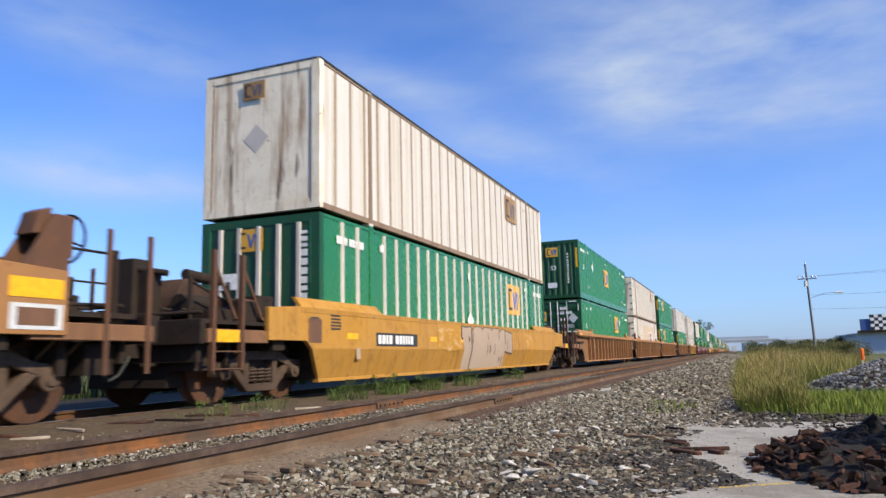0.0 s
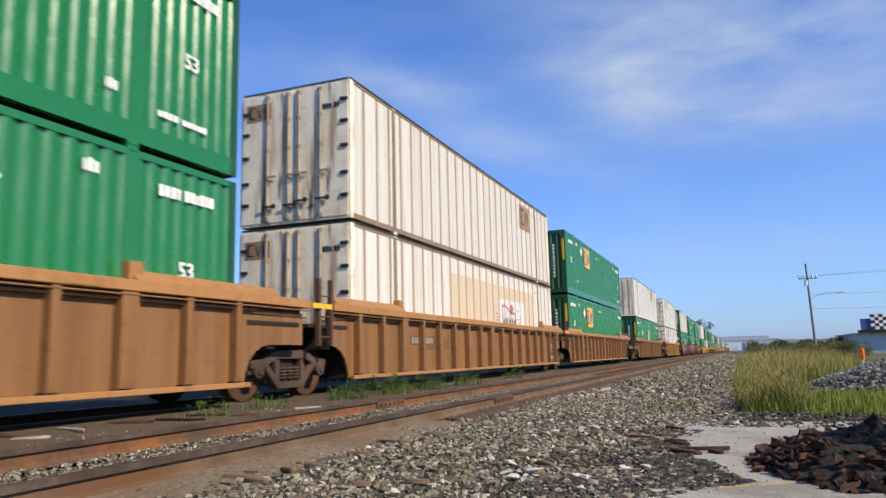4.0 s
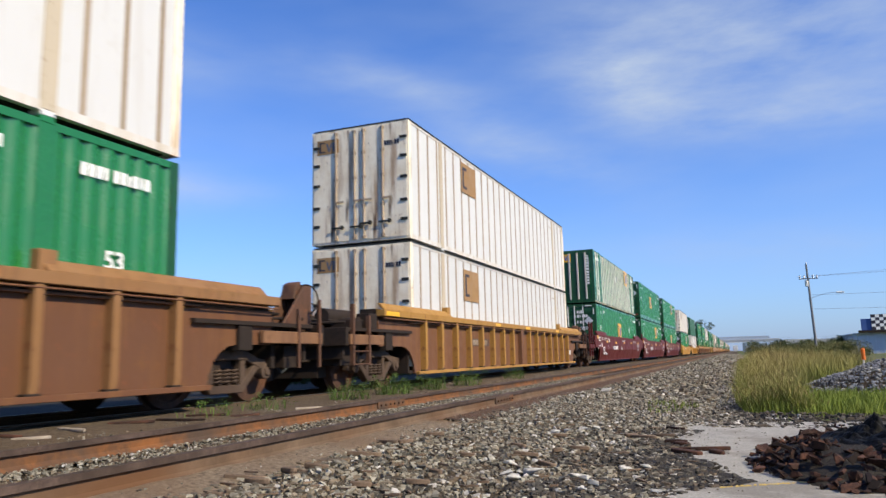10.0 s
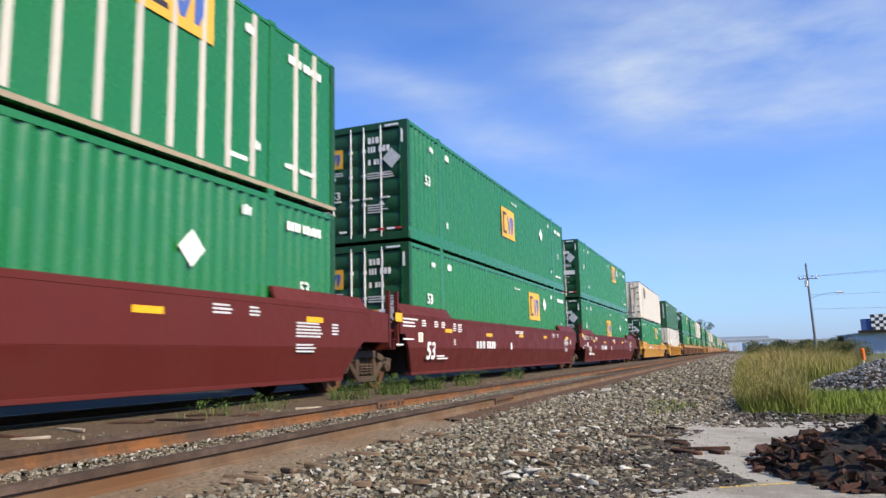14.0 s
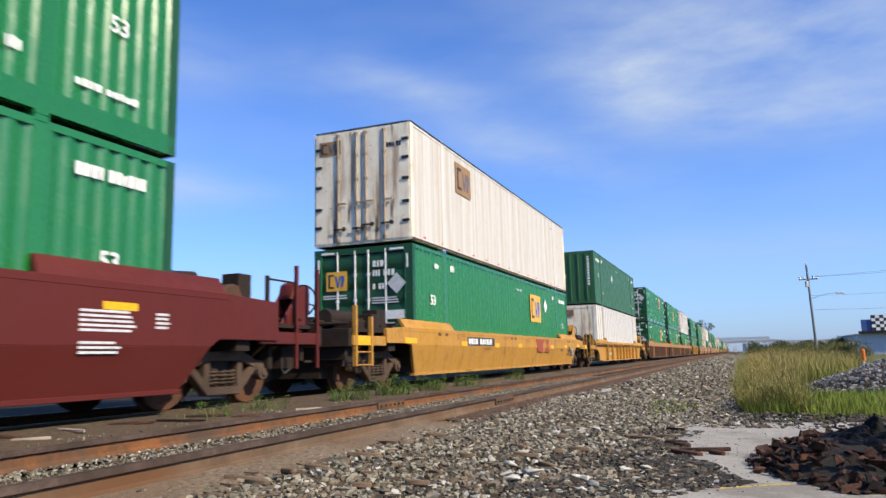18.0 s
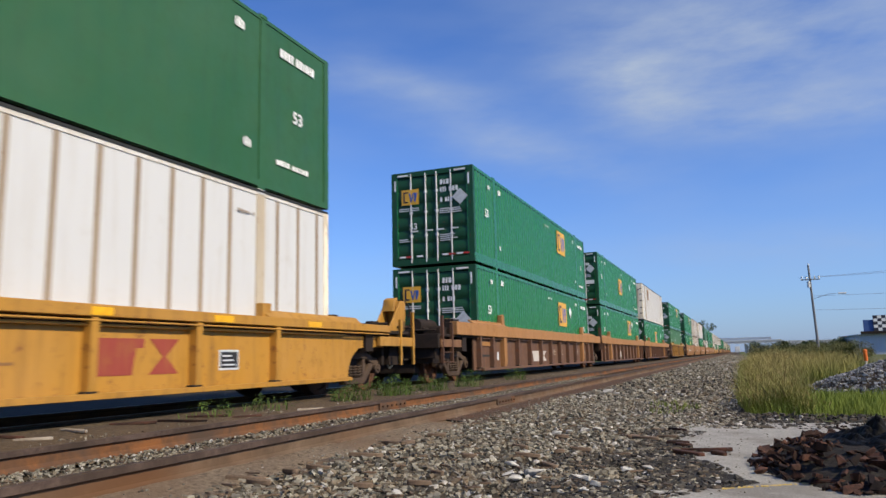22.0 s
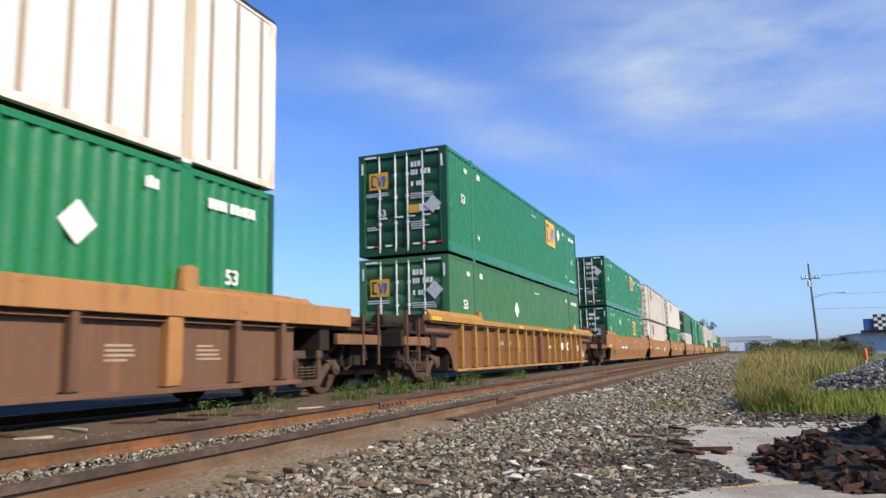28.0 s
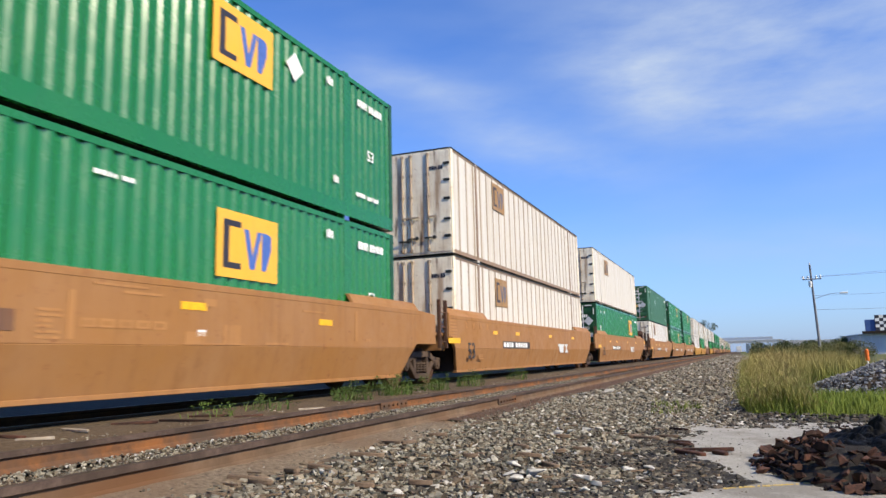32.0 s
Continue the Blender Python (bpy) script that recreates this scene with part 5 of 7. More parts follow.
# the train: start of each load, car style, ends, lower box, upper box (kind, end that leads, emblem, placard)
TRAIN = [
    (-12.7, "tan", "F", "F", ("GC", "D", (10.85, 1.95), (12.3, 2.1)), ("WP", "D", (4.0, 2.2), None)),
    (10.83, "yellow", "F", "F", ("GP", "F", (12.08, 2.05), (7.8, 1.2)), ("WP", "F", (12.1, 2.2), None)),
    (34.30, "brown_tan", "F", "A", ("GC", "D", (10.86, 1.95), (12.23, 2.12)), ("GC", "F", (7.95, 1.63), (3.66, 1.84))),
    (53.90, "brown_tan", "A", "A", ("WP", "D", None, None), ("WP", "D", (12.7, 2.2), None)),
    (73.28, "brown_tan", "A", "F", ("GC", "F", (5.1, 2.02), (3.66, 2.19)), ("GC", "F", (5.03, 2.1), (3.62, 2.27))),
    (96.79, "brown", "F", "F", ("GC", "F", (8.0, 1.56), (3.74, 1.76)), ("WP", "F", (12.0, 2.35), None)),
    (120.32, "brown_high", "F", "F", ("WP", "D", (4.03, 2.15), None), ("WP", "D", (4.05, 2.27), None)),
    (143.71, "maroon", "F", "A", ("GC", "D", (8.06, 1.56), (12.4, 1.76)), ("GP", "F", (12.0, 2.36), (7.63, 1.87))),
    (163.13, "maroon", "A", "A", ("GC", "D", (10.88, 1.98), (12.39, 2.13)), ("GC", "D", (7.94, 1.65), (12.3, 1.92))),
    (182.71, "maroon", "A", "F", ("GC", "D", (7.91, 1.6), (12.23, 1.77)), ("GC", "D", (10.8, 2.15), (12.22, 2.33))),
    (206.41, "yellow_low", "F", "F", ("GC", "D", (10.83, 1.93), (12.31, 2.12)), ("WS", "D", (3.52, 2.18), None)),
    (229.83, "yellow_rib", "F", "F", ("WP", "F", None, None), ("GS", "F", None, (5.83, 1.81))),
    (253.90, "brown_deep", "F", "A", ("GC", "D", (10.8, 1.92), (12.28, 2.09)), ("GC", "D", (11.1, 2.07), None)),
    (273.73, "brown_deep", "A", "A", ("GC", "D", (10.96, 1.95), (12.37, 2.19)), ("GC", "D", (7.96, 1.58), (12.33, 1.88))),
    (293.30, "brown_deep", "A", "F", ("GC", "D", (8.39, 1.65), (12.49, 1.81)), ("WP", "D", (4.0, 2.2), None)),
    (316.98, "brown_high", "F", "F", ("GF", "D", None, (6.02, 1.72)), ("GC", "D", (11.26, 2.15), (12.64, 2.31))),
    (340.99, "tan", "F", "A", ("GC", "D", (11.24, 1.93), (4.8, 2.15)), ("GC", "D", (11.06, 2.17), (12.42, 2.33))),
    (360.67, "tan", "A", "A", ("WP", "D", (4.02, 2.17), None), ("WP", "D", (4.04, 2.26), None)),
    (380.70, "tan", "A", "F", ("GC", "D", (12.4, 1.95), None), ("WS", "D", (4.0, 2.2), None)),
    (404.40, "tan", "F", "A", ("WP", "D", (4.0, 2.2), None), ("GS", "D", None, (5.8, 1.8))),
    (424.00, "tan", "A", "A", ("GC", "D", (10.9, 1.95), None), ("GC", "D", (10.9, 2.1), None)),
    (443.60, "tan", "A", "F", ("GC", "D", (10.9, 1.95), None), ("GC", "D", (10.9, 2.1), None)),
]
LABELS = {
    "GC": "green corrugated steel shipping container with white numerals",
    "GP": "green shipping container with pale vertical posts",
    "GF": "smooth-sided green steel shipping container with white numerals",
    "GS": "faded green smooth-sided shipping container",
    "WP": "dirty white shipping container with rust-stained vertical posts",
    "WS": "smooth white shipping container with rusty streaks",
    "yellow": "yellow smooth-sided well car with grimy trucks",
    "yellow_low": "low yellow smooth-sided well car with number panel",
    "tan": "dusty tan-yellow smooth-sided well car",
    "maroon": "maroon smooth-sided well car with white stencils",
    "brown": "rusty brown ribbed well car with tan top chord",
    "brown_tan": "tan-brown ribbed well car with weathered tan chord",
    "brown_high": "tan-brown ribbed well car with worn yellow-tan chord",
    "brown_deep": "weathered brown ribbed well car with tan chord",
    "yellow_rib": "yellow ribbed well car with red emblem",
}
# the far rest of the train, too far off to read
r = random.Random(11)
p = 467.2
tail = [("WP", "WP"), ("GC", "WP"), ("WP", "WP"), ("GC", "WP"), ("GC", "WP"), ("GC", "GC"), ("GC", "GC"), ("GC", "GC"), ("WP", "WP"), ("GC", "WP")]
k = 0
while p < 960:
    unit = r.choice(("F", "3"))
    for i in range(1 if unit == "F" else 3):
        lo, up = tail[k % len(tail)] if k < 10 else r.choice(tail)
        ends = ("F", "F") if unit == "F" else (("F", "A"), ("A", "A"), ("A", "F"))[i]
        TRAIN.append((p, r.choice(("tan", "brown", "brown_deep", "yellow_low")), *ends, (lo, "D", None, None), (up, "D", None, None)))
        k += 1
        p += 19.6 if ends[1] == "A" else 23.5

MOVING = []
CARS, BOXES = {}, {}
for i, (y, style, near, far, low, up) in enumerate(TRAIN):
    simple = i > 21
    code = 2 if i == 4 else 4 if i == 3 else 5 if i == 15 else 6 if i == 16 else (1 if style == "brown_deep" else (0 if i == 1 else 3))
    key = (style, near, far, simple, code)
    if key in CARS:
        car = copy_thing(CARS[key], Matrix.Identity(4))
        WHEELSETS += [o for o in car.children_recursive if o.name.startswith("wheelset")]
    else:
        car = CARS[key] = well_car(style, near, far, LABELS[style], code=code, simple=simple)
    MOVING.append((car, y, 0.0))
    for z, spec in ((0.384, low), (3.28, up)):
        kind, lead, logo, mark = spec
        key = (kind, lead, logo, mark, simple)
        if simple and key in BOXES:
            box = copy_thing(BOXES[key], Matrix.Identity(4))
        else:
            box = BOXES[key] = container(kind, lead, logo, mark, LABELS[kind], kind[0] == "W", i + (z > 1), simple)
            if i == 3 and z < 1:
                covered_side(box)
            if i in (4, 10, 16) and z > 1:
                for yy in (POST_A, POST_B):
                    part("twist_lock", stored(("twist_lock",), lambda: Geo().box(-0.06, 0.012, -0.085, 0.085, -0.06, 0.035), LOGO_B, 0.01), LOGO_B, box, "blue twist lock between the boxes", at=(CW, yy, 0))
        MOVING.append((box, y, z))
for o, y, z in MOVING:
    o.location = (0, y, z)


# ---------------------------------------------------------------- ground, tracks
def ground_material(name, a, b, c, s1=14.0, s2=0.6, bump=0.6):
    n = Nodes(name)
    f, g, h = n.noise(s1, 5, None, 0.7), n.noise(s2, 4), n.noise(s1 * 4, 3)
    colour = n.mix(n.ramp(f, 0.35, 0.65), a, b)
    colour = n.mix(n.ramp(g, 0.42, 0.66), colour, c)
    n.bump(n.math("ADD", f, h), bump, 0.02)
    return n.done(colour, 0.9, 0, 0.2)


GRASSLAND = ground_material("dry_grassland", (0.075, 0.085, 0.025), (0.13, 0.12, 0.045), (0.05, 0.08, 0.02), 3, 0.08)
GRIT = ground_material("grit_between_stones", (0.03, 0.023, 0.015), (0.1, 0.077, 0.05), (0.07, 0.05, 0.032), 30, 0.9)
DIRT = ground_material("rail_side_dirt", (0.095, 0.068, 0.044), (0.27, 0.205, 0.142), (0.165, 0.108, 0.066), 25, 0.9)
BROWN_DIRT = ground_material("brown_trackside_dirt", (0.05, 0.036, 0.024), (0.15, 0.112, 0.073), (0.1, 0.069, 0.042), 18, 1.1)
RUST_DIRT = ground_material("rust_stained_dirt", (0.05, 0.03, 0.02), (0.12, 0.078, 0.052), (0.1, 0.052, 0.03), 20, 1.3)
RAIL_SIDE = rusty("rusted_rail", (0.055, 0.032, 0.02), (0.095, 0.057, 0.036), (0.1, 0.046, 0.02), 9, 0.95)
RAIL_TAN = rusty("dusty_tan_rail", (0.085, 0.054, 0.034), (0.165, 0.112, 0.074), (0.115, 0.056, 0.027), 2.5, 0.95)
RAIL_ORANGE = rusty("orange_rusted_rail", (0.1, 0.05, 0.026), (0.21, 0.085, 0.03), (0.075, 0.05, 0.036), 7, 0.95)
RAIL_TOP = rusty("dull_rail_head", (0.05, 0.033, 0.026), (0.1, 0.068, 0.054), (0.045, 0.03, 0.022), 12, 0.8, 0.3)
RAIL_BRIGHT = plain("worn_rail_head", (0.12, 0.1, 0.085), 0.5, 0.3, 0.2, 20, 0.3)


def tie_wood():
    n = Nodes("weathered_tie_wood")
    grain = n.noise(3.0, 6, n.scaled(0.7, 9, 9), 0.65)
    colour = n.mix(n.ramp(grain, 0.3, 0.7), (0.045, 0.03, 0.021), (0.15, 0.11, 0.08))
    info = n.t.nodes.new("ShaderNodeObjectInfo")
    colour = n.mix(n.ramp(info.outputs["Random"], 0, 1, 0, 0.5), colour, (0.12, 0.075, 0.05))
    n.bump(grain, 0.5, 0.01)
    return n.done(colour, 0.85, 0, 0.2)


TIE = tie_wood()


def stone_material(name, lo, hi, warm, pale=0.04, dust=(0.1, 0.072, 0.05)):
    n = Nodes(name)
    geo = n.t.nodes.new("ShaderNodeNewGeometry")
    ri = geo.outputs["Random Per Island"]
    colour = n.mix(ri, lo, hi)
    colour = n.mix(n.ramp(n.math("FRACT", n.math("MULTIPLY", ri, 7.3)), 0.6, 1.0, 0, 0.8), colour, warm)
    colour = n.mix(n.math("GREATER_THAN", n.math("FRACT", n.math("MULTIPLY", ri, 23.7)), 1 - pale), colour, (0.55, 0.52, 0.47))
    colour = n.mix(n.ramp(n.noise(0.8, 4, None, 0.65), 0.5, 0.68, 0, 0.6), colour, dust)
    f = n.noise(40, 4)
    colour = n.mix(n.ramp(f, 0.3, 0.7, 0, 0.5), colour, (0.07, 0.056, 0.042))
    n.bump(f, 0.4, 0.004)
    return n.done(colour, 0.88, 0, 0.25)


STONE = stone_material("grey_ballast_stone", (0.032, 0.03, 0.023), (0.41, 0.38, 0.3), (0.19, 0.125, 0.07), 0.05)
DARK_STONE = stone_material("dark_broken_asphalt", (0.014, 0.013, 0.012), (0.085, 0.08, 0.07), (0.13, 0.09, 0.06), 0.03, (0.02, 0.018, 0.016))
# ballast below the cars, its colour lowered to deepen their shadow
SHADED_STONE = stone_material("shaded_ballast_stone", (0.03, 0.025, 0.02), (0.14, 0.12, 0.095), (0.09, 0.06, 0.04), 0.02)
PILE_STONE = stone_material("blue_grey_gravel", (0.14, 0.147, 0.16), (0.42, 0.43, 0.45), (0.16, 0.15, 0.14), 0.05, (0.07, 0.075, 0.085))
CHALK = plain("chalky_white_stone", (0.45, 0.425, 0.38), 0.9, 0.2, 0.35, 22)


def height(x, y):
    """The ground beside the tracks: flat under the ties, falling to the paved lot."""
    z = -0.2
    if x > 4.7:
        k = min(1.0, (x - 4.7) / 2.0)
        z -= 0.1 * k * k * (3 - 2 * k)
    if x < -1.6:
        z -= 0.5 * min(1.0, (-1.6 - x) / 2.5)
    near = max(0.0, 1 - abs(x - 6.3) / 1.4)
    return z + 0.045 * near * (noise.noise((x * 0.9, y * 0.9, 0)) + 0.5 * noise.noise((x * 2.6, y * 2.6, 4)))


def sheet(name, xs, ys, material, lift=0.0, h=height):
    vs = [(x, y, h(x, y) + lift) for y in ys for x in xs]
    m = len(xs)
    fs = [(j * m + i, j * m + i + 1, (j + 1) * m + i + 1, (j + 1) * m + i) for j in range(len(ys) - 1) for i in range(m - 1)]
    me = bpy.data.meshes.new(name)
    me.from_pydata(vs, [], fs)
    me.materials.append(material)
    me.shade_smooth()
    return new(name, me)


ground = Geo().box(-3000, 3000, -600, 4200, -0.85, -0.75).mesh("ground", GRASSLAND)
tagged(new("ground", ground), "dry grass land running flat to the horizon", "ground", kind="structure")


def steps(a, b, d):
    n = max(1, round((b - a) / d))
    return [a + (b - a) * i / n for i in range(n + 1)]


bed = sheet("ballast_bed", [-6, -4.1, -2.6, -1.6] + steps(-1.4, 4.6, 0.5) + steps(4.8, 8.4, 0.2), steps(-30, 0, 2) + steps(0.3, 14, 0.25) + steps(15, 60, 1.5) + steps(70, 900, 30), GRIT)
tagged(bed, "gritty grey-brown ballast bed under the tracks", "ballast", kind="structure")


def rail_section(x, z):
    """Rail profile in (x, z), top of the head at z."""
    half = [(0.036, 0.0), (0.037, -0.012), (0.035, -0.035), (0.01, -0.048), (0.009, -0.12), (0.03, -0.14), (0.075, -0.152), (0.075, -0.165)]
    return [(x + a, z + b) for a, b in half] + [(x - a, z + b) for a, b in half[::-1]]


def track(name, x, z, y0, y1, bright, label):
    t = new(name)
    for s in (-1, 1):
        rail = part("rail", Geo().prism(rail_section(x + 0.754 * s, z), y0, y1, "y"), RAIL_SIDE if bright else RAIL_ORANGE if s < 0 else RAIL_TAN, t, "orange-rusted steel rail" if s < 0 and not bright else "rust-brown steel rail")
        part("rail_head", Geo().box(x + 0.754 * s - 0.0385, x + 0.754 * s + 0.0385, y0, y1, z - (0.003 if bright else 0.04), z + 0.0015), RAIL_BRIGHT if bright else RAIL_TOP, rail)
    return tagged(t, label, "railway track", kind="structure")


MAIN = track("main_track", 0.0, -0.0015, -60, 900, True, "main railway track with polished rail heads")
SIDE_X = 3.663
SIDING = track("side_track", SIDE_X, 0.0, -60, 900, False, "rusty side track half buried in dirt")

# added ballast shoulder beyond the main track; its near-black colour paints the train's shade
SHADED_BALLAST = rusty("shade_dark_ballast", (0.01, 0.008, 0.006), (0.036, 0.028, 0.02), (0.02, 0.015, 0.011), 14, 1.0, 0.8)
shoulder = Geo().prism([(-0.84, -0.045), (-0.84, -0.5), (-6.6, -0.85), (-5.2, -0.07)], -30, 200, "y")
tagged(new("ballast_shoulder", shoulder.mesh("ballast_shoulder", SHADED_BALLAST)), "added ballast shoulder beyond the main track, coloured dark for shade", "ballast", kind="structure")

# dirt banked against the rails of the side track
for x0, x1, z0, z1, ya, yb, mat, lab in ((SIDE_X + 0.79, SIDE_X + 1.3, -0.14, -0.22, -4, 8.6, DIRT, "pale sandy dirt banked against a rail"),
                                         (SIDE_X + 0.79, SIDE_X + 1.35, -0.15, -0.215, 8.6, 220, RUST_DIRT, "rust-brown dirt beside the rail"),
                                         (0.8, SIDE_X - 0.79, -0.018, -0.085, -6, 220, BROWN_DIRT, "brown dirt between the two tracks")):
    def hh(x, y, x0=x0, x1=x1, z0=z0, z1=z1, ya=ya):
        k = (x - x0) / (x1 - x0)
        edge = max(0.0, 1 - abs(y - 8.6) / 0.5) * 0.03 if ya != -6 else 0.0
        return z0 + (z1 - z0) * k - edge * (0 if ya > 0 else 1) + 0.03 * k * noise.noise((x * 2, y * 1.3, 7)) + (0.012 if x0 > 1 else 0.018 * k) * noise.noise((x * 9, y * 9, 1))
    cut = min(yb, 24)
    b = sheet("dirt_bank", steps(x0, x1, 0.08), steps(ya, cut, 0.12) + (steps(cut + 1, yb, 5) if yb > cut else []), mat, 0, hh)
    tagged(b, lab, "dirt", kind="structure")

# joint bars with bolts
for jy, sx in ((11.3, 0.754), (10.25, -0.754)):
    x = SIDE_X + sx
    bar = part("joint_bar", Geo().box(x + 0.012, x + 0.04, jy - 0.46, jy + 0.46, -0.14, -0.03), RAIL_ORANGE, SIDING, "bolted joint bar on the rail", 0.006)
    for k in range(6):
        part("bolt", stored(("bolt",), lambda: Geo().tube((0, 0, 0), (0.035, 0, 0), 0.018, 6), RAIL_SIDE), RAIL_SIDE, bar, at=(x + 0.03, jy - 0.38 + k * 0.152, -0.085))

# ---------------------------------------------------------------- loose stone
BLOBS = []
rng = np.random.RandomState(3)
for _ in range(40):
    bm = bmesh.new()
    for q in rng.uniform(-1, 1, (11, 3)):
        q = q / np.abs(q).max() * (1 - 0.35 * rng.rand())
        bm.verts.new(tuple(q * np.array([1.0, 0.6 + 0.35 * rng.rand(), 0.45 + 0.3 * rng.rand()])))
    hull = bmesh.ops.convex_hull(bm, input=bm.verts)
    bmesh.ops.delete(bm, geom=[v for v in hull["geom_interior"] if isinstance(v, bmesh.types.BMVert)], context="VERTS")
    bm.verts.index_update()
    BLOBS.append((np.array([p.co[:] for p in bm.verts]), np.array([[p.index for p in f.verts] for f in bm.faces])))
    bm.free()


def scatter(name, points, sizes, material, label, category, smooth=False):
    """One mesh of many angular stones. points: n x 3."""
    vs, fs, k = [], [], 0
    for p, s in zip(points, sizes):
        v, f = BLOBS[rng.randint(len(BLOBS))]
        a, b = rng.rand() * 6.28, (rng.rand() - 0.5) * 1.2
        ca, sa, cb, sb = math.cos(a), math.sin(a), math.cos(b), math.sin(b)
        m = np.array([[ca, -sa * cb, sa * sb], [sa, ca * cb, -ca * sb], [0, sb, cb]])
        vs.append(v @ m.T * s + p)
        fs.append(f + k)
        k += len(v)
    vs, fs = np.concatenate(vs), np.concatenate(fs)
    me = bpy.data.meshes.new(name)
    me.from_pydata(vs.tolist(), [], fs.tolist())
    me.materials.append(material)
    return tagged(new(name, me), label, category, kind="stuff")


def lay(n, x0, x1, y0, y1, s0, s1, keep=lambda x, y: True, h=height, sink=0.3):
    x, y = rng.uniform(x0, x1, n), y0 + (y1 - y0) * rng.rand(n) ** 1.25
    s = s0 + (s1 - s0) * rng.rand(n) ** 2.2
    ok = [keep(a, b) for a, b in zip(x, y)]
    pts = np.array([(a, b, h(a, b) + (0.5 - sink) * c) for a, b, c, o in zip(x, y, s, ok) if o])
    return pts, s[ok]


def lot_edge(y):
    """The paved lot begins to the right of this line."""
    return 7.37 + 0.4 * math.exp(-((y - 5.6) / 0.7) ** 2) + 0.05 * math.sin(y * 2.1 + 1) + 0.04 * math.sin(y * 7.3)


def on_ballast(x, y):
    if y > 9.6 + 0.4 * math.sin(x * 3):
        return x < 8.0 + 0.15 * math.sin(y) or y < 11.4
    return x < lot_edge(y)


def off_rails(x, y):
    return min(abs(x - SIDE_X - 0.754), abs(x - SIDE_X + 0.754), abs(x - 0.754), abs(x + 0.754)) > 0.09


p1 = lay(34000, 4.62, 8.1, 2.6, 16, 0.008, 0.04, lambda x, y: on_ballast(x, y) and rng.rand() < 0.3 + 1.6 * max(0, x - 4.62))
scatter("ballast_stones", *p1, STONE, "loose grey crushed ballast stones", "ballast")
p9 = lay(6000, 4.62, 7.9, -5, 2.65, 0.014, 0.045, lambda x, y: on_ballast(x, y))
scatter("ballast_stones", *p9, STONE, "loose grey crushed ballast stones", "ballast")
p2 = lay(9000, 4.9, 8.6, 14, 60, 0.03, 0.075, lambda x, y: on_ballast(x, y))
scatter("ballast_stones", *p2, STONE, "loose grey crushed ballast stones", "ballast")
p12 = lay(9000, 4.9, 8.8, 50, 190, 0.07, 0.15, lambda x, y: True)
scatter("ballast_stones", *p12, STONE, "grey ballast stones far along the tracks", "ballast")
p3 = lay(20000, SIDE_X - 0.66, SIDE_X + 0.7, 1.5, 26, 0.008, 0.022, off_rails, lambda x, y: -0.15)
scatter("ballast_stones", *p3, STONE, "grey stones between the rails of the side track", "ballast")
# these stones carry the under-car shadow in their dark colour
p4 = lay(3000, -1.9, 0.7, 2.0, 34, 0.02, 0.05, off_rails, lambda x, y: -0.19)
scatter("ballast_stones", *p4, SHADED_STONE, "grimy dark stones under the main track", "ballast")
dirt_top = lambda x, y: -0.018 - 0.067 * (x - 0.8) / (SIDE_X - 1.59)
p10 = lay(5200, 0.95, 2.85, 2.2, 30, 0.006, 0.022, lambda x, y: noise.noise((x * 1.5, y * 0.8, 3)) + 0.5 * (x - 2.2) > -0.05, dirt_top)
scatter("ballast_stones", *p10, STONE, "small stones lying on the dirt between the tracks", "ballast")
p11 = lay(2600, SIDE_X + 0.82, SIDE_X + 1.4, 2.2, 14, 0.004, 0.016, lambda x, y: rng.rand() < 0.15 + (x - SIDE_X - 0.8) * 1.4, lambda x, y: -0.14 - 0.16 * (x - SIDE_X - 0.79))
scatter("loose_grit", *p11, STONE, "fine grit and pebbles on the sandy dirt", "gravel")
p5 = lay(15000, 6.2, 7.95, 3.2, 8.9, 0.008, 0.036, lambda x, y: on_ballast(x - 0.15, y) and noise.noise((x * 1.3, y * 1.3, 9)) + 0.7 * (x - 6.9) > -0.02, sink=0.15)
scatter("asphalt_rubble", *p5, DARK_STONE, "dark crumbled asphalt rubble", "rubble")
SOIL = ground_material("dark_oily_soil", (0.018, 0.016, 0.014), (0.05, 0.042, 0.035), (0.03, 0.026, 0.022), 30, 2.0)


def soil_height(x, y):
    mass = noise.noise((x * 1.3, y * 1.3, 9)) + 0.8 * (x - 6.9) - 1.2 * max(0.0, y - 8.0) - 1.5 * max(0.0, 4.3 - y) - 4 * max(0.0, x - lot_edge(y))
    return height(x, y) + max(-0.05, min(0.016, 0.05 * mass)) + 0.012 * noise.noise((x * 11, y * 11, 2))


tagged(sheet("dark_soil", steps(6.0, 8.2, 0.04), steps(3.2, 9.2, 0.05), SOIL, 0, soil_height), "dark oily soil beside the lot", "soil", kind="structure")
p6 = lay(1500, 7.6, 10.5, 9.3, 11.5, 0.02, 0.05, lambda x, y: rng.rand() < 0.9)
scatter("asphalt_rubble", *p6, DARK_STONE, "dark gravel along the edge of the lot", "rubble")

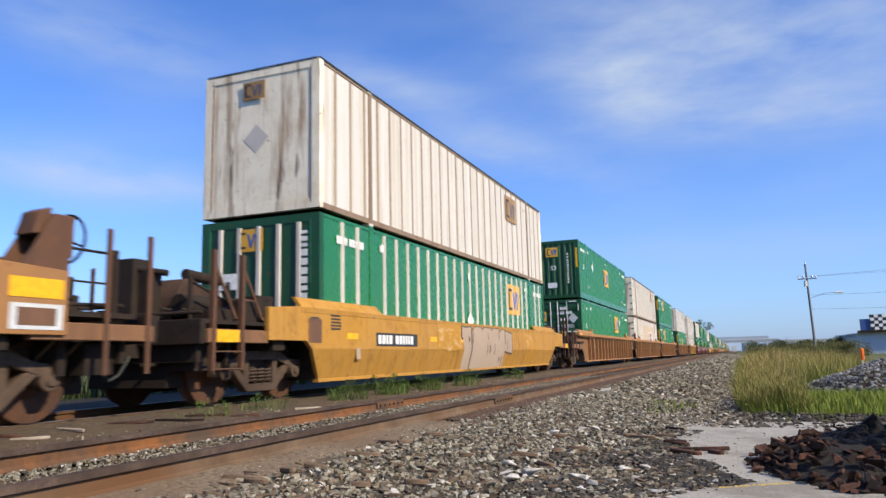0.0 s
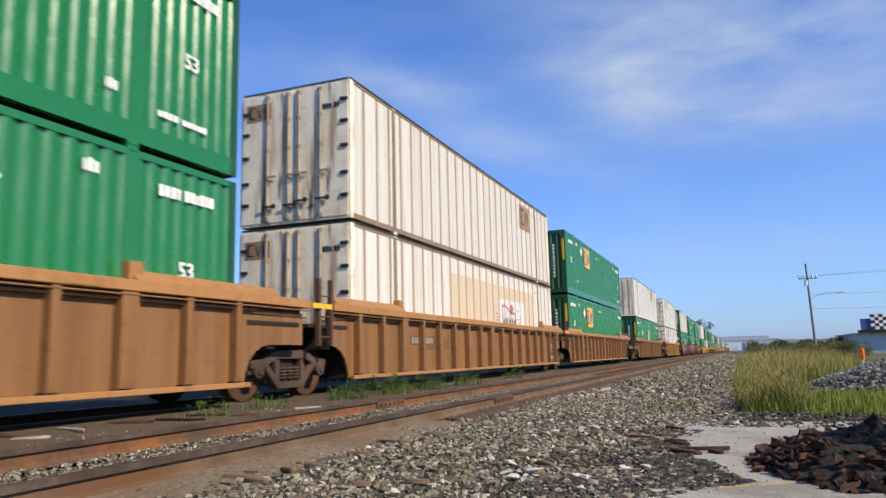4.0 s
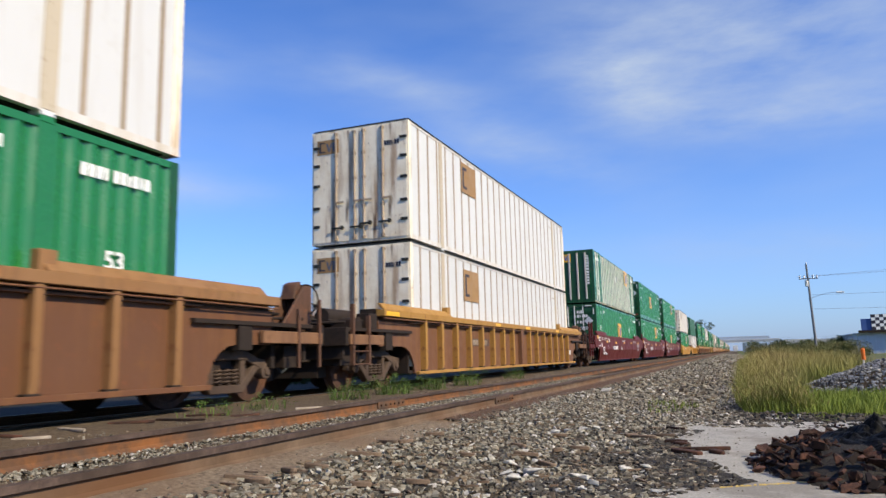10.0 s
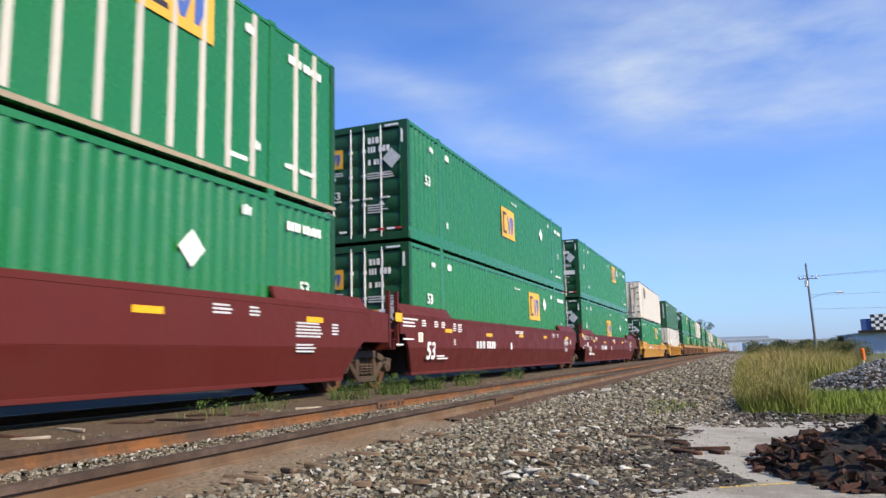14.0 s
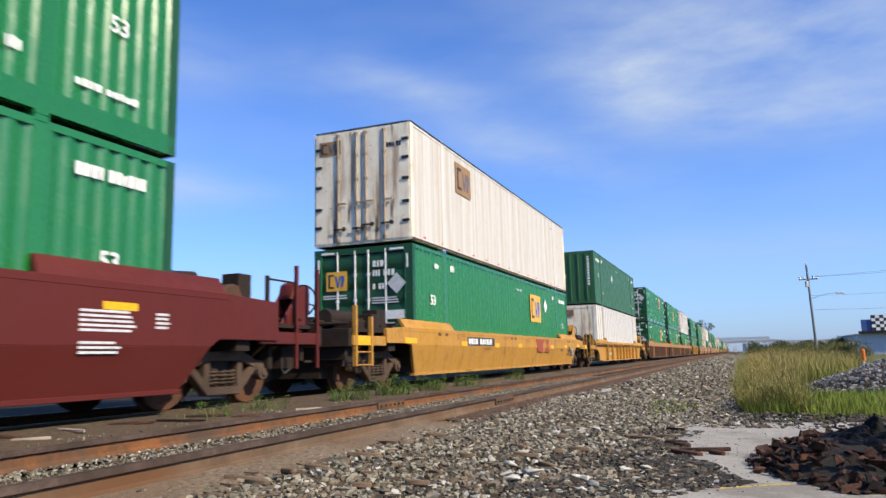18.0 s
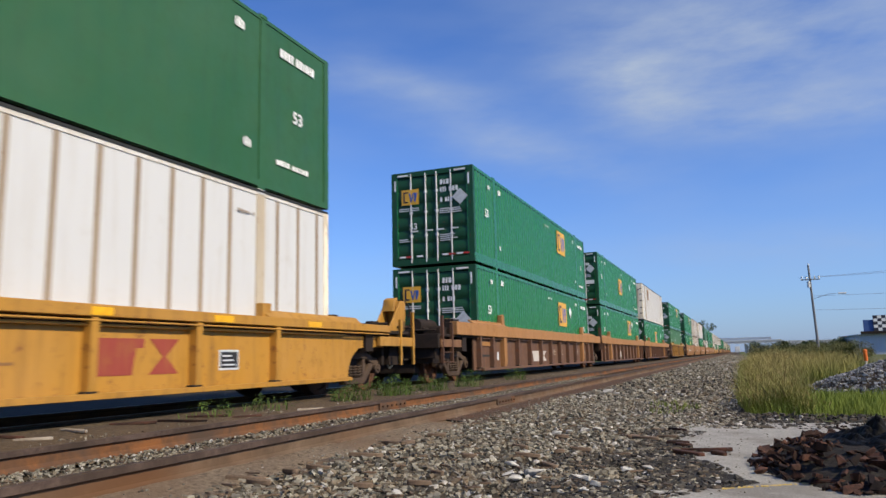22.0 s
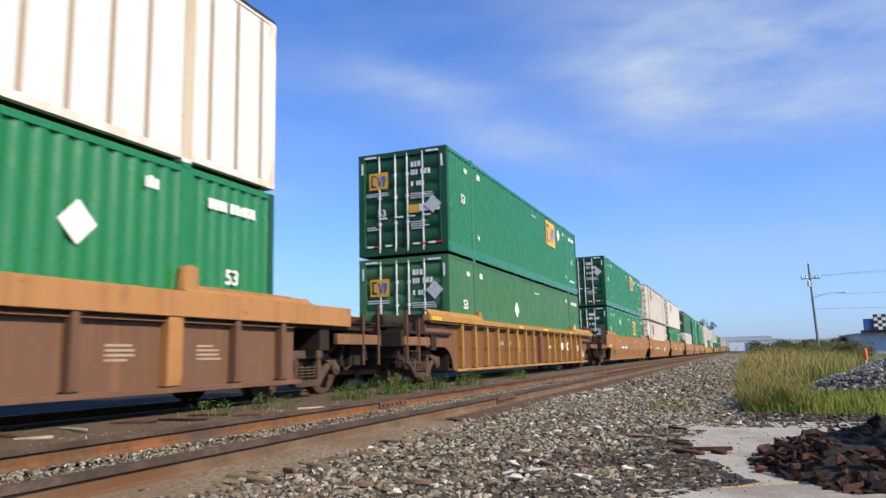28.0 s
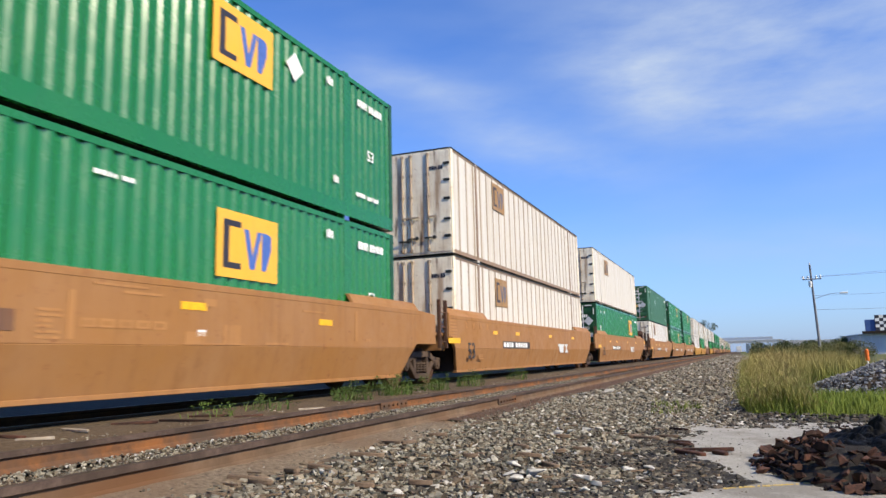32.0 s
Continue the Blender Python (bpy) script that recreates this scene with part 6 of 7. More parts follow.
# small splinters of rotten ties strewn over the stones
def litter(n, seed):
    q, g = random.Random(seed), Geo()
    for i in range(n):
        x, y = q.uniform(4.7, 7.6), 3.0 + 9 * q.random() ** 1.6
        if not on_ballast(x, y):
            continue
        a, L, w = q.uniform(-1.0, 1.0) + (1.57 if q.random() < 0.15 else 0), q.uniform(0.02, 0.07), q.uniform(0.006, 0.016)
        c, s, z = math.cos(a), math.sin(a), height(x, y) + q.uniform(0.012, 0.03)
        ring = [(x + c * u - s * v, y + s * u + c * v) for u, v in ((-L, -w * 0.4), (L * 0.6, -w), (L, 0), (L * 0.3, w), (-L * 0.8, w * 0.7))]
        g.prism(ring, z, z + q.uniform(0.006, 0.014), "z")
    return g


GREY_WOOD = rusty("bleached_grey_wood", (0.2, 0.165, 0.125), (0.4, 0.34, 0.27), (0.28, 0.225, 0.17), 12, 0.9)
SPLINTER = rusty("splintered_wood", (0.07, 0.046, 0.032), (0.22, 0.155, 0.105), (0.13, 0.085, 0.057), 12, 0.9)
me = bpy.data.meshes.new("wood_splinters")
lt = litter(240, 5)
me.from_pydata(lt.v, [], lt.f)
me.materials.append(SPLINTER)
tagged(new("wood_splinters", me), "brown splinters of rotten ties among the stones", "wood", kind="stuff")

# white stones that stand out one by one
for x, y, s in ((6.18, 5.84, 0.06), (6.5, 5.4, 0.078), (6.44, 5.07, 0.055), (6.33, 5.3, 0.05), (6.57, 5.12, 0.04), (6.83, 5.33, 0.06), (6.92, 5.22, 0.045), (7.1, 5.81, 0.05), (7.25, 5.93, 0.04), (7.0, 5.08, 0.045), (6.97, 4.81, 0.04), (7.43, 4.88, 0.03), (6.0, 8.2, 0.06), (6.22, 8.7, 0.06), (6.1, 8.45, 0.05), (6.35, 8.8, 0.05), (5.35, 15.7, 0.11), (5.6, 15.3, 0.05)):
    v, f = BLOBS[int(x * 100) % len(BLOBS)]
    g = Geo().add([(a * s * 1.3, b * s, c * s * 0.8) for a, b, c in v.tolist()], f.tolist())
    o = new("white_stone", g.mesh("white_stone", CHALK, 0.22 * s, False))
    o.location = (x, y, height(x, y) + (0.035 if y < 10 else 0.06))
    tagged(o, "chalky white stone lying on the ballast", "stone", "white stones")

# ---------------------------------------------------------------- paved lot
def lot_material():
    n = Nodes("pale_worn_asphalt")
    f, g = n.noise(45, 5, None, 0.75), n.noise(1.1, 5, None, 0.65)
    colour = n.mix(n.ramp(f, 0.35, 0.65), (0.22, 0.207, 0.18), (0.44, 0.415, 0.37))
    colour = n.mix(n.ramp(g, 0.5, 0.62, 0, 0.6), colour, (0.15, 0.13, 0.105))
    blot = n.noise(7, 5, None, 0.7)
    colour = n.mix(n.ramp(blot, 0.42, 0.7, 0, 0.45), colour, (0.17, 0.155, 0.13))
    crack = n.t.nodes.new("ShaderNodeTexVoronoi")
    crack.feature = "DISTANCE_TO_EDGE"
    crack.inputs["Scale"].default_value = 0.4
    n.link(n.coord, crack.inputs["Vector"])
    colour = n.mix(n.ramp(crack.outputs["Distance"], 0.0, 0.006, 0.35, 0.0), colour, (0.08, 0.07, 0.06))
    n.bump(f, 0.5, 0.006)
    return n.done(colour, 0.88, 0, 0.25)


LOT = lot_material()
lot = Geo()
ys = steps(-8, 9.9, 0.15)
left = [(lot_edge(y) - 0.1 + 0.05 * noise.noise((y * 5, 0, 2)), y) for y in ys]
lot.prism(left + [(10.5, 10.3), (14, 10.6), (14, -8)], -0.34, -0.288, "z")
tagged(new("pavement", lot.mesh("pavement", LOT)), "pale worn asphalt lot with cracks", "pavement", kind="structure")
p8 = lay(2200, 7.2, 10.2, 3.6, 9.9, 0.003, 0.013, lambda x, y: x > lot_edge(y) and rng.rand() < 0.25 + math.exp(-3 * (x - lot_edge(y))), lambda x, y: -0.288)
scatter("loose_grit", *p8, STONE, "loose grit strewn on the worn asphalt", "gravel")
PAINT_Y = painted("worn_yellow_line", (0.5, 0.34, 0.06), (0.4, 0.36, 0.28), 0.9, 0.8, 0.3)
line, lr = Geo(), random.Random(14)
for i in range(46):
    a, m = 7.8 + i * 0.016, 5.22 + 0.0102 * i
    if lr.random() < 0.85:
        b0, b1 = m - 0.03 * lr.random(), m + 0.015 + 0.04 * lr.random()
        line.prism([(a, b0), (a + 0.016 * lr.uniform(0.8, 1.5), b0 + 0.008 * lr.random()), (a + 0.016, b1), (a + 0.003, b1 - 0.01 * lr.random())], -0.2879, -0.2855, "z")
tagged(new("painted_line", line.mesh("painted_line", PAINT_Y)), "worn yellow painted line on the lot", "road marking", kind="structure")

# ---------------------------------------------------------------- scrap pile with a black tarpaulin
SCRAP = rusty("rusted_scrap_iron", (0.014, 0.008, 0.006), (0.045, 0.019, 0.012), (0.085, 0.034, 0.018), 14, 0.7, 0.5, 0.75)
SCRAP_WOOD = rusty("rotten_tie_wood", (0.01, 0.006, 0.005), (0.075, 0.032, 0.02), (0.02, 0.011, 0.007), 10, 0.85, 0.5, 0.85)
pr = random.Random(8)
PILE = Vector((8.86, 6.45, -0.288))


def pile_height(x, y):
    d = math.hypot((x - PILE.x) / 0.85, (y - PILE.y) / 1.3)
    return max(0.0, 0.27 * (1 - d * d))


def tie_plate():
    g = Geo().box(-0.17, 0.17, -0.09, 0.09, 0, 0.014)
    return g.box(-0.09, -0.075, -0.09, 0.09, 0.014, 0.03).box(0.075, 0.09, -0.09, 0.09, 0.014, 0.03)


def spike():
    return Geo().box(-0.008, 0.008, -0.008, 0.008, 0, 0.15).box(-0.018, 0.022, -0.016, 0.016, 0.15, 0.168)


def anchor():
    g = Geo().box(-0.1, 0.1, -0.02, 0.02, 0, 0.035)
    return g.box(-0.1, -0.065, -0.02, 0.02, 0.035, 0.08).box(0.065, 0.1, -0.02, 0.02, 0.035, 0.06)


def stub():
    return Geo().box(-0.2, 0.2, -0.05, 0.05, 0, 0.06)


def chunk(k):
    v, f = BLOBS[k]
    return Geo().add([(a * 0.17, b * 0.13, c * 0.12 + 0.04) for a, b, c in v.tolist()], f.tolist())


KINDS = [("tie_plate", tie_plate, SCRAP, "rusty steel tie plate from the track", 0.003), ("rail_spike", spike, SCRAP, "rusty bent rail spike", 0.003),
         ("rail_anchor", anchor, SCRAP, "rusty forged rail anchor", 0.004), ("wood_stub", stub, SCRAP_WOOD, "broken brown piece of rotten tie", 0.008), ("wood_chunk", None, SCRAP_WOOD, "angular chunk of rotten brown wood", 0.0)]
for i in range(620):
    nm, make, mat, lab, bv = KINDS[(4, 1, 4, 3, 0, 4, 2, 4)[i % 8]]
    a, d = pr.uniform(0, 6.283), math.sqrt(pr.random()) * 1.0
    x, y = PILE.x + math.cos(a) * d * 0.88, PILE.y + math.sin(a) * d * 1.32
    if math.hypot((x - 9.02) / 0.6, (y - 6.5) / 0.75) < 0.95:
        continue
    o = new(nm, stored((nm,), make, mat, bv) if make else stored((nm, i % 12), lambda: chunk(i % 12), mat))
    lift = pile_height(x, y)
    o.matrix_basis = Matrix.Translation((x, y, PILE.z + max(0.004, lift * pr.uniform(0.6, 1.1)))) @ pose(0, 0, 0, pr.uniform(-35, 35) + (75 if nm == "rail_spike" else 0), pr.uniform(-35, 35), pr.uniform(0, 360)) @ Matrix.Scale(pr.uniform(0.15, 0.46), 4) @ Matrix.Diagonal((pr.uniform(0.8, 1.2), pr.uniform(0.7, 1.1), pr.uniform(0.9, 1.4), 1))
    tagged(o, lab, nm.split("_")[-1] if nm != "rail_spike" else "spike", "scrap on the pile")
# long pieces at the foot of the pile
for x, y, rz, L in ((8.42, 5.72, 10, 0.26), (8.5, 5.5, -12, 0.34), (8.66, 5.34, 8, 0.3), (8.85, 5.25, -6, 0.4), (8.25, 6.5, 35, 0.2), (8.95, 5.45, 15, 0.3), (8.7, 5.6, 30, 0.3), (8.2, 6.15, -25, 0.22)):
    o = new("wood_stub", Geo().prism([(-L / 2, 0), (L / 2, 0), (L / 2 - 0.03, 0.03), (L * 0.1, 0.045), (-L / 2 + 0.04, 0.036)], -0.03, 0.03, "y").mesh("wood_stub", SCRAP_WOOD, 0.012))
    o.matrix_basis = pose(x, y, PILE.z, 0, 0, rz)
    tagged(o, "broken brown piece of rotten tie", "stub", "scrap on the pile")
o = new("rail_spike", stored(("rail_spike",), spike, SCRAP, 0.003))
o.matrix_basis = pose(8.2, 7.05, PILE.z, 4, 3, 20) @ Matrix.Scale(0.62, 4)
tagged(o, "rusty rail spike standing on end", "spike", "scrap on the pile")
core = sheet("scrap_heap", steps(8.05, 9.9, 0.06), steps(5.2, 8.0, 0.06), SOIL, 0, lambda x, y: PILE.z - 0.02 + pile_height(x, y) * 0.85 + 0.035 * noise.noise((x * 7, y * 7, 3)))
tagged(core, "heap of small rusted scrap iron", "scrap heap", kind="stuff")


def tarp_material():
    n = Nodes("black_plastic_tarpaulin")
    f = n.noise(9, 5)
    n.bump(f, 0.5, 0.03)
    return n.done(n.mix(n.ramp(f, 0.3, 0.7), (0.003, 0.003, 0.003), (0.009, 0.009, 0.008)), 0.6, 0, 0.07)


def tarp_height(x, y):
    d = math.hypot((x - 9.02) / 0.6, (y - 6.5) / 0.75)
    fold = abs(noise.noise((x * 3.2, y * 3.2, 5))) * 0.2 - 0.05 + abs(noise.noise((x * 9, y * 7, 2))) * 0.16 + abs(noise.noise((x * 19, y * 17, 6))) * 0.05
    return PILE.z + 0.25 * (max(0.0, 1 - d * d)) ** 0.4 + 0.65 * fold * max(0, 1.2 - d) - 0.25 * max(0, d - 0.98)


vs, fs, m = [], [], 70
for j in range(m):
    for i in range(m):
        a, d = 2 * math.pi * i / m, j / (m - 1) * (1 + 0.07 * math.sin(5 * 2 * math.pi * i / m))
        x, y = 9.02 + 0.6 * d * math.cos(a), 6.5 + 0.75 * d * math.sin(a)
        vs.append((x, y, max(PILE.z + 0.01, tarp_height(x, y))))
for j in range(m - 1):
    for i in range(m):
        fs.append((j * m + i, j * m + (i + 1) % m, (j + 1) * m + (i + 1) % m, (j + 1) * m + i))
me = bpy.data.meshes.new("tarpaulin")
me.from_pydata(vs, [], fs)
me.materials.append(tarp_material())
tarp = tagged(new("tarpaulin", me), "crumpled black plastic tarpaulin over scrap", "tarpaulin")

# splintered tie pieces on the ballast edge
for x, y, rz, L, w in ((7.64, 7.1, -18, 0.6, 0.045), (7.5, 6.85, -10, 0.4, 0.05), (7.42, 7.4, -40, 0.2, 0.05), (4.8, 4.19, 0, 0.6, 0.03), (5.02, 5.48, 34, 0.6, 0.022), (4.97, 6.4, 60, 0.5, 0.04), (4.99, 4.79, 20, 0.4, 0.03), (6.2, 6.25, 25, 0.45, 0.035), (6.45, 6.0, -40, 0.4, 0.05), (7.0, 7.95, -25, 0.6, 0.04), (6.85, 8.1, 40, 0.3, 0.05), (4.95, 4.12, 8, 0.4, 0.04), (4.9, 4.56, -4, 0.35, 0.04), (4.85, 6.29, 2, 0.5, 0.035), (5.0, 7.07, -8, 0.4, 0.04), (6.01, 6.67, 0, 0.32, 0.035), (7.25, 8.9, 5, 0.3, 0.03), (7.35, 7.6, 24, 0.3, 0.03), (6.55, 6.85, -5, 0.36, 0.03), (6.4, 6.6, 16, 0.2, 0.03), (7.2, 8.1, 12, 0.45, 0.03), (5.9, 4.6, 3, 0.35, 0.03), (5.85, 5.05, -24, 0.25, 0.03), (5.6, 4.35, 12, 0.3, 0.035), (6.1, 8.0, 30, 0.3, 0.03), (5.75, 6.0, 2, 0.28, 0.03), (7.75, 6.9, -20, 0.2, 0.04)):
    q = random.Random(int(x * 991))
    L, w = (L * 0.75, w) if x > 7.2 else (L * 0.5, w * 0.7)
    ring = [(-L / 2, -w * q.uniform(0.3, 1)), (-L / 2 + 0.1 * L, -w), (L / 2 - 0.12 * L, -w * q.uniform(0.7, 1)), (L / 2, -w * 0.2), (L / 2 - 0.06 * L, w * q.uniform(0.4, 1)), (0, w), (-L / 2 + 0.05 * L, w * 0.8)]
    o = new("wood_splinter", Geo().prism(ring, 0, 0.035, "z").mesh("wood_splinter", SCRAP_WOOD if x > 7.2 else SPLINTER, 0.006))
    o.matrix_basis = pose(x, y, height(x, y) + 0.01, q.uniform(-6, 6), q.uniform(-5, 5), rz + q.uniform(-25, 25))
    tagged(o, "splintered brown piece of an old tie", "wood", "splintered wood on the ballast")


for x, y, rz, L, w, mat in ((1.62, 5.55, -20, 0.62, 0.05, 1), (1.88, 4.88, 30, 0.35, 0.03, 1), (1.6, 6.35, 40, 0.5, 0.035, 0), (1.9, 6.8, 20, 0.6, 0.03, 0), (1.5, 4.9, 10, 0.4, 0.03, 0), (2.2, 7.6, 60, 0.4, 0.03, 0), (1.35, 4.4, 15, 0.45, 0.035, 0), (2.3, 8.9, 50, 0.4, 0.03, 1), (1.75, 7.4, 30, 0.5, 0.03, 0)):
    q = random.Random(int(x * 997 + y * 31))
    ring = [(-L / 2, -w * 0.7), (-L / 2 + 0.1 * L, -w), (L / 2 - 0.12 * L, -w * q.uniform(0.7, 1)), (L / 2, -w * 0.2), (L / 2 - 0.06 * L, w * q.uniform(0.4, 1)), (0, w), (-L / 2 + 0.05 * L, w * 0.8)]
    paint = GREY_WOOD if mat else SCRAP_WOOD
    o = new("wood_splinter", Geo().prism(ring, 0, 0.03, "z").mesh("wood_splinter", paint, 0.006))
    o.matrix_basis = pose(x, y, dirt_top(x, y) - 0.004, q.uniform(-3, 3), q.uniform(-3, 3), rz)
    tagged(o, "bleached grey piece of plank on the dirt" if mat else "dark rotten stick on the dirt", "wood", "splintered wood between the tracks")

# ---------------------------------------------------------------- grass, weeds, bushes
def leaf_material(name, a, b, c):
    n = Nodes(name)
    ri = n.t.nodes.new("ShaderNodeNewGeometry").outputs["Random Per Island"]
    colour = n.mix(ri, a, b)
    colour = n.mix(n.ramp(n.noise(0.5, 3), 0.45, 0.6), colour, c)
    n.bsdf.inputs["Subsurface Weight"].default_value = 0.0
    return n.done(colour, 0.7, 0, 0.2)




def tall_grass_material():
    """Straw-coloured tops over green feet."""
    n = Nodes("dry_tall_grass")
    ri = n.t.nodes.new("ShaderNodeNewGeometry").outputs["Random Per Island"]
    sep = n.t.nodes.new("ShaderNodeSeparateXYZ")
    n.link(n.coord, sep.inputs[0])
    top = n.mix(ri, (0.24, 0.19, 0.065), (0.38, 0.3, 0.12))
    foot = n.mix(ri, (0.125, 0.16, 0.034), (0.22, 0.24, 0.06))
    colour = n.mix(n.ramp(sep.outputs[2], -0.1, 0.45), foot, top)
    colour = n.mix(n.ramp(n.noise(0.5, 3), 0.45, 0.65, 0, 0.45), colour, (0.3, 0.23, 0.06))
    return n.done(colour, 0.7, 0, 0.2)


DRY = tall_grass_material()
FRESH = leaf_material("fresh_green_weeds", (0.11, 0.16, 0.022), (0.22, 0.26, 0.045), (0.15, 0.19, 0.03))
WEED = leaf_material("dull_green_weeds", (0.04, 0.075, 0.014), (0.1, 0.15, 0.03), (0.06, 0.09, 0.022))
# far-side grass green, darkened to stand for the shadow of the train
SHADY = leaf_material("shade_dark_grass", (0.02, 0.034, 0.008), (0.05, 0.07, 0.018), (0.03, 0.045, 0.012))
HEDGE = leaf_material("dark_hedge_leaves", (0.03, 0.045, 0.014), (0.075, 0.095, 0.03), (0.05, 0.06, 0.022))
BUSH = leaf_material("olive_bush_leaves", (0.07, 0.085, 0.025), (0.14, 0.14, 0.045), (0.13, 0.11, 0.045))


def blades(name, n, where, h0, h1, w, material, label, category, lean=0.35):
    vs, fs = [], []
    for i in range(n):
        x, y, z, k = where()
        a = rng.rand() * 6.283
        h = (h0 + (h1 - h0) * rng.rand()) * k
        dx, dy = math.cos(a) * lean * h * rng.rand(), math.sin(a) * lean * h * rng.rand()
        b = rng.rand() * 3.14
        ux, uy = math.cos(b) * w, math.sin(b) * w
        o = len(vs)
        vs += [(x - ux, y - uy, z), (x + ux, y + uy, z), (x + ux * 0.8 + dx * 0.4, y + uy * 0.8 + dy * 0.4, z + h * 0.55), (x - ux * 0.8 + dx * 0.4, y - uy * 0.8 + dy * 0.4, z + h * 0.55), (x + dx, y + dy, z + h)]
        fs += [(o, o + 1, o + 2, o + 3), (o + 3, o + 2, o + 4)]
    me = bpy.data.meshes.new(name)
    me.from_pydata(vs, [], fs)
    me.materials.append(material)
    return tagged(new(name, me), label, category, kind="stuff")


def tall_spot():
    y = 11.8 + 45 * rng.rand() ** 1.9
    x = 8.02 + 0.12 * math.sin(y * 1.3) + (0.85 + 0.05 * (y - 11.8) + 0.1 * max(0, y - 22)) * rng.rand()
    y += 0.5 * noise.noise((x * 3, 0, 11))
    wide = 0.85 + 0.05 * (y - 11.8) + 0.1 * max(0, y - 22)
    edge = min(1.0, 0.6 + (x - 8.0) * 0.5) * min(1.0, 0.55 + 0.2 * (y - 11.5)) * (0.8 + 0.25 * noise.noise((x * 5, y * 3, 1))) * min(1.0, 0.5 + (8.1 + wide - x) * 1.2)
    return x, y, -0.32, edge * (0.72 + 0.7 * noise.noise((x * 1.6, y * 1.2, 3)) + 0.3 * (rng.rand() - 0.5) + (0.3 if rng.rand() < 0.06 else 0))


def green_spot():
    y = 11.2 + 4.9 * rng.rand()
    x = 8.6 + 5.0 * rng.rand() ** 0.8
    return x, y, -0.32, 1.0


def mid_spot():
    y = 20.5 + 40 * rng.rand() ** 1.3
    x = 8.6 + (1.0 + 0.085 * y) * rng.rand()
    return x, y, -0.36, 0.75 + 0.5 * noise.noise((x * 0.5, y * 0.3, 8))


def foot_spot():
    y = 11.5 + 3.0 * rng.rand() ** 1.5
    return 8.0 + 1.7 * rng.rand(), y, -0.32, 1.0


verge = sheet("verge", steps(8.35, 14, 0.4) + [16, 20, 30, 60], steps(9.7, 30, 0.5) + steps(32, 130, 6), GRASSLAND, 0, lambda x, y: -0.33 + 0.03 * noise.noise((x, y, 0)) - 0.3 * min(1, max(0, (x - 16) / 20)))
tagged(verge, "weedy grass verge beside the ballast", "grass", kind="structure")
blades("tall_grass", 46000, tall_spot, 0.55, 1.2, 0.0024, DRY, "tall dry yellow-green grass", "grass", 0.75)


def seed_heads(n):
    vs, fs = [], []
    for i in range(n):
        x, y, z, k = tall_spot()
        h = k * (0.55 + 0.65 * rng.rand())
        p = np.array((x, y, z + h)) + rng.randn(3) * (0.12, 0.12, 0.04)
        u = np.array((rng.randn() * 0.012, rng.randn() * 0.012, 0.015 + 0.03 * rng.rand()))
        v = np.array((0.0035, 0.004 * rng.randn(), 0))
        o = len(vs)
        vs += [tuple(p - u), tuple(p + v), tuple(p + u), tuple(p - v)]
        fs.append((o, o + 1, o + 2, o + 3))
    me = bpy.data.meshes.new("seed_heads")
    me.from_pydata(vs, [], fs)
    me.materials.append(SEEDS)
    return tagged(new("seed_heads", me), "brown seed heads of the tall grass", "grass", kind="stuff")


SEEDS = leaf_material("brown_seed_heads", (0.17, 0.13, 0.05), (0.3, 0.22, 0.09), (0.22, 0.17, 0.06))
seed_heads(9000)
blades("tall_grass", 9000, mid_spot, 0.6, 1.15, 0.008, DRY, "tall dry grass running back to the bushes", "grass", 0.5)
blades("green_weeds", 13000, green_spot, 0.06, 0.22, 0.006, FRESH, "low fresh green weeds", "weeds", 0.7)
blades("green_weeds", 2000, foot_spot, 0.05, 0.3, 0.004, FRESH, "green grass at the foot of the tall grass", "weeds", 0.6)


def clump_spots(cx, cy, cz, rad):
    def f():
        a, d = rng.rand() * 6.283, rad * math.sqrt(rng.rand())
        return cx + d * math.cos(a), cy + d * math.sin(a) * 1.4, cz, 1.0
    return f


def far_side_spot():
    y = -6 + 70 * rng.rand() ** 1.4
    return -3.9 - 3.6 * rng.rand() + 0.4 * math.sin(y * 0.4), y, -0.72, 1.0


blades("far_side_grass", 15000, far_side_spot, 0.7, 1.3, 0.016, SHADY, "green grass along the far side of the tracks, darkened for shade", "grass")

def leaf_cloud(n, centres, size, material, name, parent=None):
    """Many small leaves round clump centres (x, y, z, radius)."""
    vs, fs = [], []
    for i in range(n):
        cx, cy, cz, rad = centres[rng.randint(len(centres))]
        d = rng.randn(3)
        d = d / np.linalg.norm(d) * rad * rng.rand() ** 0.4
        p = np.array((cx, cy, cz)) + d * (1, 1, 0.8)
        u, v = rng.randn(3), rng.randn(3)
        u, v = u / np.linalg.norm(u) * size, v / np.linalg.norm(v) * size * 0.6
        o = len(vs)
        vs += [tuple(p - u), tuple(p + v), tuple(p + u), tuple(p - v)]
        fs.append((o, o + 1, o + 2, o + 3))
    me = bpy.data.meshes.new(name)
    me.from_pydata(vs, [], fs)
    me.materials.append(material)
    ob = new(name, me)
    ob.parent = parent
    return ob


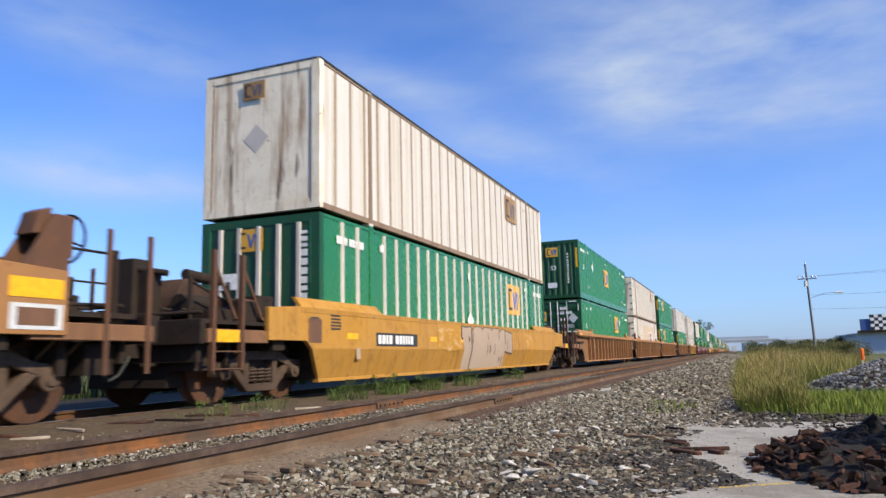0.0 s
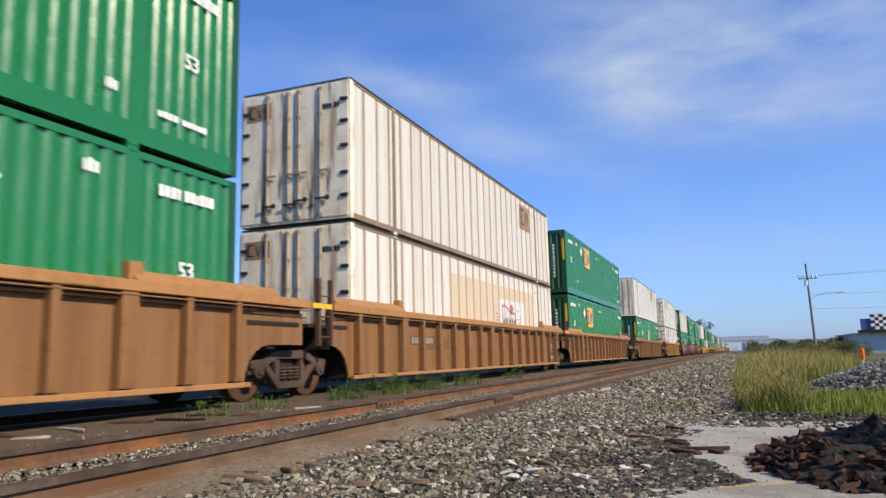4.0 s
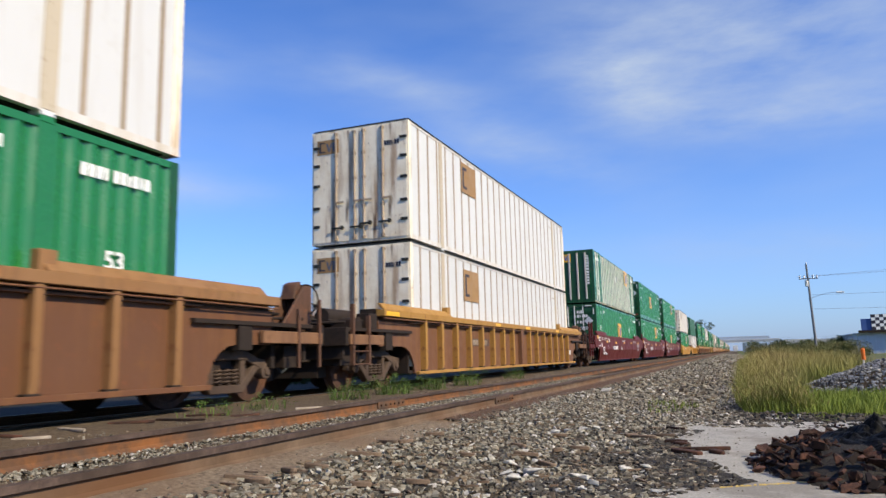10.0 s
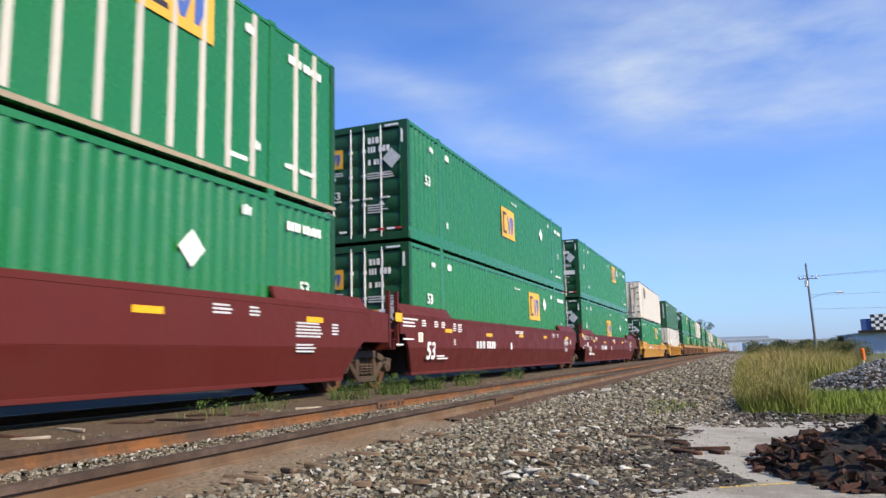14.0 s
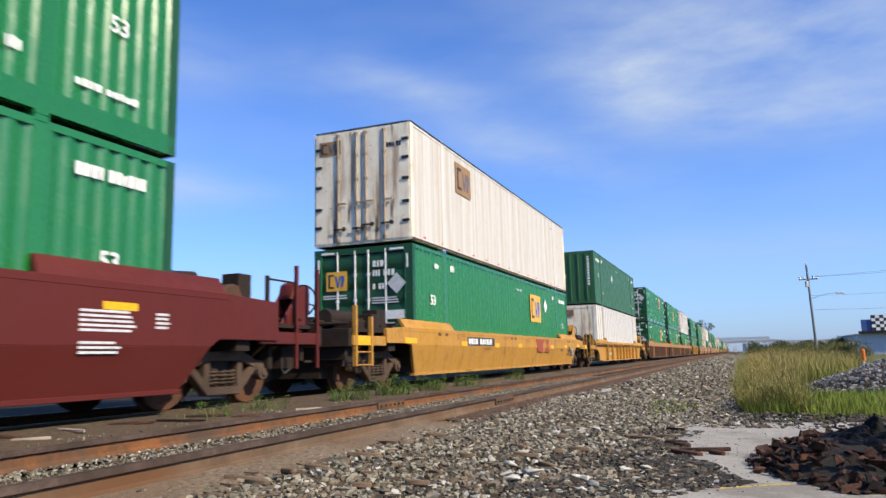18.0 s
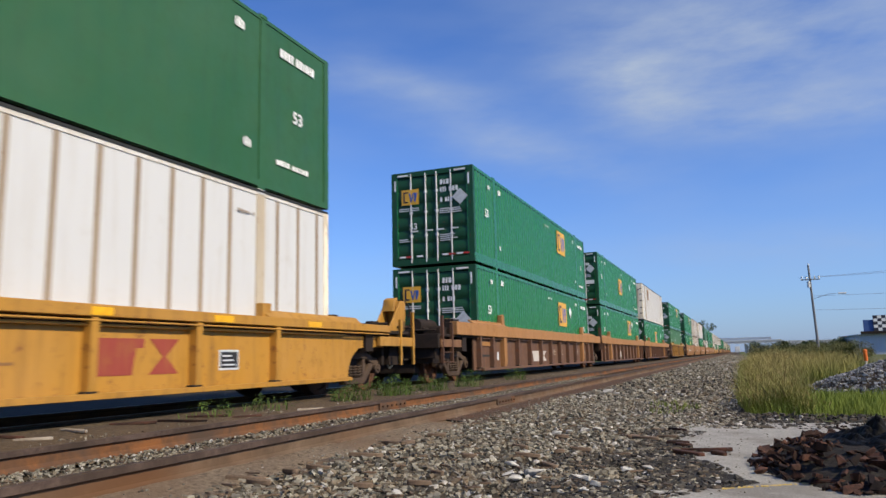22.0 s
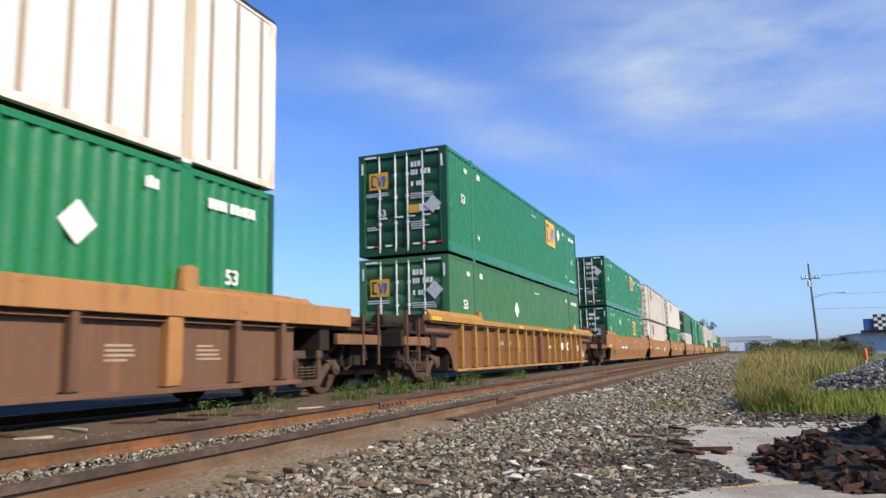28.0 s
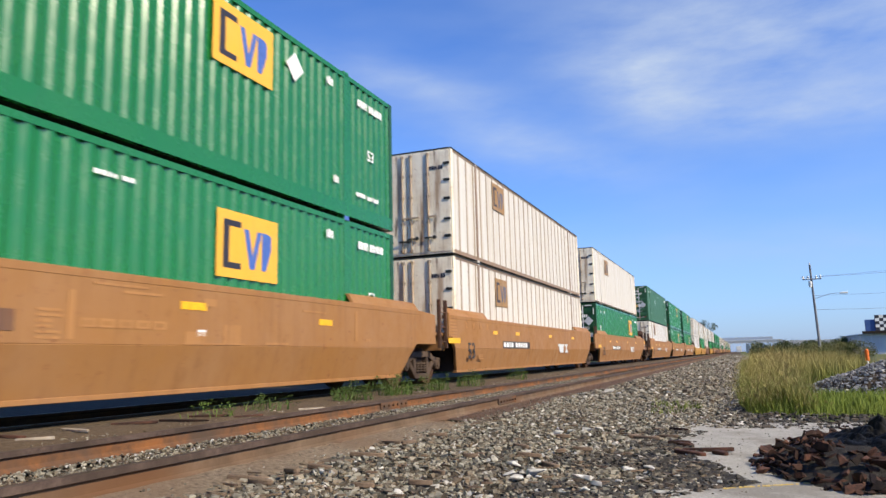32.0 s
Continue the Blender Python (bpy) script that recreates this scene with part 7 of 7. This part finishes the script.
# weeds that grow between the tracks
for cx, cy, n, h in ((1.75, 8.6, 60, 0.2), (1.85, 10.9, 150, 0.34), (1.9, 12.4, 200, 0.42), (1.95, 14.2, 150, 0.36), (2.0, 16.2, 120, 0.4), (1.8, 7.4, 40, 0.16), (1.9, 20.5, 90, 0.35)):
    blades("track_weed", n * 2 // 3, clump_spots(cx, cy, -0.06, 0.32), h * 0.3, h * 0.85, 0.007, WEED, "green weed growing between the tracks", "weed", 0.9)
    q = random.Random(int(cy * 10))
    spots = [(cx + q.uniform(-0.3, 0.3), cy + q.uniform(-0.45, 0.45), -0.02 + h * q.uniform(0.1, 0.75), 0.05 + 0.12 * q.random()) for _ in range(12)]
    tagged(leaf_cloud(4 * n, spots, 0.016, WEED, "weed_leaves"), "small leaves of weeds between the tracks", "weed", kind="stuff")
for cx, cy in ((6.9, 11.5), (7.1, 12.5), (6.7, 13.2)):
    blades("track_weed", 40, clump_spots(cx, cy, -0.29, 0.25), 0.05, 0.14, 0.006, FRESH, "small weed in the ballast", "weed", 0.9)


BARK = rusty("grey_brown_bark", (0.07, 0.055, 0.04), (0.13, 0.1, 0.075), (0.09, 0.07, 0.05), 8)


def bush(x, y, w, h, n, size, label):
    b = new("bush")
    b.location = (x, y, -0.76)
    q = random.Random(int(x * 37 + y))
    g = Geo()
    cs = []
    for i in range(9):
        a, d = q.uniform(0, 6.28), w * math.sqrt(q.random()) * 0.8
        top = (math.cos(a) * d, math.sin(a) * d, h * q.uniform(0.4, 0.8))
        g.tube((top[0] * 0.3, top[1] * 0.3, 0), top, 0.03 * h / 2, 5, 0.01)
        cs.append((*top, w * q.uniform(0.22, 0.42)))
    part("stem", g, BARK, b)
    leaf_cloud(n, cs, size, BUSH, "crown", b)
    return tagged(b, label, "bush", "bushes beyond the grass")


for x, y, w, h in ((12.6, 62, 2.4, 1.3), (16.2, 66, 2.2, 2.1), (15.0, 74, 2.6, 1.9), (12.6, 85, 3.0, 1.5), (17.4, 92, 3.4, 2.2), (14.0, 110, 3.6, 1.7), (21.0, 118, 4, 2.3), (12.4, 40, 1.5, 1.3), (11.2, 48, 1.6, 1.4)):
    bush(x, y, w, h, 4500, 0.03 + 0.0004 * y, "olive green bush with brown stems")


def tree(x, y, h, w, label):
    t = new("tree")
    t.location = (x, y, -0.76)
    q = random.Random(int(x * 13 + y))
    g = Geo().tube((0, 0, 0), (0.1, 0, h * 0.45), 0.03 * h, 8, 0.018 * h)
    cs = []
    for i in range(14):
        a, d = q.uniform(0, 6.28), w * math.sqrt(q.random())
        c = (math.cos(a) * d, math.sin(a) * d, h * q.uniform(0.42, 0.93))
        g.tube((0.08, 0, h * q.uniform(0.25, 0.45)), c, 0.009 * h, 5, 0.003 * h)
        cs.append((*c, w * q.uniform(0.25, 0.45)))
    part("trunk", g, BARK, t)
    leaf_cloud(2200, cs, 0.022 * h, HEDGE, "crown", t)
    return tagged(t, label, "tree", "far trees")


for x, y, h, w in ((-7, 330, 15, 6), (-14, 345, 12, 6), (-9, 395, 13, 6), (26, 300, 4.2, 5), (34, 310, 4.4, 6), (44, 315, 4.6, 6), (54, 320, 5.0, 7), (64, 325, 4.6, 7), (30, 430, 6, 8), (46, 440, 6.2, 8), (62, 450, 6.4, 9), (80, 460, 6.4, 9), (38, 250, 3.8, 4)):
    tree(x, y, h, w, "far green tree behind the railway")

hq = random.Random(31)
lumps = [(11.0 + 24 * k / 70 + hq.uniform(-0.3, 0.3), 200 + hq.uniform(-6, 6), hq.uniform(-0.5, 2.2) + 0.45 * math.sin(k * 0.35) + (0.7 if 58 < k < 68 else 0), hq.uniform(0.6, 1.1)) for k in range(70) for _ in range(5)]
tagged(leaf_cloud(26000, lumps, 0.16, HEDGE, "far_hedge"), "dark green hedge along the horizon", "hedge", kind="stuff")

# ---------------------------------------------------------------- gravel heap
def heap_height(x, y):
    d = math.hypot((x - 11.9) / 3.0, (y - 17.6) / 2.3)
    return -0.36 + 0.9 * max(0.0, 1 - d ** 1.4) + 0.06 * noise.noise((x * 1.5, y * 1.5, 6))


core = sheet("gravel_heap", steps(8.5, 15.3, 0.2), steps(15.5, 20.4, 0.2), GRIT, -0.03, heap_height)
tagged(core, "heap of blue-grey gravel in the weeds", "gravel heap", kind="structure")
p7 = lay(9000, 8.6, 15.0, 15.6, 20.2, 0.018, 0.05, lambda x, y: heap_height(x, y) > -0.3, heap_height)
scatter("gravel_stones", *p7, PILE_STONE, "blue-grey crushed gravel on the heap", "gravel")

# orange marker
ORANGE = plain("orange_plastic", (0.75, 0.16, 0.02), 0.45)
mk = new("marker_post")
mk.location = (11.05, 21.8, -0.4)
part("post", Geo().tube((0, 0, 0), (0, 0, 0.7), 0.025, 10), MARK, mk)
part("cap", Geo().tube((0, 0, 0.68), (0, 0, 0.95), 0.05, 12).tube((0, 0, 0.95), (0, 0, 0.98), 0.05, 12, 0.02), ORANGE, mk, "orange plastic cap")
tagged(mk, "orange plastic marker post behind the gravel", "marker")

# ---------------------------------------------------------------- utility pole and wires
WOOD_POLE = rusty("grey_pole_wood", (0.12, 0.125, 0.14), (0.19, 0.195, 0.21), (0.15, 0.155, 0.17), 6)
WIRE = plain("grey_wire", (0.1, 0.1, 0.11))
CERAMIC = plain("pale_ceramic", (0.6, 0.6, 0.58), 0.3)
pole = new("utility_pole")
pole.location = (15.35, 80, -0.76)
part("shaft", Geo().tube((0, 0, 0), (-0.22, 0, 9.75), 0.14, 12, 0.09), WOOD_POLE, pole)
arm = part("crossarm", Geo().box(-1.0, 0.7, -0.14, -0.04, 8.24, 8.34), WOOD_POLE, pole, "wooden crossarm")
for x in (-0.92, -0.5, 0.25, 0.62):
    part("insulator", stored(("insulator",), lambda: Geo().tube((0, 0, 0), (0, 0, 0.12), 0.09, 8, 0.05).tube((0, 0, 0.12), (0, 0, 0.28), 0.1, 8, 0.06), CERAMIC), CERAMIC, arm, at=(x, -0.1, 8.36))
part("top_insulator", Geo().tube((-0.22, 0, 9.7), (-0.22, 0, 9.95), 0.07, 8, 0.04), CERAMIC, pole)
lamp_arm = part("transformer", Geo().tube((-0.35, -0.2, 7.5), (-0.35, -0.2, 8.1), 0.16, 10), CERAMIC, pole, "small grey transformer can")
tagged(pole, "grey wooden utility pole with crossarm", "utility pole")


def wire(p, q, sag, rad=0.012):
    g, last = Geo(), None
    for i in range(13):
        k = i / 12
        c = Vector(p).lerp(Vector(q), k) - Vector((0, 0, sag * 4 * k * (1 - k)))
        if last is not None:
            g.tube(last, c, rad, 5)
        last = c
    return tagged(new("overhead_wire", g.mesh("overhead_wire", WIRE)), "thin dark overhead wire from the pole", "wire", "overhead wires")


for x, z, z2 in ((14.2, 7.75, 9.6), (16.1, 7.75, 9.2), (15.2, 5.9, 6.6), (15.2, 4.5, 4.9)):
    wire((x, 80, z), (x + 27, 84, z2), 0.25)

lamp = new("street_lamp")
lamp.location = (15.2, 79.8, -0.76)
part("bracket", Geo().tube((0, 0, 6.3), (1.4, 0, 6.75), 0.02, 6).tube((1.4, 0, 6.75), (2.5, 0, 6.8), 0.018, 6), WOOD_POLE, lamp)
part("head", Geo().box(2.3, 3.0, -0.14, 0.14, 6.7, 6.85), CERAMIC, lamp, "pale lamp head", 0.03)
tagged(lamp, "street lamp on a long arm fixed to the pole", "street lamp")

# ---------------------------------------------------------------- low building with a chequered sign
METAL = painted("pale_blue_grey_cladding", (0.42, 0.47, 0.55), (0.3, 0.3, 0.3), 0.2, 0.5)
BLUE = painted("blue_sign_paint", (0.03, 0.08, 0.25), (0.03, 0.05, 0.1), 0.2, 0.5)
shop = new("warehouse")
shop.location = (32.6, 180, -0.76)
part("wall", Geo().box(0, 60, 0, 30, 0, 4.2), METAL, shop, "pale blue-grey metal wall")
for i in range(40):
    part("cladding_rib", stored(("cladding_rib",), lambda: Geo().box(-0.1, 0.1, -0.08, 0.0, 0, 4.1), METAL), METAL, shop, at=(0.5 + i * 1.5, 0, 0))
part("roof", Geo().box(-0.5, 60.5, -0.5, 30.5, 4.2, 4.45), METAL, shop)
tagged(shop, "long low pale metal warehouse", "building")
sign = new("rooftop_sign")
sign.location = (34.1, 179, 3.69)
part("base", Geo().box(-1.2, 12, -0.4, 0.6, 0.0, 0.55), UNDER, sign)
part("panel", Geo().box(-0.6, 12, -0.1, 0.3, 0.55, 3.0), BLUE, sign, "blue sign panel")
part("board", Geo().box(1.3, 4.4, -0.35, 0.1, 0.55, 3.9), LOGO_K, sign, "chequered board")
for i in range(4):
    for j in range(5):
        if (i + j) % 2:
            part("white_check", stored(("white_check",), lambda: Geo().box(0, 0.76, -0.36, -0.352, 0, 0.64), MARK), MARK, sign, at=(1.33 + i * 0.77, 0, 0.6 + j * 0.66))
tagged(sign, "blue sign with a black and white chequered board", "sign")

# ---------------------------------------------------------------- road bridge over the tracks
CONCRETE = ground_material("grey_concrete", (0.42, 0.42, 0.42), (0.52, 0.51, 0.5), (0.46, 0.46, 0.46), 2, 0.1, 0.1)
bridge = new("road_bridge")
bridge.location = (0, 660, -0.76)
part("deck", Geo().box(-60, 42, 0, 14, 8.2, 9.6), CONCRETE, bridge)
part("parapet", Geo().box(-60, 42, -0.2, 0.2, 9.6, 10.6), CONCRETE, bridge)
for x in range(-58, 42, 4):
    part("girder", stored(("girder",), lambda: Geo().box(-0.3, 0.3, 0.2, 13.8, 7.4, 8.2), CONCRETE), CONCRETE, bridge, at=(x, 0, 0))
for x in (-44, -22, 14.5, 36):
    part("pier", stored(("pier",), lambda: Geo().box(-1.3, 1.3, 3, 11, 0, 7.4), CONCRETE), CONCRETE, bridge, at=(x, 0, 0))
for i in range(24):
    part("fence_post", stored(("fence_post",), lambda: Geo().box(-0.06, 0.06, -0.06, 0.06, 10.6, 13.2), METAL), METAL, bridge, at=(-57 + i * 4, 0, 0))
part("fence_mesh", Geo().box(-58, 34, -0.03, 0.03, 10.8, 13.0), METAL, bridge, "pale wire fence along the bridge")
ramp = part("approach", Geo().prism([(42, 0), (190, 0), (190, 5.2), (110, 8.8), (42, 9.4)], 0, 14, "y"), CONCRETE, bridge)
tagged(bridge, "grey concrete road bridge across the railway", "bridge")
lorry = new("lorry")
lorry.location = (7.4, 600, -0.76)
part("cargo_box", Geo().box(-1.6, 1.9, 0, 9, 1.1, 5.2), WHITE_NEW, lorry, "white cargo box")
part("cab", Geo().box(-1.3, 1.6, -2.2, -0.1, 0.7, 3.4), WHITE_NEW, lorry, bevel=0.1)
for x in (-1.2, 1.5):
    for y in (-1.3, 2, 7.5):
        part("wheel", stored(("lorry_wheel",), lambda: Geo().tube((-0.15, 0, 0.5), (0.15, 0, 0.5), 0.5, 12), SEAL), SEAL, lorry, at=(x, y, 0))
tagged(lorry, "white lorry parked beyond the bushes", "lorry")

# ---------------------------------------------------------------- high thin clouds
def cloud_material():
    n = Nodes("thin_cirrus")
    n.t.nodes.remove(n.bsdf)
    d = n.t.nodes.new("ShaderNodeVectorMath")
    d.operation = "NORMALIZE"
    n.link(n.coord, d.inputs[0])
    sep = n.t.nodes.new("ShaderNodeSeparateXYZ")
    n.link(d.outputs[0], sep.inputs[0])
    az = n.math("ARCTAN2", n.math("MULTIPLY", sep.outputs[0], -1.0), sep.outputs[1])
    el = n.math("ARCSINE", sep.outputs[2])
    flat = n.t.nodes.new("ShaderNodeCombineXYZ")
    n.link(az, flat.inputs[0])
    n.link(el, flat.inputs[1])
    turn = n.t.nodes.new("ShaderNodeMapping")
    n.link(flat.outputs[0], turn.inputs["Vector"])
    turn.inputs["Rotation"].default_value = (0, 0, radians(-18))
    turn.inputs["Scale"].default_value = (1.0, 3.2, 1.0)
    wisp = n.noise(5.5, 7, turn.outputs[0], 0.58)
    soft = n.noise(2.2, 4, turn.outputs[0], 0.5)
    total = None
    # azimuth, elevation, half widths, tilt in degrees, weight
    for a, e, wa, we, tilt, k in ((-3, 22.6, 14, 5.6, 6, 1.0), (15, 16.2, 9.5, 2.0, 18, 0.6), (6.0, 20, 5, 2.6, 25, 0.7), (-6, 16.6, 10, 1.6, 3, 0.55), (22, 21, 6, 1.4, 14, 0.4), (47, 13.6, 9, 1.7, 3, 1.0), (47, 23.5, 9, 2.5, 8, 0.6), (-3, 7.5, 15, 1.5, 0, 0.3), (29, 22.5, 6, 2.2, 10, 0.35), (-70, 30, 30, 8, 0, 0.7), (120, 30, 40, 8, 0, 0.7), (-150, 35, 30, 9, 0, 0.7)):
        c, s = math.cos(radians(tilt)), math.sin(radians(tilt))
        da, de = n.math("SUBTRACT", az, radians(a)), n.math("SUBTRACT", el, radians(e))
        u = n.math("DIVIDE", n.math("ADD", n.math("MULTIPLY", da, c), n.math("MULTIPLY", de, s)), radians(wa))
        v = n.math("DIVIDE", n.math("SUBTRACT", n.math("MULTIPLY", de, c), n.math("MULTIPLY", da, s)), radians(we))
        q = n.math("ADD", n.math("MULTIPLY", u, u), n.math("MULTIPLY", v, v))
        g = n.math("MULTIPLY", n.math("EXPONENT", n.math("MULTIPLY", q, -1.0)), k)
        total = g if total is None else n.math("ADD", total, g)
    cover = n.math("MULTIPLY", n.math("MINIMUM", total, 1.15), n.ramp(wisp, 0.3, 0.7, 0.26, 1.05))
    cover = n.math("ADD", cover, n.ramp(soft, 0.45, 0.8, 0.0, 0.22))
    haze = n.math("EXPONENT", n.math("MULTIPLY", el, -9.0))
    cover = n.math("MINIMUM", n.math("ADD", n.math("MULTIPLY", cover, 0.72), n.math("MULTIPLY", haze, 0.7)), 0.88)
    glow = n.t.nodes.new("ShaderNodeEmission")
    n.link(n.mix(n.math("MINIMUM", haze, 1.0), (0.4, 0.475, 0.6), (0.225, 0.268, 0.465)), glow.inputs[0])
    glow.inputs[1].default_value = 1.0
    clear = n.t.nodes.new("ShaderNodeBsdfTransparent")
    mix = n.t.nodes.new("ShaderNodeMixShader")
    n.link(cover, mix.inputs[0])
    n.link(clear.outputs[0], mix.inputs[1])
    n.link(glow.outputs[0], mix.inputs[2])
    n.link(mix.outputs[0], n.out.inputs[0])
    return n.m


g, na, ne = Geo(), 72, 20
els = [radians(-0.6 + 90 * (j / ne) ** 1.3) for j in range(ne)]
g.add([(2600 * math.cos(e) * math.sin(2 * math.pi * i / na), 2600 * math.cos(e) * math.cos(2 * math.pi * i / na), 2600 * math.sin(e)) for e in els for i in range(na)],
      [(j * na + i, j * na + (i + 1) % na, (j + 1) * na + (i + 1) % na, (j + 1) * na + i) for j in range(ne - 1) for i in range(na)] + [tuple(range((ne - 1) * na, ne * na))])
CLOUDS = tagged(new("backdrop", g.mesh("backdrop", cloud_material())), "thin white cirrus clouds in a blue sky", "clouds", kind="structure")

# ---------------------------------------------------------------- ties, piece by piece
tie_rng = random.Random(21)
tie_mesh = [Geo().box(-1.3, 1.3, -0.11, 0.11, -0.12, 0.0).mesh("tie", TIE, 0.012) for _ in range(1)]
for tr, x0, zt in ((SIDING, SIDE_X, -0.19), (MAIN, 0.0, -0.168)):
    for i in range(110):
        o = new("tie", tie_mesh[0])
        o.parent = tr
        o.matrix_basis = pose(x0 + tie_rng.uniform(-0.06, 0.06), -2 + i * 0.52 + tie_rng.uniform(-0.03, 0.03), zt + tie_rng.uniform(-0.012, 0.0), 0, 0, tie_rng.uniform(-1.2, 1.2))


# ---------------------------------------------------------------- what moves
def gone(t):
    """How far the train has rolled."""
    return 10.43 * t + 0.0152868 * t * t - 0.00018053 * t ** 3


def motions():
    for o, y, z in MOVING:
        walk(o, [(t, pose(0, y - gone(t), z)) for t in range(0, 33, 2)])
    # all wheels turn alike, so they share one set of keys
    first = WHEELSETS[0]
    walk(first, [(i / 30, pose(0, 0, 0, math.degrees(gone(i / 30) / TRUCK_R) % 360)) for i in range(961)])
    for w in WHEELSETS[1:]:
        w.rotation_mode = "QUATERNION"
        w.animation_data_create()
        w.animation_data.action = first.animation_data.action
        w.animation_data.action_slot = first.animation_data.action_slot
    walk(CLOUDS, [(0, pose(0, 0, 0, 0, 0, 0.85)), (16, pose(0, 0, 0, 0, 0, 0.0)), (32, pose(0, 0, 0, 0, 0, -0.85))])


motions()
